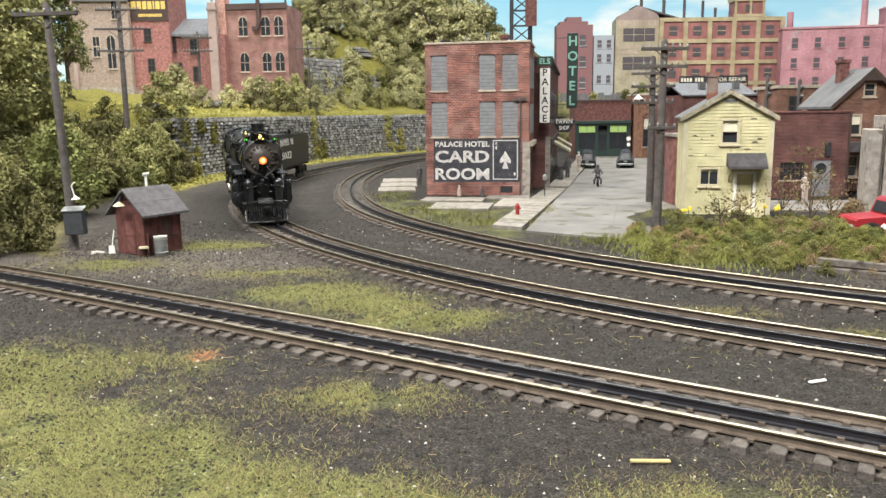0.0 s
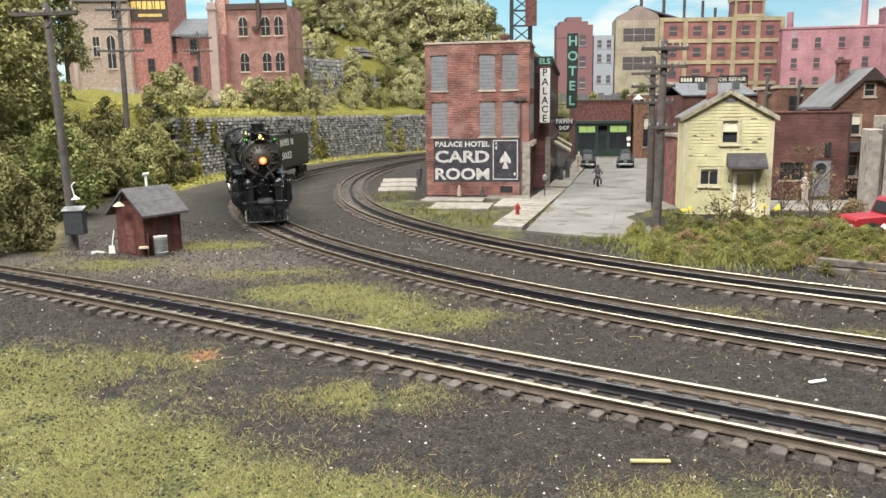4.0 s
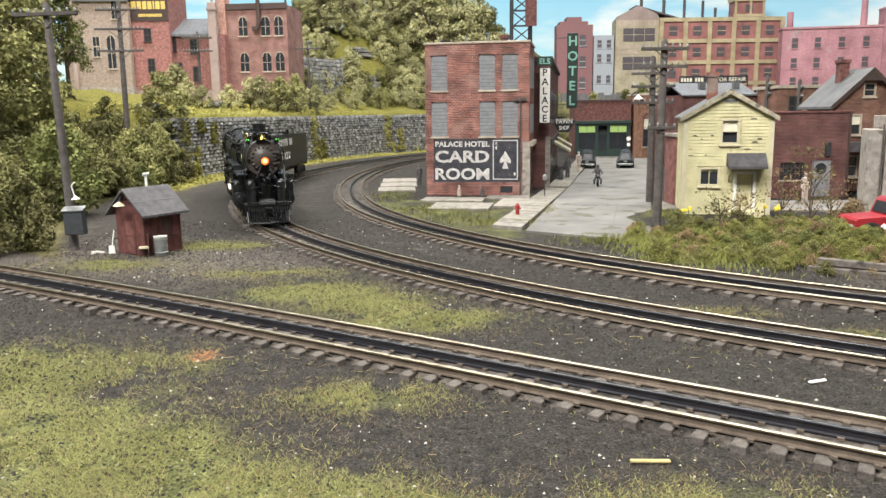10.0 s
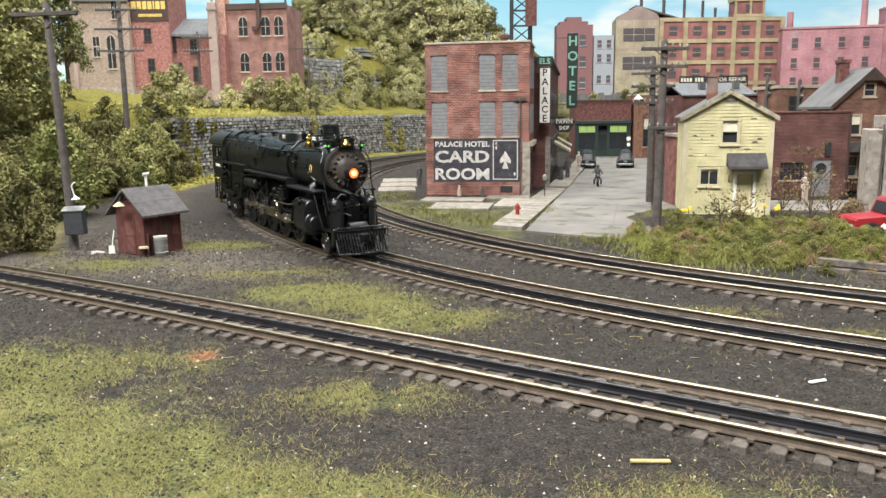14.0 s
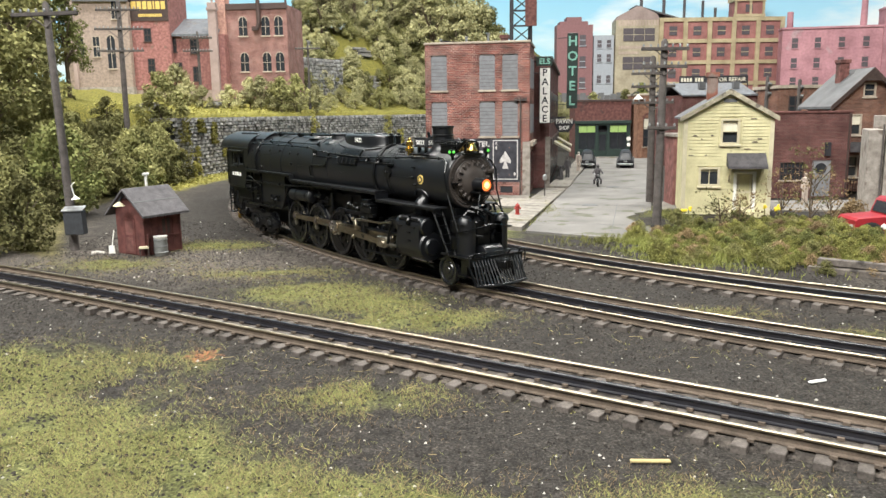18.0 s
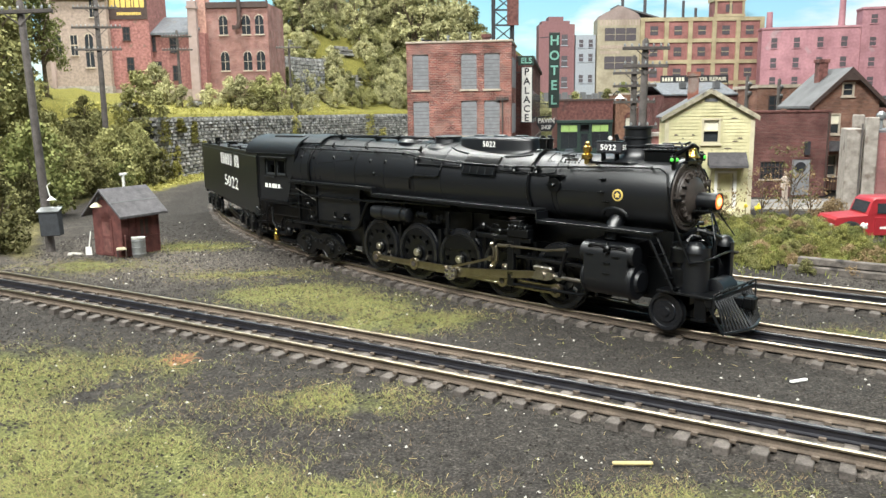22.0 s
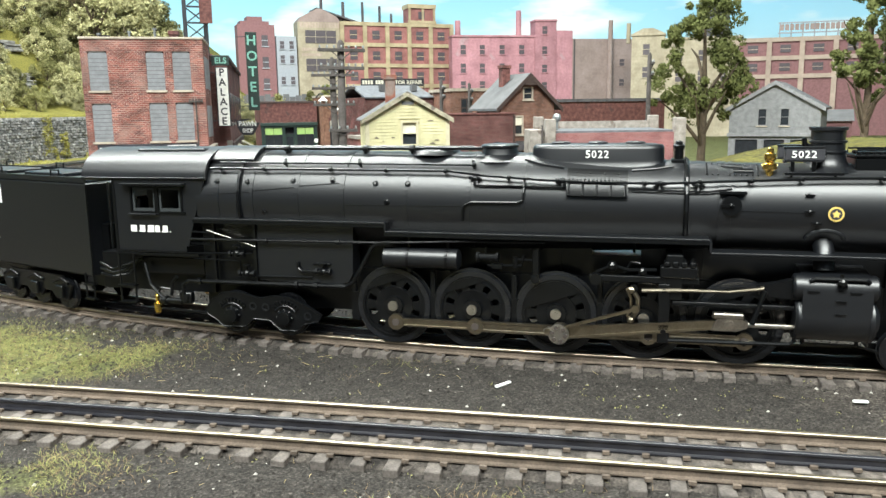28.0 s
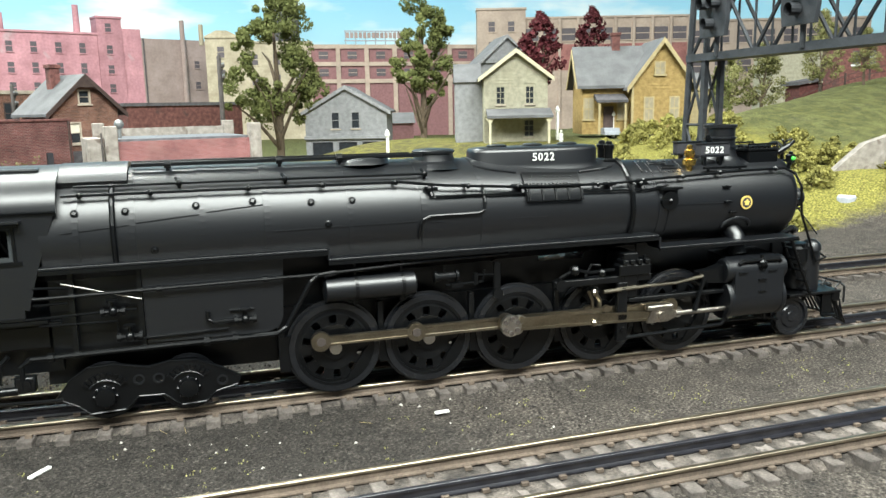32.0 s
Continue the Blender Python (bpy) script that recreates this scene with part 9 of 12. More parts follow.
    for x, h in ((-15.5, 51), (12.5, 55.5)):
        part("smoke_pipe", Mesh().cyl((x, 4, 40), "z", h - 40, 1.4, 12, 1.2), PINK_BG, t)
    far_block("pink_mill_tower", "faded pink mill stair tower", 172.7, 324.6, 182.4, 322.6, 50.4, PINK_BG, (0.45,), (20.5, 28.2, 36.2, 45.0), (2.3, 3.4), cap=PINK_BG)
    far_block("pink_mill_wing", "faded pink mill wing", 182.4, 323.1, 190.2, 321.6, 46.6, PINK_BG)
    t, w = far_block("tan_warehouse", "blank tan warehouse wall with a round stack", 190.2, 321.6, 219.5, 315.9, 43.0, TAN_BG, (0.8,), (22, 31), (2.2, 3.0))
    part("smoke_pipe", Mesh().cyl((2.6, -1.4, -5), "z", 56, 1.3, 12, 1.0), TAN_BG, t)
    part("drain_pipe", Mesh().tube([(-14.2, -0.4, 5), (-14.2, -0.4, 43)], 0.3), ROOF_DARK, t)
    t, w = far_block("cream_works", "cream works front with a low gable", 194.0, 281.3, 204.2, 273.3, 40.5, CREAM_BG, (0.45,), (24, 33), (2.6, 4.2), cap=CREAM_BG)
    part("gable", Mesh().prism([(-w / 2, 41.4), (w / 2, 41.4), (2, 43.5), (-2, 43.5)], 0, 7), CREAM_BG, t)
    far_block("cream_works_wing", "long cream works wing", 204.2, 273.3, 227.5, 256.1, 38.5, CREAM_BG, (0.2, 0.5, 0.8), (22, 30), (2.6, 4.2), cap=CREAM_BG)
    part("smoke_pipe", Mesh().cyl((-8, 3, 38), "z", 8, 0.9, 10), CREAM_BG, t)
    dk = thing("dark_smokestack", "dark square smokestack far behind the trees", "chimney", cm(224, 264, 0), group="distant factories")
    part("shaft", Mesh().box(-4.2, 4.2, 0, 8, -5, 66), ROOF_DARK, dk)
    t, w = framed_factory("pale_frame_factory", "wide factory with a pale frame and purple brick bays", 226.0, 256.5, 283.4, 214.0, 38.0, 6, 2, PALE_BG, PURPLE_BG)
    sg = thing("rooftop_sign", "long rooftop sign of pale bars on an open frame", "sign", cm(248.9, 240.5, 0, 0, 0, -36.5), group="distant factories")
    part("frame", Mesh().box(-13, 13, 0, 0.4, 39.4, 39.9).box(-13, 13, 0, 0.4, 43.2, 43.7), GREY_BG, sg)
    for x in np.linspace(-12.6, 12.4, 7):
        part("post", Mesh().box(x, x + 0.4, 0.41, 0.8, 37, 43.7), GREY_BG, sg)
    bar_row("lettering_bar", -12.4, 12.4, 40.6, 42.9, -0.05, [1, 0.3] * 13 + [1], TAN_BG, sg, t=0.2)
    far_block("pale_tower_block", "hazy pale tower block", 273.5, 206.0, 286.3, 190.5, 50.6, PALE_BG, (0.3, 0.7), (34, 42), (2.6, 4.0), cap=PALE_BG)
    t, w = far_block("pale_long_factory", "long hazy pale factory with a dark window band", 286.3, 192.1, 330.1, 138.8, 46.8, PALE_BG, tuple((i + 0.5) / 9 for i in range(9)), (38.0,), (5.6, 5.0), cap=PALE_BG)
    for i in range(10):
        part("pier", Mesh().box(-w / 2 + w * i / 9 - 0.5, -w / 2 + w * i / 9 + 0.5, -0.8, -0.01, -5, 47.5), PALE_BG, t)
    part("brick_panel", Mesh().box(-w / 2 + 0.6, w / 2 - 0.6, -0.2, -0.003, 26, 36.5), BRICK_BG, t)
    t, w = far_block("pale_end_factory", "pale end block of the long factory", 330.1, 138.8, 376.0, 80.0, 44.5, PALE_BG, tuple((i + 0.5) / 8 for i in range(8)), (24.0, 36.0), (5.6, 5.0), cap=PALE_BG)
    far_block("white_store", "plain white store block on the hill", 242.3, 80.2, 255.8, 63.8, 25.6, CREAM, (), (), z0=0, group="hill buildings")
    t, w = far_block("dark_brick_house", "dark brick house with white windows on the hill", 212.5, 53.5, 226.7, 36.1, 26.0, BRICK_DARK, (0.16, 0.34, 0.7), (12.0, 20.0), (1.5, 3.2), z0=0, frame=TRIM_WHITE, group="hill buildings")
    t, w = far_block("maroon_barn", "small dark maroon barn on the hill", 216.3, 63.3, 223.1, 55.1, 16.0, SHED_RED, (), (), z0=0, group="hill buildings")
    part("roof", Mesh().prism([(-w / 2 - 1, 15.6), (w / 2 + 1, 17.6), (w / 2 + 1, 18.4), (-w / 2 - 1, 16.4)], -1, 9), ROOF_DARK, t)
    part("chimney", Mesh().box(-0.8, 0.8, 2, 3.6, 16, 20), BRICK_DARK, t)


town_backdrop()


def low_roofs():
    """Low brick blocks that fill the middle of the town."""
    a = thing("flat_brick_block", "low brown brick block with two windows", "building", cm(70.5, 150, 0, 0, 0, 0))
    part("wall", Mesh().box(-9.5, 9.5, 0, 12, 0, 15.6), BROWN_BRICK, a)
    part("coping", Mesh().box(-9.8, 9.8, -0.3, 12, 15.6, 16.2), STONE_TRIM, a)
    for x in (-6.2, 5.0):
        plain_window(a, x, 10.6, 2.2, 3.4, TRIM_DARK, GLASS_LIT if x > 0 else GLASS_DARK)
    b = thing("low_maroon_shed", "long low maroon shed behind the warehouse", "building", cm(92, 140, 0, 0, 0, -14))
    part("wall", Mesh().box(-11, 11, 0, 14, 0, 13.2), BRICK_DARK, b)
    part("roof", Mesh().box(-11.4, 11.4, -0.4, 14.4, 13.2, 13.8), ROOF_DARK, b)
    c = thing("maroon_boxcar_shed", "plain maroon shed between the houses", "building", cm(124, 124, 2, 0, 0, -45))
    part("wall", Mesh().box(-10, 10, 0, 8, 0, 7), PURPLE_BG, c)
    part("roof", Mesh().prism([(-0.6, 6.8), (4, 9), (8.6, 6.8)], -10.4, 10.4, "x"), ROOF_GREY, c)
    f = thing("board_fence", "weathered dark board fence below the works", "fence", cm(62, 262, 8))
    for i in range(30):
        part("board", Mesh().box(-30 + i * 2, -30 + i * 2 + 1.85, 0, 0.4, 0, 9.0 + 0.4 * (i % 3)), ROOF_GREY, f)


low_roofs()

# ---- the houses on the east slope ----


def grey_house():
    t = thing("grey_shop_house", "grey clapboard house with a gable and dark shop windows below", "house", cm(101.6, 106.6, 2.0, 0, 0, -50.5))
    w, d, h, rise = 14.2, 16, 9.6, 4.1
    wins = [(-2.6, -1.1, 6.6, 9.5), (0.9, 2.4, 6.6, 9.5)]
    low = [(-6.2, -2.2, 1.2, 4.5), (-1.6, 2.0, 1.2, 4.5), (2.5, 6.0, 1.2, 4.5)]
    m = pierced(Mesh(), -w / 2, w / 2, 0, h, 0, 0.5, wins + low)
    m.prism([(-w / 2, h), (w / 2, h), (0, h + rise)], 0, 0.5)
    part("front_wall", m, GREY_BOARD, t)
    for x0, x1 in ((-w / 2, -w / 2 + 0.5), (w / 2 - 0.5, w / 2)):
        part("side_wall", Mesh().box(x0, x1, 0.502, d, 0, h), GREY_BOARD, t)
    # the shade inside the shop is a black sheet
    part("interior", Mesh().box(-6.4, 6.4, 2.0, 2.1, 0.1, h - 0.2), SIGN_BLACK, t, "black sheet that stands in for the dark room behind the windows")
    part("siding", clapboards(w, h, [(a - 0.2, b + 0.2, c - 0.3, e + 0.2) for a, b, c, e in wins] + [(-w, w, 0, 5.2)], -0.002, pitch=0.5, gable=rise), GREY_BOARD, t)
    for q in wins:
        window(t, *q, -0.05, GREY_BOARD, GLASS_DARK, bars=(1, 2), fw=0.15)
    for q in low:
        window(t, *q, 0.0, GREY_BOARD, GLASS_DARK, bars=(1, 1), fw=0.2, sill=False)
    part("shop_cornice", Mesh().box(-w / 2 - 0.2, w / 2 + 0.2, -0.5, -0.004, 4.8, 5.4, c=0.05), GREY_BOARD, t)
    gable_roof(t, w, d, h, rise, ROOF_GREY, GREY_BOARD, over=0.7, front=0.5)
    return t


grey_house()


def cream_house():
    t = thing("cream_porch_house", "two-storey cream clapboard house with a front porch", "house", cm(105.4, 73.7, 6.3, 0, 0, -50.5))
    w, d, h, rise = 9.6, 13, 10.2, 3.6
    wins = [(-3.0, -1.6, 5.9, 8.6), (1.4, 2.8, 5.9, 8.6), (1.2, 2.8, 1.0, 3.6)]
    m = pierced(Mesh(), -w / 2, w / 2, 0, h, 0, 0.5, wins)
    m.prism([(-w / 2, h), (w / 2, h), (0, h + rise)], 0, 0.5)
    part("front_wall", m, CREAM, t)
    for x0, x1 in ((-w / 2, -w / 2 + 0.5), (w / 2 - 0.5, w / 2)):
        part("side_wall", Mesh().box(x0, x1, 0.502, d, 0, h), CREAM, t)
    # the shade inside the house is a black sheet
    part("interior", Mesh().box(-4, 4, 2.0, 2.1, 0.1, h - 0.2), SIGN_BLACK, t, "black sheet that stands in for the dark room behind the windows")
    part("siding", clapboards(w, h, [(a - 0.2, b + 0.2, c - 0.3, e + 0.2) for a, b, c, e in wins], -0.002, pitch=0.45, gable=rise), CREAM, t)
    for q in wins:
        window(t, *q, -0.05, CREAM, GLASS_DARK, bars=(2, 3), fw=0.14)
    gable_roof(t, w, d, h, rise, ROOF_GREY, TRIM_CREAM, over=0.9, front=0.8)
    ph = part("porch_roof", Mesh().prism([(0, 5.3), (-3.6, 4.3), (-3.6, 3.9), (0, 4.6)], -w / 2 + 0.3, w / 2 + 0.4, "x"), ROOF_GREY, t, "grey porch roof")
    for x in (-w / 2 + 0.7, w / 2 - 0.2):
        part("porch_post", Mesh().box(x - 0.16, x + 0.16, -3.4, -3.08, -0.8, 3.95).prism([(x - 0.7, 3.95), (x + 0.7, 3.95), (x, 3.0)], -3.3, -3.2), TRIM_CREAM, ph)
    part("porch_floor", Mesh().box(-w / 2 + 0.2, w / 2 + 0.3, -3.6, -0.01, -1.2, -0.1), TRIM_CREAM, ph)
    part("back_wing", Mesh().box(-w / 2 - 4.2, -w / 2 - 0.01, 4, 13, 0, 9.5), GREY_BOARD, t, "grey rear wing")
    part("wing_roof", Mesh().prism([(3.6, 9.4), (8.5, 12.4), (13.4, 9.4)], -w / 2 - 4.4, -w / 2 - 0.02, "x"), ROOF_GREY, t)
    g = thing("slate_gable_house", "grey-purple gabled house behind the cream house", "house", cm(147, 104, 10.5, 0, 0, -40))
    part("wall", Mesh().box(-6, 6, 0.51, 10, 0, 10.5), GREY_BOARD, g)
    part("gable", Mesh().prism([(-6, 10.5), (6, 10.5), (0, 16)], 0, 0.5), GREY_BOARD, g)
    gable_roof(g, 12, 10, 10.5, 5.5, ROOF_GREY, GREY_BOARD)


cream_house()


def ochre_house():
    t = thing("ochre_house", "ochre yellow clapboard house with two gables and a small porch", "house", cm(124.8, 62.4, 7.2, 0, 0, -50.5))
    # long wing along x with its own end gable, and a cross gable to the east
    part("west_wall", Mesh().box(-9.6, 1.0, 0, 9, 0, 7.6), OCHRE, t)
    part("siding", clapboards(10.4, 7.4, [(-2.0, -0.2, 0, 4.6), (-5.2, -3.4, 2.1, 5.8), (0.2, 2.0, 2.1, 5.8)], 0, pitch=0.5).moved(Matrix.Translation((-4.3, -0.002, 0))), OCHRE, t)
    for x in (-8.6, -3.2):
        plain_window(t, x, 2.4, 1.5, 3.2, TRIM_OCHRE, PANE_OCHRE, y=0.0)
    rf = Mesh().prism([(-1.0, 7.2), (4.5, 13.6), (10, 7.2), (10, 7.7), (4.5, 14.1), (-1.0, 7.7)], -10.6, 1.0, "x")
    part("west_roof", rf, ROOF_GREY, t, "grey slate roof")
    part("end_gable", Mesh().prism([(0, 7.5), (9, 7.5), (4.5, 13.2)], -9.6, -9.2, "x"), OCHRE, t)
    part("end_barge", Mesh().prism([(-1.0, 7.2), (4.5, 13.6), (10, 7.2), (9.0, 7.2), (4.5, 12.6), (0, 7.2)], -10.75, -10.61, "x"), TRIM_OCHRE, t)
    c = 2.4
    m = Mesh().box(c - 4.6, c + 4.6, -2.6, 9, 0, 8.0)
    m.prism([(c - 4.6, 8.0), (c + 4.6, 8.0), (c, 14.2)], -2.6, 9)
    part("east_wing", m, OCHRE, t)
    part("east_siding", clapboards(9.2, 8.0, [], 0, pitch=0.5, gable=6.2).moved(Matrix.Translation((c, -2.602, 0))), OCHRE, t)
    for sg in (-1, 1):
        ex = c + sg * 5.6
        part("roof_slope", Mesh().prism([(c, 14.3), (ex, 6.8), (ex, 7.3), (c, 14.8)], -3.4, 9.5), ROOF_GREY, t)
        part("barge_board", Mesh().prism([(c, 13.9), (ex, 6.4), (ex, 7.3), (c, 14.8)], -3.56, -3.41), TRIM_OCHRE, t)
    for x, z, w, h in ((c - 2.0, 2.2, 1.4, 3.4), (c + 2.0, 2.2, 1.4, 3.4), (c - 0.4, 9.2, 1.5, 1.8)):
        plain_window(t, x, z, w, h, TRIM_OCHRE, PANE_OCHRE, y=-2.7)
    part("corner_board", Mesh().box(c - 4.75, c - 4.4, -2.75, -2.5, 0, 8), TRIM_OCHRE, t)
    pr = part("porch_roof", Mesh().prism([(0, 6.4), (-3.0, 5.4), (-3.0, 5.0), (0, 5.8)], -7.8, -2.9, "x"), ROOF_DARK, t)
    for x in (-7.5, -3.4):
        part("porch_post", Mesh().box(x, x + 0.3, -2.8, -2.5, 0, 5.1), TRIM_OCHRE, pr)
    part("door", Mesh().box(-6.2, -4.6, -0.12, -0.003, 0, 4.4), TRIM_DARK, t)
    part("steps", Mesh().box(-6.6, -4.2, -3.8, -0.13, 0, 0.5).box(-6.6, -4.2, -3.0, -0.13, 0.5, 1.0), GREY_BG, t)
    chimney(t, -3.5, 4.5, 12.5, 16.2, 1.3, BRICK_DARK)
    e = part("east_annex", Mesh().box(7.02, 11.5, 2, 9, 0, 7), TRIM_OCHRE, t)
    part("annex_roof", Mesh().prism([(1.4, 6.9), (5.5, 9.6), (9.6, 6.9)], 7.01, 12, "x"), ROOF_GREY, e)


ochre_house()


def signal_gantry():
    """A steel signal bridge: one trestle leg beside the inner track, with the truss reaching over the tracks."""
    ux, uy = -0.557, -0.83
    t = thing("signal_gantry", "dark grey steel lattice signal bridge with two signal heads", "signal bridge", cm(68.2, 28.2, 0, 0, 0, math.degrees(math.atan2(uy, ux))))
    PX = -2.7
    # own x runs across the tracks; x = 0 is the near post, the trestle spreads to negative x
    part("footing", Mesh().box(-6.4, 1.2, -2.2, 2.2, -0.4, 0.7, c=0.08), CONCRETE, t, "pale concrete footing")
    for y in (-0.75, 0.75):
        part("post", Mesh().box(PX - 0.24, PX + 0.24, y - 0.2, y + 0.2, 0.7, 15.7), GANTRY, t)
        part("raking_leg", Mesh().tube([(-5.6, y, 0.7), (-4.5, y, 20.9)], 0.27, 6), GANTRY, t)
        zs = [0.9, 5.4, 10.2, 15.6]
        for a, b in zip(zs, zs[1:]):
            xa, xb = -5.6 + 1.1 * (a - 0.7) / 20.2, -5.6 + 1.1 * (b - 0.7) / 20.2
            part("brace", Mesh().tube([(xa, y, a), (PX, y, b)], 0.13, 5), GANTRY, t)
            part("brace", Mesh().tube([(xb, y, b), (PX, y, a)], 0.13, 5), GANTRY, t)
            part("strut", Mesh().tube([(xb, y, b), (PX, y, b)], 0.12, 5), GANTRY, t)
        x0, x1, z0, z1 = -5.0, 46.0, 15.6, 20.9
        part("bottom_chord", Mesh().box(x0, x1, y - 0.28, y + 0.28, z0 - 0.3, z0 + 0.3), GANTRY, t)
        part("top_chord", Mesh().box(x0 + 0.4, x1, y - 0.28, y + 0.28, z1 - 0.3, z1 + 0.3), GANTRY, t)
        n = 13
        for i in range(n):
            xa, xb = x0 + 0.4 + (x1 - x0 - 0.4) * i / n, x0 + 0.4 + (x1 - x0 - 0.4) * (i + 1) / n
            part("web_member", Mesh().tube([(xa, y, z0), (xb, y, z1)] if i % 2 == 0 else [(xa, y, z1), (xb, y, z0)], 0.15, 5), GANTRY, t)
            part("web_post", Mesh().tube([(xb, y, z0), (xb, y, z1)], 0.1, 5), GANTRY, t)
    part("deck", Mesh().box(-5.0, 46, -0.55, 0.55, 15.3, 15.45), GANTRY, t)
    for x in (-0.9, 8.4):
        hd = part("signal_head", Mesh().prism([(x - 1.5, 17.0), (x + 1.5, 17.0), (x + 1.7, 18.2), (x + 1.7, 21.4), (x + 1.0, 22.3), (x - 1.0, 22.3), (x - 1.7, 21.4), (x - 1.7, 18.2)], -1.55, -1.2), GANTRY, t, "black signal head with hooded lamps")
        for dx, z in ((0, 21.0), (-0.6, 19.5), (0.6, 19.5), (0, 18.0)):
            part("lamp_hood", Mesh().lathe([(0, 0.42), (0.8, 0.42)], (x + dx, -2.4, z), "y", 12, False), GANTRY, hd)
            part("lamp_lens", Mesh().cyl((x + dx, -1.61, z), "y", 0.05, 0.36, 12), GLASS_DARK, hd)
        part("mast", Mesh().tube([(x, -1.05, 15.5), (x, -1.05, 21.5)], 0.2), GANTRY, hd)
    return t


signal_gantry()


def lattice_tower():
    t = thing("lattice_tower", "black lattice tower with an advertising panel behind the hotel", "tower", cm(17.2, 198, 0))
    for x in (-2.3, 2.3):
        for y in (0, 4.6):
            part("leg", Mesh().tube([(x, y, 0), (x, y, 48)], 0.32, 6), SIGN_BLACK, t)
    for i in range(8):
        z = 18 + i * 3.6
        part("ring", Mesh().box(-2.4, 2.4, -0.15, 0.15, z, z + 0.4).box(-2.4, -2.1, 0.16, 4.4, z, z + 0.4).box(2.1, 2.4, 0.16, 4.4, z, z + 0.4), SIGN_BLACK, t)
        part("brace", Mesh().tube([(-2.3, 0, z), (2.3, 0, z + 3.6)], 0.16, 5), SIGN_BLACK, t)
        part("brace", Mesh().tube([(2.3, 0, z), (-2.3, 0, z + 3.6)], 0.16, 5), SIGN_BLACK, t)
    part("panel", Mesh().box(0.8, 3.6, -0.9, -0.5, 32.5, 44), BRICK_DARK, t, "dark red panel")


lattice_tower()

# ---- streets and pavements ----


def slab(name, pts, z0, z1, material, label, category, parent=None):
    m = Mesh().prism(pts, z0, z1, "z")
    if parent is not None:
        return part(name, m, material, parent)
    return solid(name, m, material, label, category, kind="structure")


# left edge, right edge of the street from the tracks to the back of the town
ST_L = [(7.2, 77.2), (9.8, 88.0), (17.2, 119.0), (30.6, 176.0), (34.0, 198.5)]
ST_R = [(18.0, 69.6), (23.2, 91.5), (27.4, 108.0), (43.0, 172.0), (49.0, 198.5)]
slab("road", ST_L + ST_R[::-1], -0.1, 0.22, ROAD, "pale worn concrete street running back through the town", "road")
slab("cross_road", [(25.6, 93.6), (74, 88.0), (76, 99.5), (28.4, 101.5)], -0.1, 0.2, ROAD, "pale concrete cross street behind the yellow house", "road")
slab("truck_yard", [(33, 63.2), (62, 58), (64, 71.5), (34.5, 71.5)], -0.1, 0.16, PAVING, "pale dirt yard below the warehouse", "yard")
part("joint", Mesh().box(-0.04, 0.04, 0, 24, 0.22, 0.226), ROOF_GREY, at=cm(15.5, 76, 0, 0, 0, -13)).parent = bpy.data.objects["road"]
for sx, sy, ln in ((8.6, 82.5, 11.2), (12.5, 99.5, 13.2), (17.6, 121, 13.4)):
    part("joint", Mesh().box(0, ln, -0.04, 0.04, 0.22, 0.226), ROOF_GREY, at=cm(sx, sy, 0, 0, 0, -14)).parent = bpy.data.objects["road"]
for mx, my in ((17.2, 98.0), (24.8, 121.5)):
    solid("manhole_cover", Mesh().cyl((0, 0, 0.2), "z", 0.06, 1.0, 20), ROOF_GREY, "dark iron manhole cover set in the street", "manhole cover", cm(mx, my, 0))


def sidewalks():
    t = thing("sidewalk", "cracked concrete sidewalk slabs beside the hotel", "sidewalk", kind="structure")
    rng = random.Random(12)
    n = 16
    for i in range(n):
        a, b = i / n, (i + 1) / n - 0.004
        p = [(4.0 + 10.1 * a, 80.0 + 39.5 * a), (6.9 + 10.1 * a, 78.2 + 39.5 * a), (6.9 + 10.1 * b, 78.2 + 39.5 * b), (4.0 + 10.1 * b, 80.0 + 39.5 * b)]
        slab("slab", p, -0.1, 0.42 + rng.uniform(-0.03, 0.03), PAVING, "", "", t)
    for i in range(14):
        y = 121 + i * 5.4
        x = 14.6 + (y - 121) * 0.222
        slab("slab", [(x, y), (x + 3.3, y), (x + 4.5, y + 5.3), (x + 1.2, y + 5.3)], -0.1, 0.5, PAVING, "", "", t)
    for x0, y0, w, d, r in ((-3.2, 96.5, 7.6, 6.5, -9), (5.0, 98.5, 4.0, 9.0, -12), (-4.5, 105.5, 8.5, 4.6, -9), (4.5, 108.0, 6.0, 3.6, -9), (-11.5, 119.5, 5.8, 6.0, 4), (-11.8, 127.0, 6.0, 7.0, 4), (-12.2, 135.5, 6.0, 7.0, 4), (23.6, 91.5, 3.4, 10, -13), (28, 92.0, 40, 1.6, -6), (28.8, 101.6, 12, 3.2, -3)):
        m = Mesh().box(0, w, 0, d, -0.1, 0.24, c=0.04)
        part("slab", m, PAVING, t, at=cm(x0, y0, 0, 0, 0, r))
    for i in range(20):
        slab("slab", [(32 + i * 1.0, 198.6), (32.95 + i, 198.6), (32.95 + i, 200.2), (32 + i, 200.2)], -0.1, 0.45, PAVING, "", "", t)


sidewalks()

# ---- vehicles ----


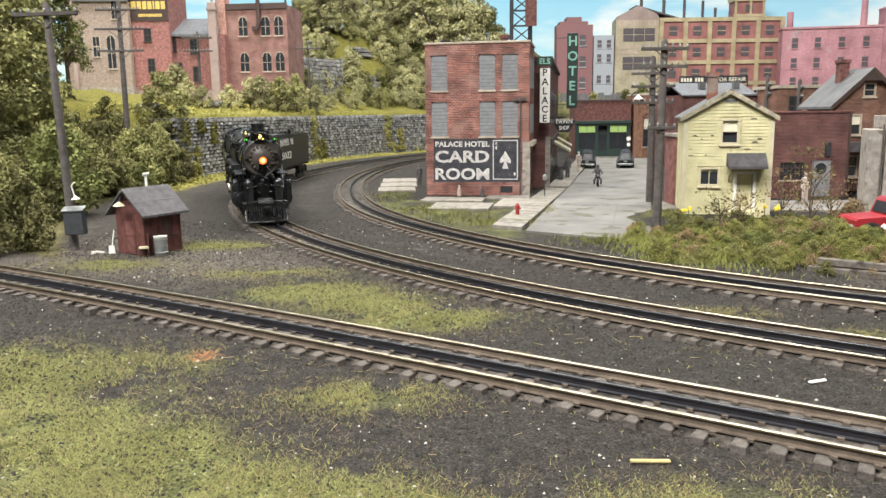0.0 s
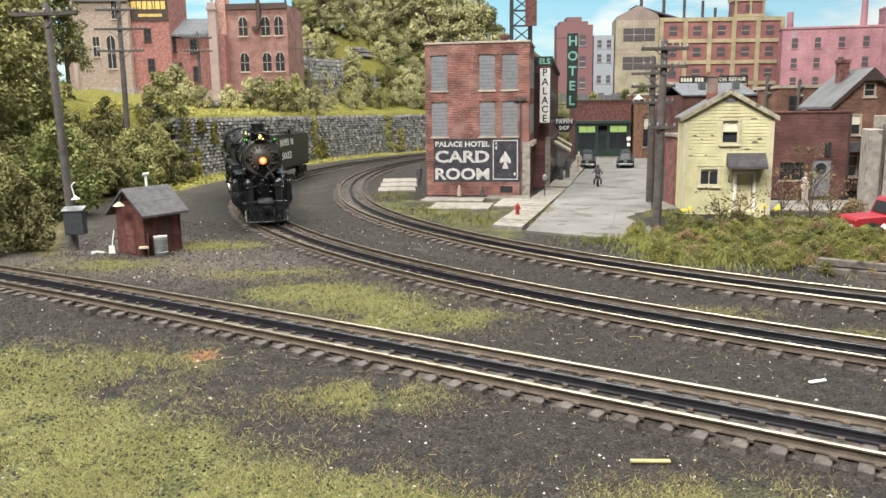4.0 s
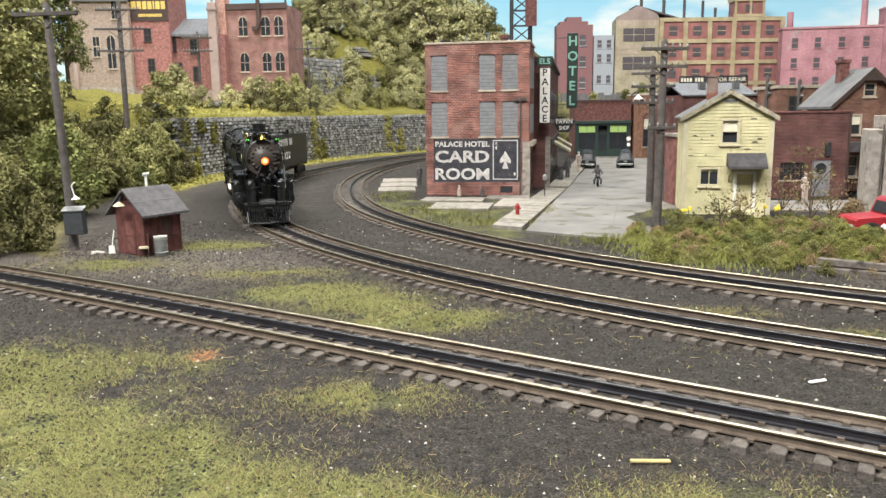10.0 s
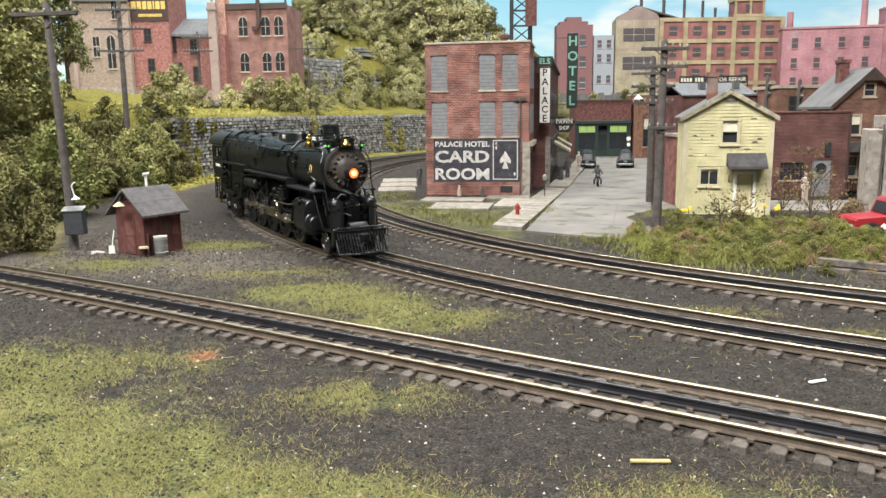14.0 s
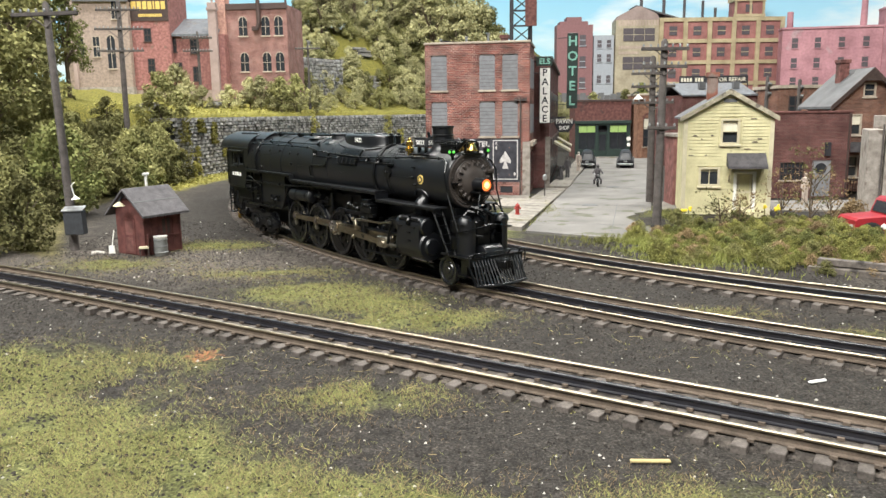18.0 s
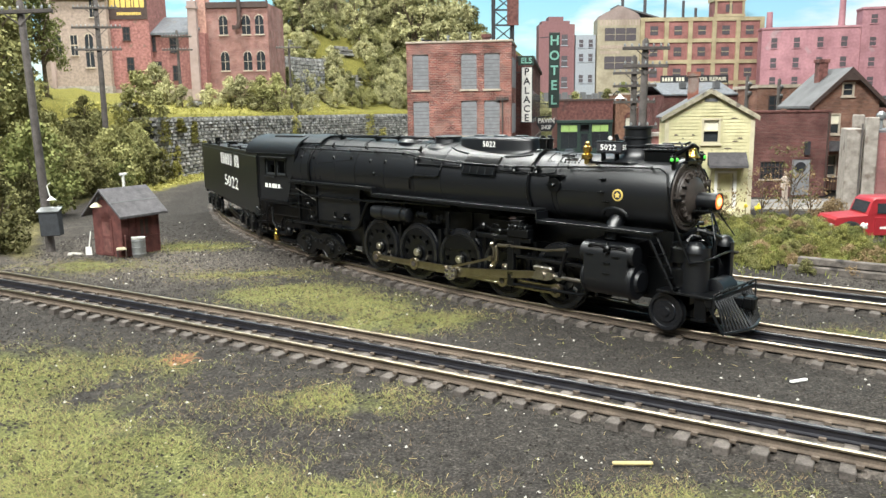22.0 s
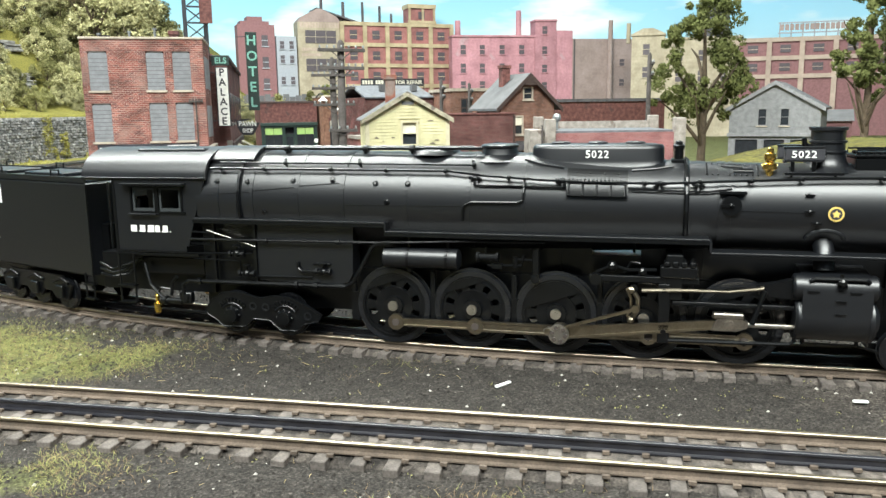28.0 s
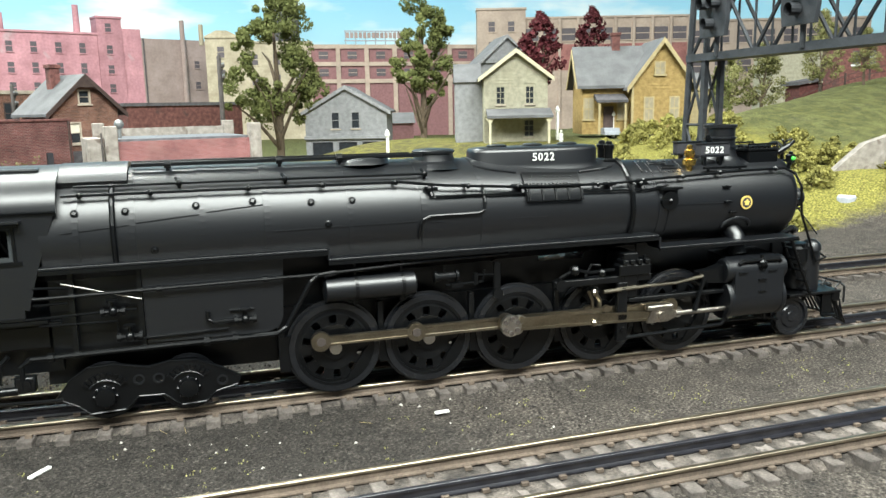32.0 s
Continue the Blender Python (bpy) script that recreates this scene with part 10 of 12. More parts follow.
def sedan(x, y, rz, label, roof=6):
    """A rounded pre-war sedan; its own +y is its tail."""
    t = thing("black_sedan", label, "car", cm(x, y, 0.22, 0, 0, rz), group="parked cars")
    prof = [(-4.6, 1.0), (-4.7, 1.9), (-4.2, 2.35), (-2.0, 2.6), (-1.2, 3.5), (0.6, 3.75), (2.2, 3.5), (3.6, 2.7), (4.4, 1.7), (4.3, 0.9)]
    m = Mesh()
    ys = [(-1.0, 0.78), (-0.85, 0.93), (-0.4, 1.0), (0.4, 1.0), (0.85, 0.93), (1.0, 0.78)]
    n = len(prof)
    for k, s in ys:
        for p, q in prof:
            taper = 1.0 if q < 2.4 else 1.0 - 0.2 * (q - 2.4)
            m.v.append((k * 1.45 * taper, p * (0.96 + 0.04 * s), 0.9 + (q - 0.9) * s))
    for i in range(len(ys) - 1):
        for j in range(n):
            m.f.append((i * n + j, i * n + (j + 1) % n, (i + 1) * n + (j + 1) % n, (i + 1) * n + j))
    m.f += [tuple(range(n)), tuple(range(len(m.v) - 1, len(m.v) - n - 1, -1))]
    m.m = [0] * len(m.f)
    part("body", m, CAR_BLACK, t, smooth=True)
    part("rear_window", Mesh().box(-0.75, 0.75, 2.85, 3.02, 2.75, 3.2), GLASS_DARK, t)
    part("windscreen", Mesh().box(-0.95, 0.95, -1.75, -1.6, 2.75, 3.3), GLASS_DARK, t)
    for sx in (-1, 1):
        part("side_window", Mesh().box(min(sx * 1.3, sx * 1.36), max(sx * 1.3, sx * 1.36), -1.0, 1.8, 2.55, 3.2), GLASS_DARK, t)
        for yy in (-2.9, 2.7):
            f = part("fender", Mesh().lathe([(-0.3, 0.6), (-0.25, 1.0), (0.25, 1.0), (0.3, 0.6)], (sx * 1.5, yy, 0.85), "x", 16), CAR_BLACK, t)
            w = part("wheel", Mesh().lathe([(-0.22, 0.45), (-0.22, 0.72), (0.22, 0.72), (0.22, 0.45)], (sx * 1.55, yy, 0.72), "x", 16), RUBBER, t)
            part("hubcap", Mesh().lathe([(-0.24, 0.3), (0.24, 0.3)], (sx * 1.55, yy, 0.72), "x", 12), CHROME, w)
        part("tail_lamp", Mesh().ball((sx * 1.15, 4.2, 1.5), 0.13, 8), HYDRANT, t)
        part("headlamp", Mesh().ball((sx * 0.95, -4.5, 1.75), 0.28, 10), CHROME, t)
    for yy in (-4.95, 4.6):
        part("bumper", Mesh().box(-1.6, 1.6, yy - 0.08, yy + 0.1, 0.75, 1.02, c=0.05), BARREL, t)
    part("plate", Mesh().box(-0.35, 0.35, 4.45, 4.5, 1.25, 1.6), BARREL, t)
    return t


sedan(28.4, 166.0, 169, "black rounded sedan parked at the kerb, seen from behind")
sedan(36.3, 165.5, 167, "black rounded sedan driving off along the street")
# the first car faces down the street
bpy.data.objects["black_sedan"].matrix_basis = cm(28.4, 166.0, 0.22, 0, 0, 169)


def figure(x, y, z, h, material, label, seated=False, rz=0, category="figurine"):
    """A tiny painted figure, kept as one plain shape."""
    m = Mesh()
    k = h / 3.6
    if seated:
        m.lathe([(0, 0.42 * k), (0.5 * k, 0.5 * k), (1.2 * k, 0.42 * k), (1.8 * k, 0.3 * k), (2.0 * k, 0.1 * k)], (0, 0, 0), "z", 10)
        m.box(-0.3 * k, 0.3 * k, -0.9 * k, 0, 0.1 * k, 0.5 * k, c=0.05)
        m.ball((0, 0, 2.2 * k), 0.26 * k, 8)
    else:
        for s in (-1, 1):
            m.tube([(s * 0.2 * k, 0, 0), (s * 0.18 * k, 0, 1.7 * k)], [0.16 * k, 0.2 * k])
            m.tube([(s * 0.4 * k, 0, 2.9 * k), (s * 0.5 * k, -0.1 * k, 1.7 * k)], 0.12 * k)
        m.lathe([(1.5 * k, 0.3 * k), (2.3 * k, 0.36 * k), (2.95 * k, 0.4 * k), (3.1 * k, 0.12 * k)], (0, 0, 0), "z", 10)
        m.ball((0, 0, 3.35 * k), 0.25 * k, 8)
    return solid("figurine", m, material, label, category, cm(x, y, z, 0, 0, rz), smooth=True)


figure(0.9, 111.8, 0.1, 2.3, FIGURE_PALE, "tiny painted figurine sitting against the hotel wall", True)
figure(4.2, 111.0, 0.1, 2.3, FIGURE, "tiny dark figurine sitting against the hotel wall", True)
figure(-5.4, 127.5, 0.24, 3.4, FIGURE, "tiny dark figurine standing behind the hotel corner")
figure(18.3, 133.0, 0.5, 3.4, FIGURE, "tiny figurine sitting by the shop row", True, -60)
figure(20.0, 137.0, 0.5, 3.6, FIGURE, "tiny figurine standing on the sidewalk by the shops")
figure(24.3, 152.0, 0.5, 3.7, FIGURE_PALE, "tiny pale figurine standing by the parked car")
figure(38.9, 97.5, 0.2, 3.7, FIGURE_PALE, "tiny pale figurine beside the cross street")
figure(44.4, 99.0, 0.2, 3.7, FIGURE_PALE, "tiny pale figurine beside the grey door")
figure(108.4, 67.6, 5.3, 3.0, TRIM_WHITE, "tiny white figurine standing by the cream house porch")


def motorcycle():
    t = thing("motorcycle", "tiny motorcycle with a painted rider figurine in the street", "motorcycle", cm(22.8, 123.6, 0.22, 0, 0, 172))
    for y in (-1.15, 1.15):
        w = part("wheel", Mesh().lathe([(-0.12, 0.45), (-0.12, 0.62), (0.12, 0.62), (0.12, 0.45)], (0, y, 0.62), "x", 16, False), RUBBER, t)
        part("spokes", Mesh().cyl((-0.03, y, 0.62), "x", 0.06, 0.46, 10), CHROME, w)
    part("frame", Mesh().tube([(0, -1.15, 0.62), (0, -0.3, 1.1), (0, 0.6, 1.3), (0, 1.15, 0.62)], 0.13).box(-0.25, 0.25, -0.5, 0.5, 0.5, 1.0, c=0.05), CHROME, t)
    part("tank", Mesh().ball((0, 0.4, 1.45), 0.36, 10), CAR_BLACK, t)
    part("handlebar", Mesh().tube([(-0.75, 0.5, 1.95), (0, 0.85, 1.8), (0.75, 0.5, 1.95)], 0.06), CHROME, t)
    part("headlamp", Mesh().ball((0, 1.15, 1.7), 0.22, 8), CHROME, t)
    m = Mesh().lathe([(1.3, 0.35), (1.9, 0.42), (2.6, 0.45), (2.85, 0.15)], (0, -0.25, 0), "z", 10).ball((0, -0.2, 3.1), 0.28, 8)
    for s in (-1, 1):
        m.tube([(s * 0.4, -0.2, 2.6), (s * 0.75, 0.45, 2.0)], 0.13).tube([(s * 0.25, -0.2, 1.4), (s * 0.55, 0.3, 0.9), (s * 0.5, 0.0, 0.35)], 0.15)
    part("rider_figurine", m, FIGURE, t, smooth=True)


motorcycle()


def stake_truck():
    """Its own -x is the bonnet."""
    t = thing("red_stake_truck", "red pickup truck with a maroon stake bed parked in the yard", "truck", cm(39.7, 66.6, 0.16, 0, 0, -3))
    nose = Mesh()
    prof = [(-5.9, 1.0), (-6.05, 1.5), (-6.0, 2.35), (-5.8, 2.55), (-3.35, 2.75), (-2.95, 3.95), (-2.7, 4.15), (-0.6, 4.15), (-0.35, 3.95), (-0.3, 1.0)]
    n = len(prof)
    for y, k in ((-1.7, 0.94), (-1.55, 1.0), (1.55, 1.0), (1.7, 0.94)):
        nose.v += [(p, y * (1.0 if q < 2.8 else 0.92), 0.9 + (q - 0.9) * (0.97 if k < 1 else 1.0)) for p, q in prof]
    for i in range(3):
        for j in range(n):
            nose.f.append((i * n + j, i * n + (j + 1) % n, (i + 1) * n + (j + 1) % n, (i + 1) * n + j))
    nose.f += [tuple(range(n)), tuple(range(4 * n - 1, 3 * n - 1, -1))]
    nose.m = [0] * len(nose.f)
    part("cab", nose, TRUCK_RED, t, smooth=True)
    for s in (-1, 1):
        y0, y1 = (-1.76, -1.5) if s < 0 else (1.5, 1.76)
        d = part("door", Mesh().box(-2.75, -0.5, y0, y1, 1.0, 2.55, c=0.04), TRUCK_RED, t)
        part("emblem_bar", Mesh().box(-2.3, -1.1, y0 - 0.02 if s < 0 else y1 - 0.01, y0 + 0.01 if s < 0 else y1 + 0.02, 1.55, 1.75), TRIM_WHITE, d)
        part("side_window", Mesh().box(-2.55, -0.8, y0 + 0.06 if s < 0 else y1 - 0.2, y0 + 0.2 if s < 0 else y1 - 0.06, 2.85, 3.7), GLASS_DARK, t)
        for x in (-4.7, 4.0):
            w = part("wheel", Mesh().lathe([(-0.34, 0.55), (-0.34, 1.0), (-0.22, 1.12), (0.22, 1.12), (0.34, 1.0), (0.34, 0.55)], (x, s * 1.5, 1.12), "y", 24), RUBBER, t, smooth=True)
            part("rim", Mesh().lathe([(-0.3, 0.2), (-0.3, 0.4), (-0.36, 0.52), (0.36, 0.52), (0.3, 0.4), (0.3, 0.2)], (x, s * 1.5, 1.12), "y", 18), BARREL, w)
        part("headlamp", Mesh().ball((-6.05, s * 1.15, 1.75), 0.25, 10), CHROME, t)
        yb = s * 1.75
        for z in (2.45, 3.0, 3.55):
            part("stake_rail", Mesh().box(0.1, 7.2, yb - 0.08, yb + 0.08, z, z + 0.42), STAKE_RED, t)
        for i in range(6):
            part("stake", Mesh().box(0.15 + i * 1.36, 0.4 + i * 1.36, yb - 0.16, yb - 0.085, 2.0, 4.1), STAKE_RED, t)
    part("windscreen", Mesh().prism([(-3.37, 2.9), (-3.05, 3.8), (-2.93, 3.8), (-3.25, 2.9)], -1.25, 1.25), GLASS_DARK, t)
    part("bed", Mesh().box(0.0, 7.3, -1.75, 1.75, 1.98, 2.3), STAKE_RED, t)
    part("chassis", Mesh().box(-5.5, 7.1, -0.8, 0.8, 0.9, 1.97), RUBBER, t)
    part("bumper", Mesh().box(-6.35, -6.1, -1.7, 1.7, 0.95, 1.25, c=0.04), CHROME, t)
    for z in (2.6, 3.1):
        part("load_board", Mesh().box(0.5, 6.9, -1.2, 1.2, z - 0.2, z), TRIM_CREAM, t)


stake_truck()

# ---- street furniture ----


def hydrant():
    t = thing("fire_hydrant", "small dark red fire hydrant on the sidewalk corner", "hydrant", Matrix.LocRotScale(Vector((7.3, 88.4, 0.4)) * U, Euler((0, 0, 0)), Vector((0.66, 0.66, 0.66))))
    part("barrel", Mesh().lathe([(0, 0.5), (0.12, 0.5), (0.14, 0.34), (1.3, 0.33), (1.32, 0.42), (1.45, 0.42), (1.6, 0.36), (1.8, 0.2), (1.86, 0.08)], (0, 0, 0), "z", 16), HYDRANT, t, smooth=True)
    for s in (-1, 1):
        part("outlet", Mesh().cyl((s * 0.3 if s > 0 else -0.58, 0, 1.05), "x", 0.28, 0.17, 10), HYDRANT, t)
    part("front_outlet", Mesh().cyl((0, -0.58, 0.9), "y", 0.3, 0.2, 10), HYDRANT, t)
    part("cap_nut", Mesh().cyl((0, 0, 1.84), "z", 0.16, 0.1, 5), HYDRANT, t)
    m = thing("parking_meter", "grey parking meter on a thin post at the kerb", "parking meter", cm(12.6, 107.5, 0.4))
    part("post", Mesh().tube([(0, 0, 0), (0, 0, 2.3)], 0.08), POLE, m)
    part("head", Mesh().lathe([(2.2, 0.18), (2.3, 0.28), (2.75, 0.3), (3.0, 0.12)], (0, 0, 0), "z", 12), BARREL, m)


hydrant()


def telephone_pole(x, y, z, h, arms, rz=0, lean=0.0, r=0.55, label="weathered dark telephone pole with cross arms"):
    t = thing("telephone_pole", label, "telephone pole", cm(x, y, z, 0, lean, rz), group="telephone poles")
    part("pole", Mesh().lathe([(-0.5, r), (h * 0.5, r * 0.86), (h - 0.3, r * 0.72), (h, r * 0.3)], (0, 0, 0), "z", 14), POLE, t, smooth=True)
    for za, w in arms:
        a = part("cross_arm", Mesh().box(-w / 2, w / 2, -r - 0.18, -r * 0.6, za - 0.16, za + 0.16, c=0.03), POLE, t)
        part("arm_brace", Mesh().tube([(-w * 0.22, -r - 0.1, za - 0.1), (0, -r * 0.8, za - w * 0.2)], 0.06).tube([(w * 0.22, -r - 0.1, za - 0.1), (0, -r * 0.8, za - w * 0.2)], 0.06), POLE, a)
        n = max(4, int(w / 0.62))
        for i in range(n):
            u = -w / 2 + 0.18 + (w - 0.36) * i / (n - 1)
            part("insulator", Mesh().lathe([(0.15, 0.06), (0.25, 0.12), (0.42, 0.1), (0.48, 0.03)], (u, -r - 0.05, za), "z", 8), BARREL, a)
    return t


p = telephone_pole(-34.2, 69.3, 0, 21.7, [(20.6, 5.6)], 2, -1.5, 0.4)
bx = part("meter_box", Mesh().box(-0.15, 1.55, -1.3, -0.45, 1.6, 3.7, c=0.06), GANTRY, p, "dark grey meter box")
part("box_lid", Mesh().prism([(-1.4, 3.7), (-0.4, 4.0), (-0.4, 4.08), (-1.4, 3.78)], -0.25, 1.65, "x"), BARREL, bx)
part("bracket_lamp", Mesh().tube([(0.8, -0.6, 4.9), (0.6, -0.6, 5.9), (0.9, -0.6, 6.2)], 0.05).lathe([(4.7, 0.4), (4.85, 0.2), (5.0, 0.06)], (0.85, -0.6, 0), "z", 10), TRIM_WHITE, p)
telephone_pole(-53.6, 130, 8.2, 22.2, [(20.6, 7.0), (17.6, 7.8), (14.2, 7.4)], 2, 0.3, 0.48)
telephone_pole(-60.0, 190, 13.6, 18.0, [(16.4, 7.0), (13.4, 7.0)], 2, 0, 0.4)
telephone_pole(-37.9, 212, 13.8, 16.6, [(15.2, 6.6)], 2, 0, 0.36)
telephone_pole(20.9, 80.0, 0.2, 18.6, [(17.6, 4.6), (15.9, 4.4), (9.9, 2.8)], -4, 0.6, 0.47)
telephone_pole(25.4, 101.0, 0.2, 18.4, [(16.2, 5.4), (14.6, 5.4), (12.6, 5.2)], -4, -0.4, 0.5)
for px_, py_, hh in ((55.0, 140, 17.5), (61.5, 142, 17), (74.5, 104, 20)):
    telephone_pole(px_, py_, 0, hh, [(hh - 1.6, 3.6), (hh - 3.2, 3.0)], 60, 0, 0.42)


def timber_pile():
    t = thing("timber_stack", "old grey timbers and rails stacked beside the inner track", "timber", cm(30.6, 52.6, 0.1, 0, 0, -36))
    for i, (x, y, z, l, r) in enumerate(((0, 0, 0.0, 12, 0), (0.6, 0.8, 0.0, 11, 1.5), (0.3, 0.4, 0.55, 11.5, -1), (8, -0.6, 0.0, 7, 3), (9, 1.2, 0.0, 8, 6))):
        part("timber", Mesh().box(-l / 2, l / 2, -0.32, 0.32, 0, 0.5, c=0.05), POLE if i % 2 else TIE, t, at=cm(x, y, z, 0, 0, r))
    for i in range(5):
        part("pipe", Mesh().tube([(3, -1.2 - i * 0.35, 0.2), (12, -0.6 - i * 0.35, 0.2)], 0.13), POLE, t)


timber_pile()


def east_bank_things():
    a = thing("stone_abutment", "rounded pale concrete wing wall in the grassy bank", "abutment", cm(100.5, 23.5, 0.5, 0, 0, -55))
    part("wall", Mesh().prism([(-6, 0), (6, 0), (6, 8.2), (2, 8.0), (-1.5, 6.8), (-4.5, 4.0), (-6, 2.4)], 0, 1.4), CONCRETE, a)
    b = thing("oil_drum", "small pale blue drum at the foot of the bank", "drum", cm(92.0, 24.6, 0.4))
    part("body", Mesh().lathe([(0, 0.85), (0.1, 0.9), (0.8, 0.9), (0.85, 0.95), (0.95, 0.95), (1.0, 0.9), (1.9, 0.9), (2.0, 0.8)], (0, 0, 0), "z", 18), GREY_BG, b, smooth=True)
    part("lid", Mesh().cyl((0, 0, 2.0), "z", 0.06, 0.8, 18), TRIM_WHITE, b)
    c = thing("old_tyre", "worn tyre lying on the grassy bank", "tyre", cm(92.5, 37.5, ground_z(92.5, 37.5), 12, 0, 0))
    part("ring", Mesh().lathe([(0.1, 0.6), (0.0, 0.9), (0.15, 1.15), (0.45, 1.15), (0.6, 0.9), (0.5, 0.6)], (0, 0, 0), "z", 22, False), RUBBER, c, smooth=True)
    for x, y, h in ((113.0, 71.0, 4.4), (88.5, 84.5, 4.2), (122, 66, 3.5)):
        z = ground_z(x, y)
        q = thing("white_yard_post", "white yard post with a pointed cap", "post", cm(x, y, z), group="yard posts")
        part("shaft", Mesh().tube([(0, 0, -0.3), (0, 0, h)], 0.24), TRIM_WHITE, q)
        part("cap", Mesh().lathe([(h, 0.42), (h + 0.5, 0.3), (h + 0.9, 0.05)], (0, 0, 0), "z", 10), TRIM_WHITE, q)
    f = thing("wire_fence", "dark post fence along the hill lawn", "fence", cm(0, 0, 0))
    for i in range(12):
        x, y = 150 + i * 5.0, 76 - i * 3.6
        z = ground_z(x, y)
        part("fence_post", Mesh().tube([(x, y, z - 0.3), (x, y, z + 3.0)], 0.22), TRIM_DARK, f)
    m = Mesh()
    for dz in (1.3, 2.5):
        m.tube([(150 + i * 5.0, 76 - i * 3.6, ground_z(150 + i * 5.0, 76 - i * 3.6) + dz) for i in range(12)], 0.08, 5)
    part("fence_wire", m, TRIM_DARK, f)
    b2 = thing("kerb_rocks", "row of pale stones along the yard", "stones", cm(0, 0, 0))
    rng = random.Random(5)
    for i in range(14):
        x, y = 62 + i * 2.4 + rng.uniform(-0.5, 0.5), 50 - i * 1.1 + rng.uniform(-0.5, 0.5)
        part("stone", Mesh().ball((x, y, ground_z(x, y) + 0.3), rng.uniform(0.5, 1.0), 7, 0.7), CHIP, b2)


east_bank_things()

# ---- vegetation ----


def leaves(m, c, rx, ry, rz, n, size, rng, hollow=0.55, flat=0.0):
    """Small leaf blades scattered through an uneven shell."""
    for _ in range(n):
        d = Vector((rng.gauss(0, 1), rng.gauss(0, 1), rng.gauss(0, 1))).normalized()
        k = hollow + (1 - hollow) * rng.random() ** 0.7
        p = Vector((c[0] + d.x * rx * k, c[1] + d.y * ry * k, c[2] + d.z * rz * k))
        a = Vector((rng.gauss(0, 1), rng.gauss(0, 1), rng.gauss(0, 1) * (1 - flat))).normalized()
        b = a.cross(d + Vector((rng.uniform(-0.6, 0.6), rng.uniform(-0.6, 0.6), rng.uniform(-0.6, 0.6)))).normalized()
        s = size * rng.uniform(0.6, 1.4)
        a, b = a * s, b * s * 0.6
        n0 = len(m.v)
        m.v += [tuple(p - a), tuple(p + b), tuple(p + a), tuple(p - b)]
        m.f.append((n0, n0 + 1, n0 + 2, n0 + 3))
        m.m.append(0)
    return m


def clump_crown(rng, w, h, clumps, per, size, base=0.0):
    """A crown of many leaf clumps with gaps between them."""
    m = Mesh()
    for _ in range(clumps):
        a, r = rng.uniform(0, 2 * math.pi), math.sqrt(rng.random())
        z = rng.uniform(0.12, 1.0)
        girth = math.sin(math.pi * min(1, 0.25 + 0.8 * z)) ** 0.7
        c = (math.cos(a) * r * w / 2 * girth, math.sin(a) * r * w / 2 * girth, base + z * h)
        q = rng.uniform(0.1, 0.19) * w
        leaves(m, c, q, q, q * 0.8, per, size, rng)
    return m


def lobed_crown(rng, lobes, size):
    """A crown of separate masses of leaves at the ends of the limbs: x, y, base, width, height, clumps."""
    m = Mesh()
    for x, y, z, w, h, k in lobes:
        q = clump_crown(rng, w, h, k, 120, size, base=z)
        m.add([(a + x, b + y, c) for a, b, c in q.v], q.f)
    return m


def branches(rng, h, w, trunk_r, n=6, start=0.25):
    m = Mesh()
    m.tube([(0, 0, -0.6), (rng.uniform(-0.3, 0.3), rng.uniform(-0.3, 0.3), h * 0.4), (rng.uniform(-0.8, 0.8), rng.uniform(-0.8, 0.8), h * 0.85)], [trunk_r, trunk_r * 0.75, trunk_r * 0.25], 8)
    for i in range(n):
        a, z = i * 2.4 + rng.uniform(-0.4, 0.4), h * rng.uniform(start, 0.6)
        l = w * rng.uniform(0.25, 0.45)
        m.tube([(0, 0, z), (math.cos(a) * l * 0.5, math.sin(a) * l * 0.5, z + h * 0.16), (math.cos(a) * l, math.sin(a) * l, z + h * rng.uniform(0.2, 0.36))], [trunk_r * 0.5, trunk_r * 0.33, trunk_r * 0.12], 6)
    return m


RNG = random.Random(21)
# kinds of bush and tree, one mesh each; copies share them
BUSH = [data_of("crown", clump_crown(RNG, 7.5, 6.5 + i, 46, 90, 0.2), q) for i, q in enumerate((LEAF_OLIVE, LEAF_DARK, LEAF_GREEN, LEAF_OLIVE))]
LIME_BUSH = [data_of("crown", clump_crown(RNG, 4.0, 2.6, 20, 46, 0.2), LEAF_LIME) for i in range(2)]
STEM = [data_of("trunk", branches(RNG, 6.5, 6, 0.22, 5, 0.1), BARK) for i in range(3)]
SMALL_STEM = data_of("trunk", branches(RNG, 1.8, 2.0, 0.08, 5, 0.1), BARK)
TALL = [data_of("crown", clump_crown(RNG, 9, 16, 62, 90, 0.24, base=3.0), q) for q in (LEAF_OLIVE, LEAF_GREEN, LEAF_OLIVE, LEAF_DARK)]
HILL_TREE = [data_of("crown", clump_crown(RNG, 9, 16, 70, 80, 0.24, base=3.0), q) for q in (LEAF_HILL, LEAF_OLIVE, LEAF_HILL)]
HILL_BUSH = [data_of("crown", clump_crown(RNG, 7.5, 7.5, 46, 80, 0.2), q) for q in (LEAF_HILL, LEAF_OLIVE, LEAF_HILL)]
TALL_STEM = [data_of("trunk", branches(RNG, 16, 9, 0.45, 8, 0.3), BARK) for i in range(2)]


def green(kind, label, category, x, y, z, s, stems, crowns, k, group, rz=0.0):
    t = thing(kind, label, category, Matrix.LocRotScale(Vector((x, y, z)) * U, Euler((0, 0, rz)), Vector((s, s, s * RNG.uniform(0.9, 1.15)))), group=group)
    for nm, d in (("trunk", stems), ("crown", crowns)):
        ob = new(nm, d)
        ob.parent = t
    return t


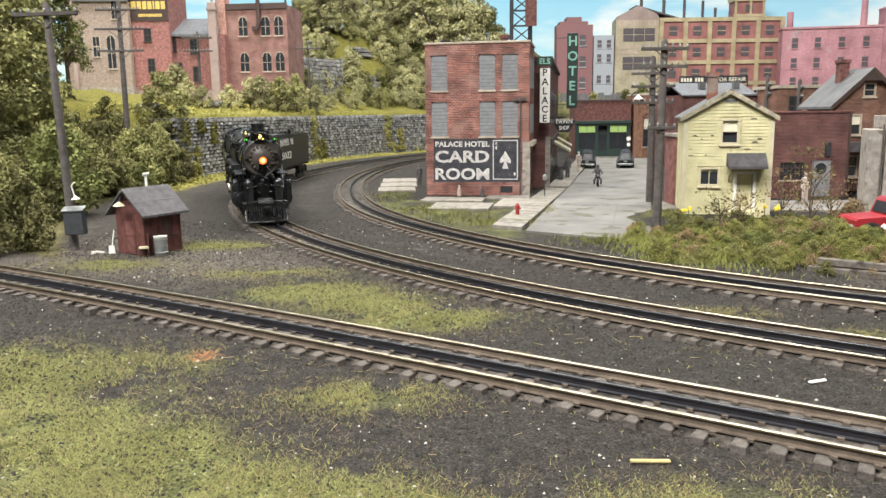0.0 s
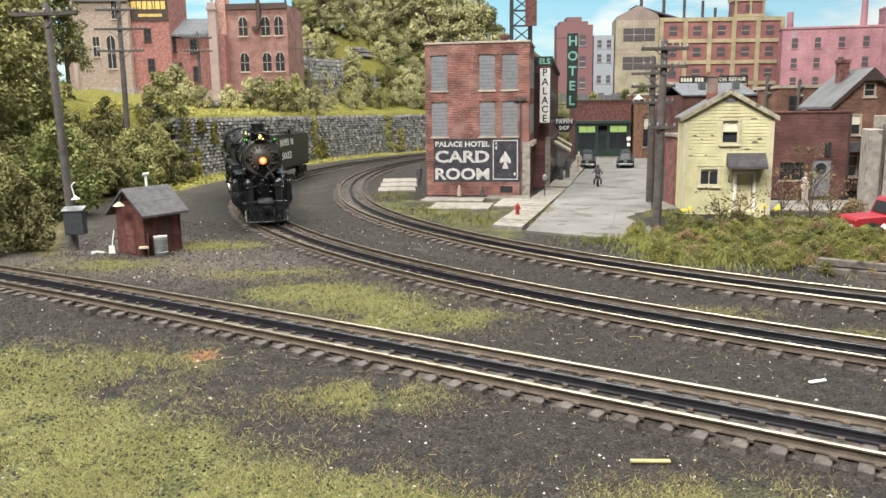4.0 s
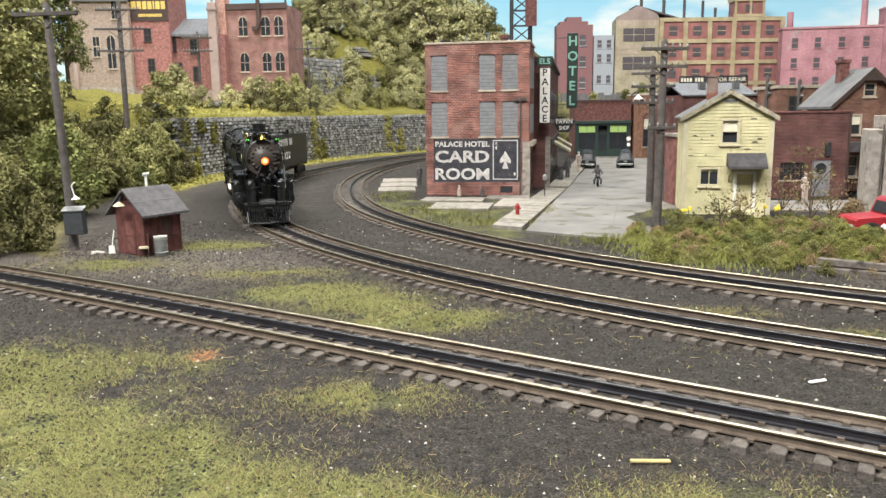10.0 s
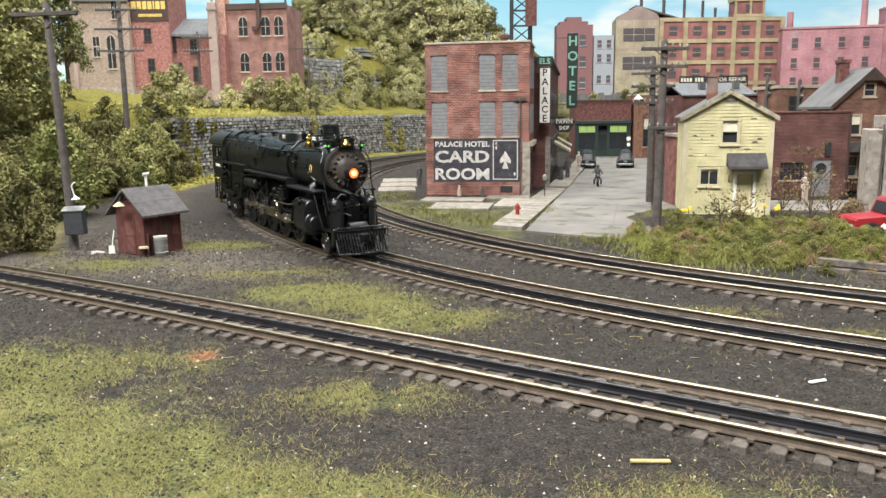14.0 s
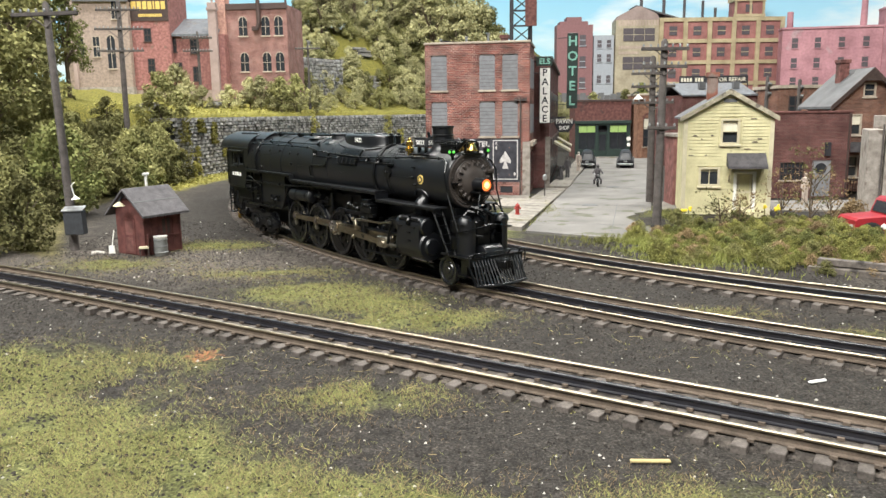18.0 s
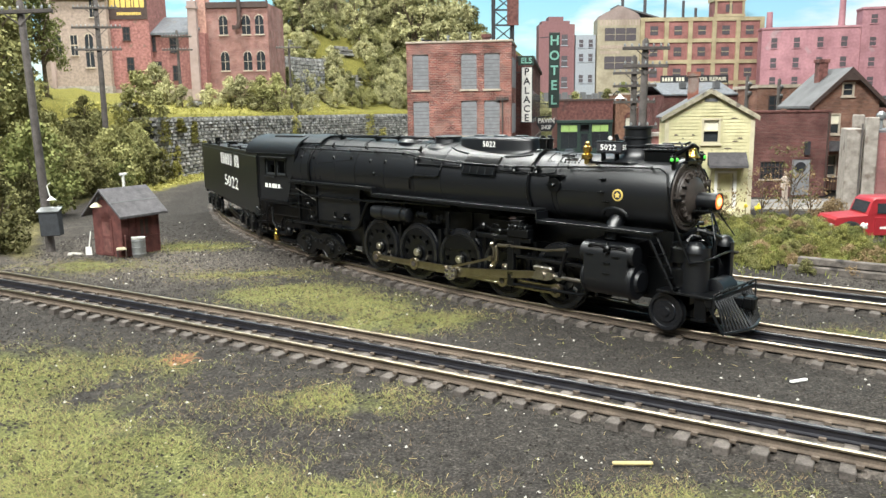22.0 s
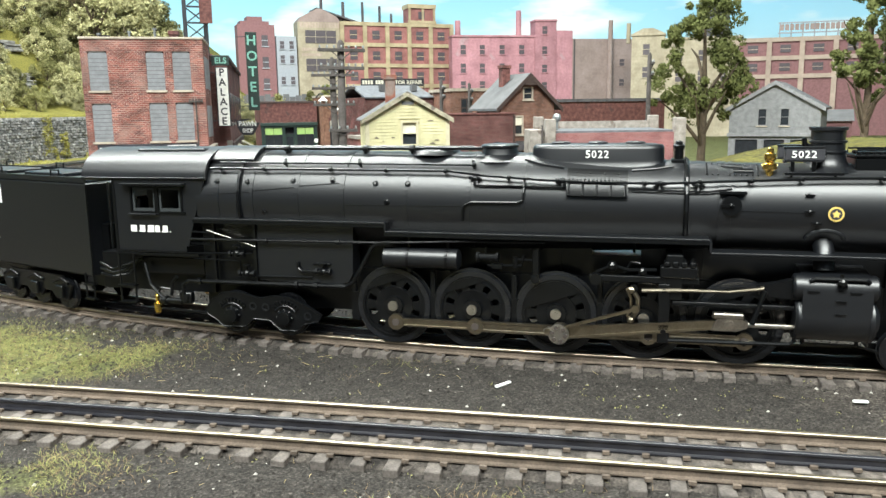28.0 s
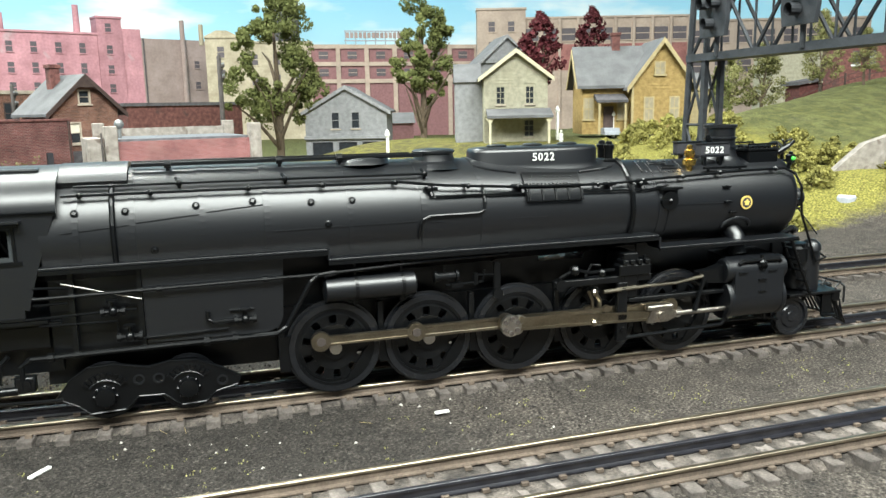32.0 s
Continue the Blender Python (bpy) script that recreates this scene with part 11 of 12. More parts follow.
def hillside():
    rng = random.Random(33)
    n = 0
    # dense shrubs on the west hill
    spots = []
    tries = 0
    while len(spots) < 150 and tries < 9000:
        tries += 1
        s, u = rng.uniform(42, 138), 21.5 + 46 * rng.random() ** 1.3
        x, y, _ = MAIN.at(s, -u)
        if x < -100 or y > 205 or math.hypot(x + 34.2, y - 69) < 3.0 or math.hypot(x + 27, y - 68.7) < 6.5:
            continue
        if (x > -31 and y < 73) or (x > -46 and y < 64):
            continue
        if any(math.hypot(x - a, y - b) < 2.9 for a, b in spots):
            continue
        spots.append((x, y))
    for x, y in spots:
        sc = rng.uniform(0.75, 1.35) * (0.8 if y < 76 else 1.0)
        # nearer shrubs are mostly the dark kind: their deep shadow is put into leaf colour
        k = rng.randrange(4) if y > 92 else rng.choice((1, 1, 3))
        green("shrub", "olive green scenery shrub on the wooded hillside", "shrub", x, y, ground_z(x, y) - 0.2, sc, STEM[k % 3], BUSH[k], k, "hillside shrubs", rng.uniform(0, 6.28))
    # tall trees on the west hill and before the mills
    for x, y, s in ((-63, 108, 1.5), (-69, 124, 1.7), (-76, 140, 1.6), (-60, 96, 1.2), (-74, 118, 1.9), (-82, 150, 1.7), (-77, 160, 1.1), (-88, 172, 1.4), (-57, 84, 1.0)):
        k = rng.randrange(4)
        green("tree", "tall olive green scenery tree on the hillside", "tree", x, y, ground_z(x, y) - 0.3, s, TALL_STEM[k % 2], TALL[k], k, "hillside trees", rng.uniform(0, 6.28))
    # terrace bushes before the mills
    for x, y, s in ((-62, 186, 0.8), (-66, 190, 1.25), (-58, 184, 0.7), (-55, 196, 0.8), (-49, 203, 1.15), (-44, 204, 1.2), (-41, 209, 1.1), (-47, 208, 1.0), (-70, 196, 0.7), (-52, 205, 0.9), (-37, 216, 1.0)):
        k = rng.randrange(4)
        green("shrub", "olive scenery shrub on the grassy terrace", "shrub", x, y, ground_z(x, y) - 0.2, s, STEM[k % 3], HILL_BUSH[k % 3], k, "terrace shrubs", rng.uniform(0, 6.28))
    # rocky hill woods: shrubs on the slope, tall trees along its ridge
    spots = []
    tries = 0
    while len(spots) < 150 and tries < 8000:
        tries += 1
        s, u = rng.uniform(192, 296), rng.uniform(30, 66)
        if (u < 37 and rng.random() < 0.75) or (206 < s < 236 and u < 43 and rng.random() < 0.8) or (232 < s < 262 and 38 < u < 62 and rng.random() < 0.85):
            continue
        x, y, _ = MAIN.at(s, -u)
        if x + 0.19 * y < -5 or any(math.hypot(x - a, y - b) < 2.6 for a, b in spots):
            continue
        spots.append((x, y))
        k = rng.randrange(4)
        green("shrub", "olive shrub among the rocks", "shrub", x, y, ground_z(x, y) - 0.2, rng.uniform(0.7, 1.25) * (0.7 if u < 41 else 1), STEM[k % 3], HILL_BUSH[k % 3], k, "hill shrubs", rng.uniform(0, 6.28))
    for i in range(88):
        s, u = rng.uniform(196, 288), rng.uniform(58, 92)
        x, y, _ = MAIN.at(s, -u)
        if x + 0.19 * y < -7:
            continue
        k = rng.randrange(4)
        green("tree", "tall slender tree on the rocky hill", "tree", x, y, ground_z(x, y) - 0.3, rng.uniform(0.8, 1.35), TALL_STEM[k % 2], HILL_TREE[k % 3], k, "hill trees", rng.uniform(0, 6.28))
    for x, y, sc in ((31, 238, 0.9), (35, 242, 0.8), (-12, 306, 1.7), (-7, 300, 1.9), (-2, 308, 1.8), (3, 298, 2.0), (7, 306, 1.8), (11, 300, 2.0), (15, 304, 1.7), (19, 298, 1.5), (5, 316, 2.0), (-9, 316, 1.8), (24, 302, 1.1), (13, 314, 1.8)):
        k = rng.randrange(4)
        green("tree", "tall leafy tree behind the hotel roof", "tree", x, y, ground_z(x, y) - 0.3, sc, TALL_STEM[k % 2], HILL_TREE[k % 3], k, "hill trees", rng.uniform(0, 6.28))
    for s, u, sc in ((134, 18.6, 0.75), (131, 20, 0.9), (128, 18.5, 0.6), (126, 22, 1.0), (137, 23.5, 0.8), (123, 20, 0.7), (119, 19, 0.6)):
        x, y, _ = MAIN.at(s, -u)
        k = rng.randrange(4)
        green("shrub", "olive green scenery shrub at the wall's end", "shrub", x, y, ground_z(x, y) - 0.2, sc, STEM[k % 3], BUSH[k], k, "hillside shrubs", rng.uniform(0, 6.28))
    # town trees
    for x, y, s in ((50, 230, 0.9), (56, 236, 1.0), (46, 224, 0.8), (64, 240, 0.7), (78, 250, 0.7), (41, 232, 0.9), (100, 210, 0.7), (112, 230, 0.7), (92, 230, 0.6), (150, 250, 0.7), (160, 240, 0.7), (134, 260, 0.7)):
        k = rng.randrange(4)
        green("tree", "small green tree between the town buildings", "tree", x, y, ground_z(x, y) - 0.3, s, TALL_STEM[k % 2], TALL[k], k, "town trees", rng.uniform(0, 6.28))
    # two big trees by the grey house, and the maroon trees
    big = [data_of("crown", lobed_crown(rng, ((-5.5, 1, 8, 7, 12, 32), (-2, -1, 17, 6, 9, 22), (3.5, 1, 14, 9, 13, 44), (6.5, -1, 6, 7, 10, 28), (-1, 2, 5, 9, 8, 26), (2, -2, 9, 7, 9, 26)), 0.26), LEAF_SHADE),
           data_of("crown", lobed_crown(rng, ((-4, 0, 10, 6.5, 10, 27), (0.5, 1, 17, 7, 11, 30), (4, -1, 12, 7, 11, 30), (-1, -1, 8, 6, 8, 20), (5.5, 1, 6, 5, 7, 16)), 0.26), LEAF_SHADE)]
    bigs = [data_of("trunk", branches(rng, 24, 17, 0.75, 12, 0.1), BARK), data_of("trunk", branches(rng, 24, 15, 0.7, 10, 0.06), BARK)]
    green("shade_tree", "large airy green shade tree with forked brown trunk", "tree", 92.5, 113.5, 2.0, 1.0, bigs[0], big[0], 0, "shade trees")
    green("shade_tree", "large airy green shade tree with forked brown trunk", "tree", 117.5, 102.5, 4.0, 1.0, bigs[1], big[1], 0, "shade trees")
    red = data_of("crown", clump_crown(rng, 9, 15, 50, 60, 0.4, base=4), LEAF_MAROON)
    for x, y, z, s in ((146, 95, 11.0, 1.05), (175, 99, 15, 0.9), (124, 86, 4.0, 0.55)):
        green("maroon_tree", "round dark maroon tree behind the houses", "tree", x, y, z, s, TALL_STEM[0], red, 0, "maroon trees")
    for x, y, s in ((180, 61, 1.0), (172, 40, 0.6), (186, 70, 0.9), (190, 52, 0.9), (168, 66, 0.7)):
        k = rng.randrange(3)
        green("tree", "green tree on the hill lawn", "tree", x, y, ground_z(x, y) - 0.3, s, TALL_STEM[k % 2], TALL[k], k, "lawn trees", rng.uniform(0, 6.28))
    for i in range(90):
        x, y = rng.uniform(82, 116), rng.uniform(14, 58)
        s_, u_ = near_main(np.array([x]), np.array([y]))
        if u_[0] > -24:
            continue
        k = rng.randrange(2)
        green("grass_tussock", "yellow-green weedy tussock on the bank", "shrub", x, y, ground_z(x, y) - 0.2, rng.uniform(0.5, 1.0), SMALL_STEM, LIME_BUSH[k], k, "bank tussocks", rng.uniform(0, 6.28))
    for x, y, s in ((74, 41, 0.8), (78, 38, 0.9), (81, 43, 0.8), (70, 50, 0.6), (84, 36, 0.7), (90, 46, 0.6)):
        k = rng.randrange(3)
        green("shrub", "loose olive weed clump beside the signal bridge", "shrub", x, y, ground_z(x, y) - 0.2, s * 0.45, SMALL_STEM, BUSH[k], k, "bank shrubs", rng.uniform(0, 6.28))


hillside()


def wall_ivy():
    rng = random.Random(41)
    for s, z, w, h in ((138.5, 5.5, 5.0, 10.5), (142.5, 3.0, 3.0, 6.0), (150, 8.5, 2.4, 4.0), (154, 5.0, 1.8, 3.0), (193.5, 6.0, 4.4, 11.5), (197, 3, 3.5, 5), (228, 6.0, 5.0, 11.0), (234, 4.0, 4.0, 6.0), (145, 10, 3, 2.5)):
        x, y, h_ = MAIN.at(s, -WALL_OFF + 0.75)
        m = Mesh()
        for i in range(34):
            dz = rng.uniform(-0.5, 0.5)
            o = rng.uniform(-0.5, 0.5) * w * (0.6 + 0.5 * (0.5 - dz))
            leaves(m, (math.cos(h_) * o, math.sin(h_) * o, dz * h), w * 0.16, w * 0.16, h * 0.08, 26, 0.22, rng)
        solid("ivy", m, LEAF_LIME, "yellow-green ivy patch climbing the slate wall", "ivy", cm(x, y, z), group="wall ivy")
    # low bright growth at the wall's foot
    m = Mesh()
    for i in range(420):
        s = rng.uniform(118, 226)
        x, y, _ = MAIN.at(s, -rng.uniform(13, 19.6))
        leaves(m, (x, y, 0.2), 0.8, 0.8, 0.35, 7, 0.22, rng)
    for i in range(260):
        s = rng.uniform(136, 226)
        x, y, _ = MAIN.at(s, -rng.uniform(22.5, 40))
        leaves(m, (x, y, ground_z(x, y) + 0.3), 1.0, 1.0, 0.4, 7, 0.26, rng)
    solid("wall_foot_weeds", m, LEAF_LIME, "bright yellow-green weeds along the retaining wall", "weeds", kind="stuff")


wall_ivy()


def rocks():
    rng = random.Random(52)
    ux, uy, uh = MAIN.at(221, -42)
    UPPER = cm(ux, uy, ground_z(ux, uy) - 1.0, 0, 0, math.degrees(uh))
    for x, y, w, h, d in ((-62, 120, 8, 4, 5), (-70, 135, 9, 5, 5), (-58, 152, 4, 2, 3), (-56, 186, 4, 1.8, 3), (-84, 128, 10, 8, 6), (-65, 104, 6, 3.5, 4)):
        m = Mesh()
        for i in range(7):
            cx, cz = rng.uniform(-0.4, 0.4) * w, rng.uniform(0.0, 0.8) * h
            bm = bmesh.new()
            bmesh.ops.create_cube(bm, size=1)
            bmesh.ops.subdivide_edges(bm, edges=bm.edges[:], cuts=1)
            sx, sy, sz = rng.uniform(0.25, 0.5) * w, d * rng.uniform(0.5, 0.9), h * rng.uniform(0.22, 0.4)
            for q in bm.verts:
                q.co = Vector((cx + q.co.x * sx + rng.uniform(-0.3, 0.3), q.co.y * sy + rng.uniform(-0.3, 0.3), cz + q.co.z * sz + rng.uniform(-0.2, 0.2)))
            m.take(bm)
        solid("rock_outcrop", m, ROCK, "layered grey rock outcrop on the hill", "rock", cm(x, y, ground_z(x, y), 0, 0, rng.uniform(-25, 25)), group="rock outcrops")
    # upper stone wall among the trees
    t = thing("upper_stone_wall", "old grey stone wall high among the trees", "wall", UPPER)
    part("core", Mesh().box(-22, 16, 0.5, 3, -3, 12.2), WALL_JOINT, t)
    for r in range(-2, 11):
        x = -22.0
        while x < 16:
            w = rng.uniform(1.4, 3.0)
            part("stone_block", Mesh().box(x, min(x + w * 0.95, 16), rng.uniform(-0.25, 0.1), 0.498, r * 1.1, r * 1.1 + 1.0, c=0.12), WALL_STONE, t)
            x += w
    # ledges of layered rock above and beside it
    for s, u, w, h in ((222, 52, 15, 6), (232, 55, 10, 4), (214, 50, 9, 4), (244, 50, 8, 3), (250, 46, 7, 3), (254, 55, 8, 2.5), (246, 42, 7, 3)):
        x, y, a = MAIN.at(s, -u)
        m = Mesh()
        z = -0.6
        while z < h:
            l = w * rng.uniform(0.55, 1.0) * 0.5
            o = rng.uniform(-0.15, 0.15) * w
            d = rng.uniform(0.5, 1.1)
            m.box(o - l, o + l, -1.2 + z * 0.45 + rng.uniform(-0.5, 0.5), 4 + z * 0.3, z, z + d * 0.9, c=0.18)
            z += d
        solid("rock_ledge", m, ROCK, "layered grey-brown rock ledge on the wooded hill", "rock", cm(x, y, ground_z(x, y), 0, 0, math.degrees(a) + rng.uniform(-12, 12)), group="rock outcrops")


rocks()


def blades(name, label, spots, count, hgt, material, rng, thick=0.028):
    """Static grass: thin upright fibres in patches."""
    m = Mesh()
    made = 0
    while made < count:
        gx, gy, rx, ry, k = spots[rng.randrange(len(spots))]
        x, y = rng.gauss(gx, rx * 0.55), rng.gauss(gy, ry * 0.55)
        if noise.noise(Vector((x * 0.5, y * 0.5, 2.0))) + 0.6 * noise.noise(Vector((x * 1.7, y * 1.7, 5.0))) < -0.25 or rng.random() > k:
            made += 0.2
            continue
        z = 0.0
        a, lean = rng.uniform(0, 6.28), rng.uniform(0.2, 0.9) + (1.4 if hgt < 0.2 else 0)
        h = hgt * rng.uniform(0.5, 1.3)
        dx, dy = math.cos(a) * lean * h, math.sin(a) * lean * h
        n0 = len(m.v)
        px, py = -math.sin(a) * thick, math.cos(a) * thick
        m.v += [(x - px, y - py, z), (x + px, y + py, z), (x + dx, y + dy, z + h)]
        m.f.append((n0, n0 + 1, n0 + 2))
        m.m.append(0)
        made += 1
    zs = lay_of_land([p[0] for p in m.v[::3]], [p[1] for p in m.v[::3]])
    m.v = [(x, y, z + zs[i // 3]) for i, (x, y, z) in enumerate(m.v)]
    return solid(name, m, material, label, "grass", kind="stuff")


rg = random.Random(61)
blades("static_grass", "short yellow-green static grass in patches between the tracks", GRASS_SPOTS, 120000, 0.13, GRASS, rg, 0.011)
blades("dry_grass", "fine dry olive-brown fibres matted between the tracks", [(a, b, c * 1.25, d * 1.3, 1) for a, b, c, d, e in GRASS_SPOTS], 60000, 0.12, LEAF_BROWN, rg, 0.009)
blades("mound_grass", "bright green grass on the mound before the yellow house", [(20, 62, 5, 4, 1), (26, 60, 6, 4, 1), (17.5, 67, 3, 3, 1), (22, 70, 4, 5, 0.9), (33, 58, 6, 3, 0.7), (30, 66, 7, 5, 0.8)], 20000, 0.5, GRASS_BRIGHT, rg, 0.03)
blades("town_grass", "sparse dry grass along the hotel lot", [(0, 90, 5, 6, 1), (-4, 97, 4, 5, 1), (5, 84, 4, 3, 0.9), (14, 71, 4, 2.5, 1), (-9, 113, 3, 8, 0.9), (23.5, 84, 1.6, 5, 1), (11.5, 98, 1, 9, 0.8)], 7000, 0.45, GRASS, rg, 0.035)


def mound_weeds():
    rng = random.Random(71)
    kinds = [data_of("crown", clump_crown(rng, 3.4, 1.7, 26, 90, 0.075), q) for q in (LEAF_MOUND, LEAF_OLIVE, LEAF_BROWN, LEAF_GREEN)]
    stem = data_of("trunk", branches(rng, 2.2, 2.2, 0.06, 5, 0.1), BARK)
    for i in range(330):
        x, y = rng.gauss(29, 8.0), rng.gauss(63.5, 5.5)
        if not (16 < x < 48 and 54 < y < 77) or (x > 34.5 and y > 60) or x > 37.5 or math.hypot(x - 43, y - 66.4) < 6:
            continue
        s_, u_ = near_main(np.array([x]), np.array([y]))
        if u_[0] > -16.5:
            continue
        k = rng.choice((0, 0, 0, 0, 1, 1, 2, 3))
        green("weed_clump", "low tangled weeds on the mound", "weeds", x, y, ground_z(x, y) - 0.1, rng.uniform(0.4, 0.7), stem, kinds[k], k, "mound weeds", rng.uniform(0, 6.28))
    for x, y, s, k in ((26.0, 71.5, 1.0, 3), (36.5, 74.0, 0.9, 2), (37.5, 73.0, 1.3, 2), (22.5, 78.0, 0.8, 1), (35.0, 59.0, 0.7, 0)):
        green("weed_bush", "loose twiggy bush on the mound", "shrub", x, y, ground_z(x, y) - 0.1, s, stem, kinds[k], k, "mound bushes", rng.uniform(0, 6.28))
    # twiggy, nearly bare bushes on the mound
    for x, y, h, w, n in ((33.3, 72.6, 7.0, 5.0, 12), (34.6, 72.0, 5.0, 4.0, 9), (24.4, 71.0, 4.2, 5.0, 12), (26.2, 70.4, 3.2, 4.0, 9), (31.2, 74.0, 4.6, 4.4, 9)):
        bare = data_of("trunk", branches(rng, h, w, 0.1, n, 0.08), BARK)
        tips = Mesh()
        for i in range(46):
            a, r, q = rng.uniform(0, 6.28), rng.random() ** 0.6 * w * 0.5, rng.uniform(0.35, 1.05)
            leaves(tips, (math.cos(a) * r, math.sin(a) * r, q * h), 0.35, 0.35, 0.3, 10, 0.1, rng)
        green("twiggy_bush", "nearly bare twiggy dark bush on the mound", "shrub", x, y, ground_z(x, y) - 0.1, 1.0, bare, data_of("crown", tips, LEAF_DARK if n == 12 else LEAF_BROWN), 0, "mound bushes")
    for mat_, spots, lab in ((FLOWER_YELLOW, ((30.5, 76.5), (32.0, 77.0), (30.0, 72.5), (23.4, 77.5), (22.6, 76.3)), "small yellow flower head on the mound"), (FLOWER_WHITE, ((33.6, 60.6), (35.2, 59.4)), "small white flower head in the weeds")):
        for x, y in spots:
            m = Mesh()
            for i in range(7):
                m.ball((rng.uniform(-0.22, 0.22), rng.uniform(-0.2, 0.2), 1.7 + rng.uniform(-0.15, 0.15)), 0.12, 6)
            f = thing("flower", lab, "flower", cm(x, y, ground_z(x, y)), group="mound flowers")
            part("stalk", Mesh().tube([(0, 0, -0.1), (0, 0, 1.7)], 0.04, 5), LEAF_GREEN, f)
            part("blossom", m, mat_, f)


mound_weeds()


def litter():
    """Pebbles and pale chips over the cinders, straw and the larger white chips."""
    rng = random.Random(81)
    m, p = Mesh(), Mesh()
    bx = [(-1, -1, -0.6), (1, -1, -0.5), (1.1, 1, -0.6), (-1, 1.1, -0.6), (0.1, 0, 0.8)]
    fx = [(0, 1, 4), (1, 2, 4), (2, 3, 4), (3, 0, 4)]
    pts = []
    while len(pts) < 62000:
        x, y = rng.uniform(-36, 56), rng.uniform(13, 88)
        if rng.random() > 26 / (y + 6) or abs(x) > y * 0.95 + 12 or (y > 70 and x > 0):
            continue
        pts.append((x, y))
    zs = lay_of_land([q[0] for q in pts], [q[1] for q in pts])
    for (x, y), z in zip(pts, zs):
        pale = rng.random() < 0.02
        s = 0.026 + 0.07 * rng.random() ** 2.2 + 0.0006 * y
        a = rng.uniform(0, 6.28)
        c, d = math.cos(a) * s, math.sin(a) * s
        (p if pale else m).add([(x + c * u - d * v, y + d * u + c * v, z + s * w) for u, v, w in bx], fx)
    solid("cinder_pebbles", m, GRIT, "loose dark cinder pebbles over the ground", "gravel", kind="stuff")
    solid("pale_chips", p, CHIP, "scattered pale stone chips on the cinders", "gravel", kind="stuff")
    for x, y, l, a, mt, lab in ((15.8, 32.8, 0.9, 20, FLOWER_WHITE, "white plaster chip lying on the cinders"), (6.6, 25.0, 1.35, -2, STRAW, "straw-coloured stick lying on the cinders"), (28.1, 25.2, 0.6, -30, FLOWER_WHITE, "white plaster chip lying on the cinders")):
        z = ground_z(x, y)
        solid("chip" if mt is FLOWER_WHITE else "stick", Mesh().box(-l / 2, l / 2, -0.09, 0.09, 0, 0.1, c=0.03), mt, lab, "debris", cm(x, y, z + 0.06, 0, 0, a))
    st = Mesh()
    for i in range(330):
        x, y = rng.gauss(0, 14), rng.uniform(16, 50)
        a, l = rng.uniform(0, 6.28), rng.uniform(0.15, 0.7)
        st.tube([(x, y, 0.14), (x + math.cos(a) * l, y + math.sin(a) * l, 0.14 + rng.uniform(0, 0.08))], 0.008, 3)
    solid("dry_stalks", st, STRAW, "thin dry stalks scattered over the ground", "debris", kind="stuff")
    tf = Mesh()
    for i in range(150):
        x, y = rng.gauss(4, 16), rng.uniform(17, 46)
        leaves(tf, (x, y, 0.1), 0.2, 0.2, 0.06, 7, 0.04, rng)
    for i in range(90):
        s = rng.uniform(-30, 12)
        x, y, _ = MAIN.at(s, -rng.uniform(3.6, 7.2))
        leaves(tf, (x, y, 0.08), 0.3, 0.2, 0.04, 5, 0.04, rng)
    solid("moss_tufts", tf, LEAF_OLIVE, "tiny mossy tufts on the cinders", "moss", kind="stuff")


litter()

# ---- how the train moves ----
# seconds and how far, along the main track, the chimney stands from the straight's end (centimetres)
RUN = [(0.0, 77.2), (9.6, 77.2), (10.0, 76.3), (10.5, 73.6), (11.0, 71.1), (12.0, 67.1), (13.0, 61.7), (14.0, 54.9), (14.5, 52.0), (16.5, 44.1), (17.5, 41.2), (18.5, 38.1), (19.5, 34.8), (20.0, 32.1),
       (21.0, 27.0), (22.0, 23.4), (23.0, 19.8), (24.0, 16.3), (25.0, 12.4), (25.5, 10.75), (27.5, 2.4), (28.0, 0.4), (29.0, -3.5), (30.0, -6.9), (31.0, -10.55), (31.5, -12.7), (32.0, -16.0)]
CRANK_AT_31 = -47.0


def run_at(t):
    return float(np.interp(t, [r[0] for r in RUN], [r[1] for r in RUN]))


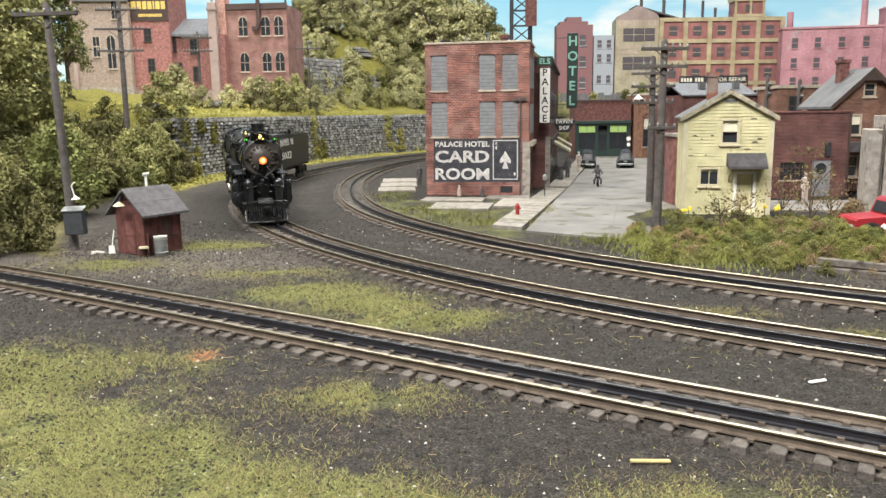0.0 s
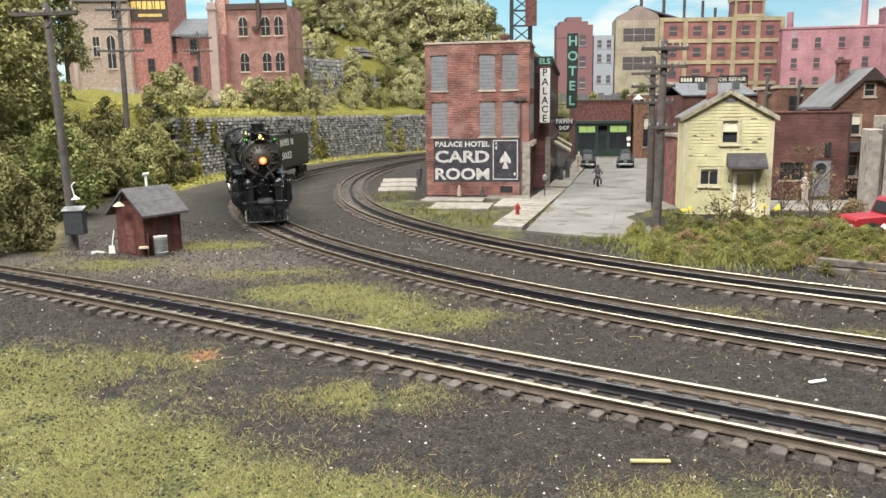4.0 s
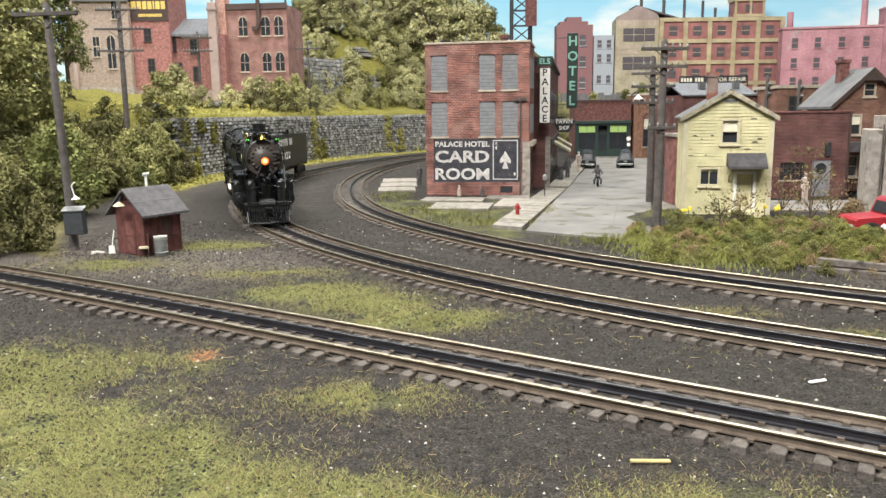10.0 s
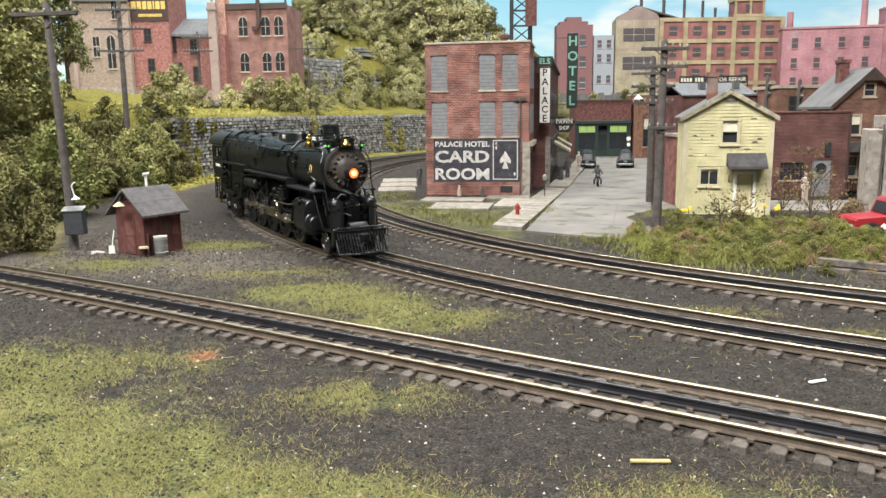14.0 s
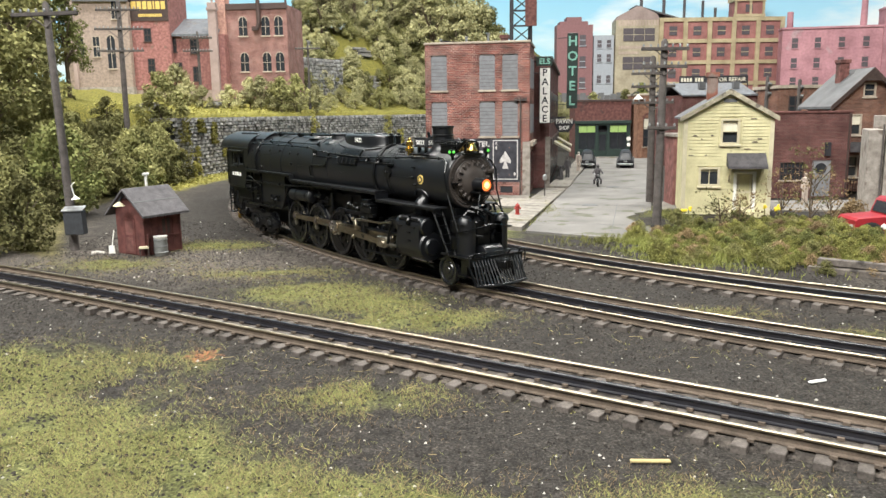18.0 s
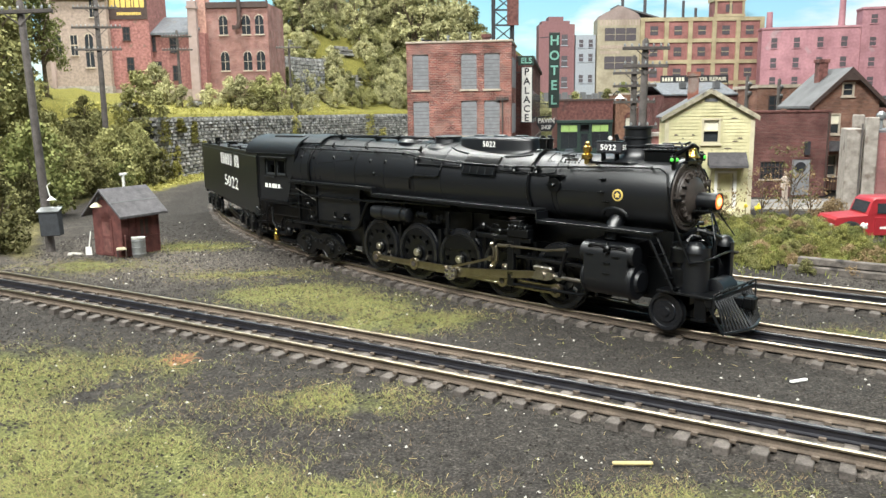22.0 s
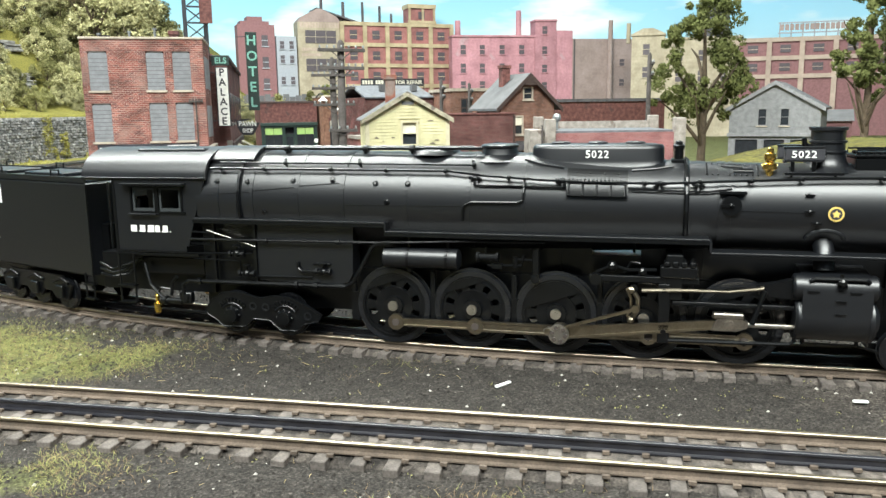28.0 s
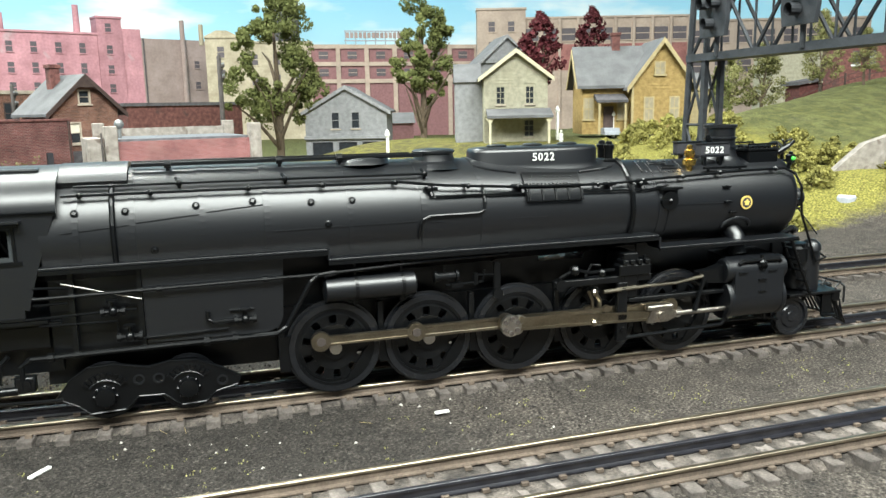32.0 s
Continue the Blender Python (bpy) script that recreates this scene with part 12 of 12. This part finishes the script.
def on_rails(s, ahead, behind):
    """The pose of a stiff body whose x = 0 is at distance s, resting on the rails at two points behind it."""
    ax, ay, _ = MAIN.at(s + ahead)
    bx, by, _ = MAIN.at(s + behind)
    d = Vector((ax - bx, ay - by, 0)).normalized()
    return cm(ax + d.x * ahead, ay + d.y * ahead, RAIL_Z1 - 0.01, 0, 0, math.degrees(math.atan2(d.y, d.x)))


def motions():
    still = [0.0, 4.0, 9.6]
    times = still + [round(9.8 + 0.2 * i, 2) for i in range(int((32.0 - 9.8) / 0.2) + 1)] + [32.0]
    times = sorted(set(times))
    walk(LOCO, [(t, on_rails(run_at(t), 2.0, 22.0)) for t in times])
    walk(TENDER, [(t, on_rails(run_at(t) + 36.6, 5.0, 26.0)) for t in times])

    def crank(t):
        return CRANK_AT_31 + math.degrees((run_at(t) - run_at(31.0)) / DRIVER_R)

    for w, x, y, lag in TURNING:
        walk(w, [(t, cm(x, y, DRIVER_R, 0, -(crank(t) + lag), 0)) for t in times])
    for w, x, y, r in SMALL_WHEELS:
        walk(w, [(t, cm(x, y, r, 0, -math.degrees((run_at(t) - run_at(31.0)) / r), 0)) for t in times])
    for sg, y, y2, rod, main, ec, er, cross in RODS:
        rows = [[], [], [], [], []]
        for t in times:
            a = radians(crank(t) + (0 if sg > 0 else 90))
            px, pz = AXLES[2] + CRANK * math.cos(a), DRIVER_R + CRANK * math.sin(a)
            dz = DRIVER_R + 0.1 - pz
            swing = math.asin(dz / 7.3)
            rows[0].append((t, cm(px, y, pz)))
            rows[1].append((t, cm(px, y2, pz, 0, -math.degrees(swing), 0)))
            rows[2].append((t, cm(px, y2 - 0.2 * sg, pz, 0, -math.degrees(a) + 120, 0)))
            ex, ez = px + 0.5 * math.cos(a - radians(120)), pz + 0.5 * math.sin(a - radians(120))
            tilt = math.atan2(2.6 - ez, -7.55 - ex)
            rows[3].append((t, cm(ex, y2 - 0.3 * sg, ez, 0, -math.degrees(tilt), 0)))
            rows[4].append((t, cm(px + 7.3 * math.cos(swing), y2, DRIVER_R + 0.1)))
        for ob, r in zip((rod, main, ec, er, cross), rows):
            walk(ob, r)


build_ties()
build_wall_blocks()
motions()
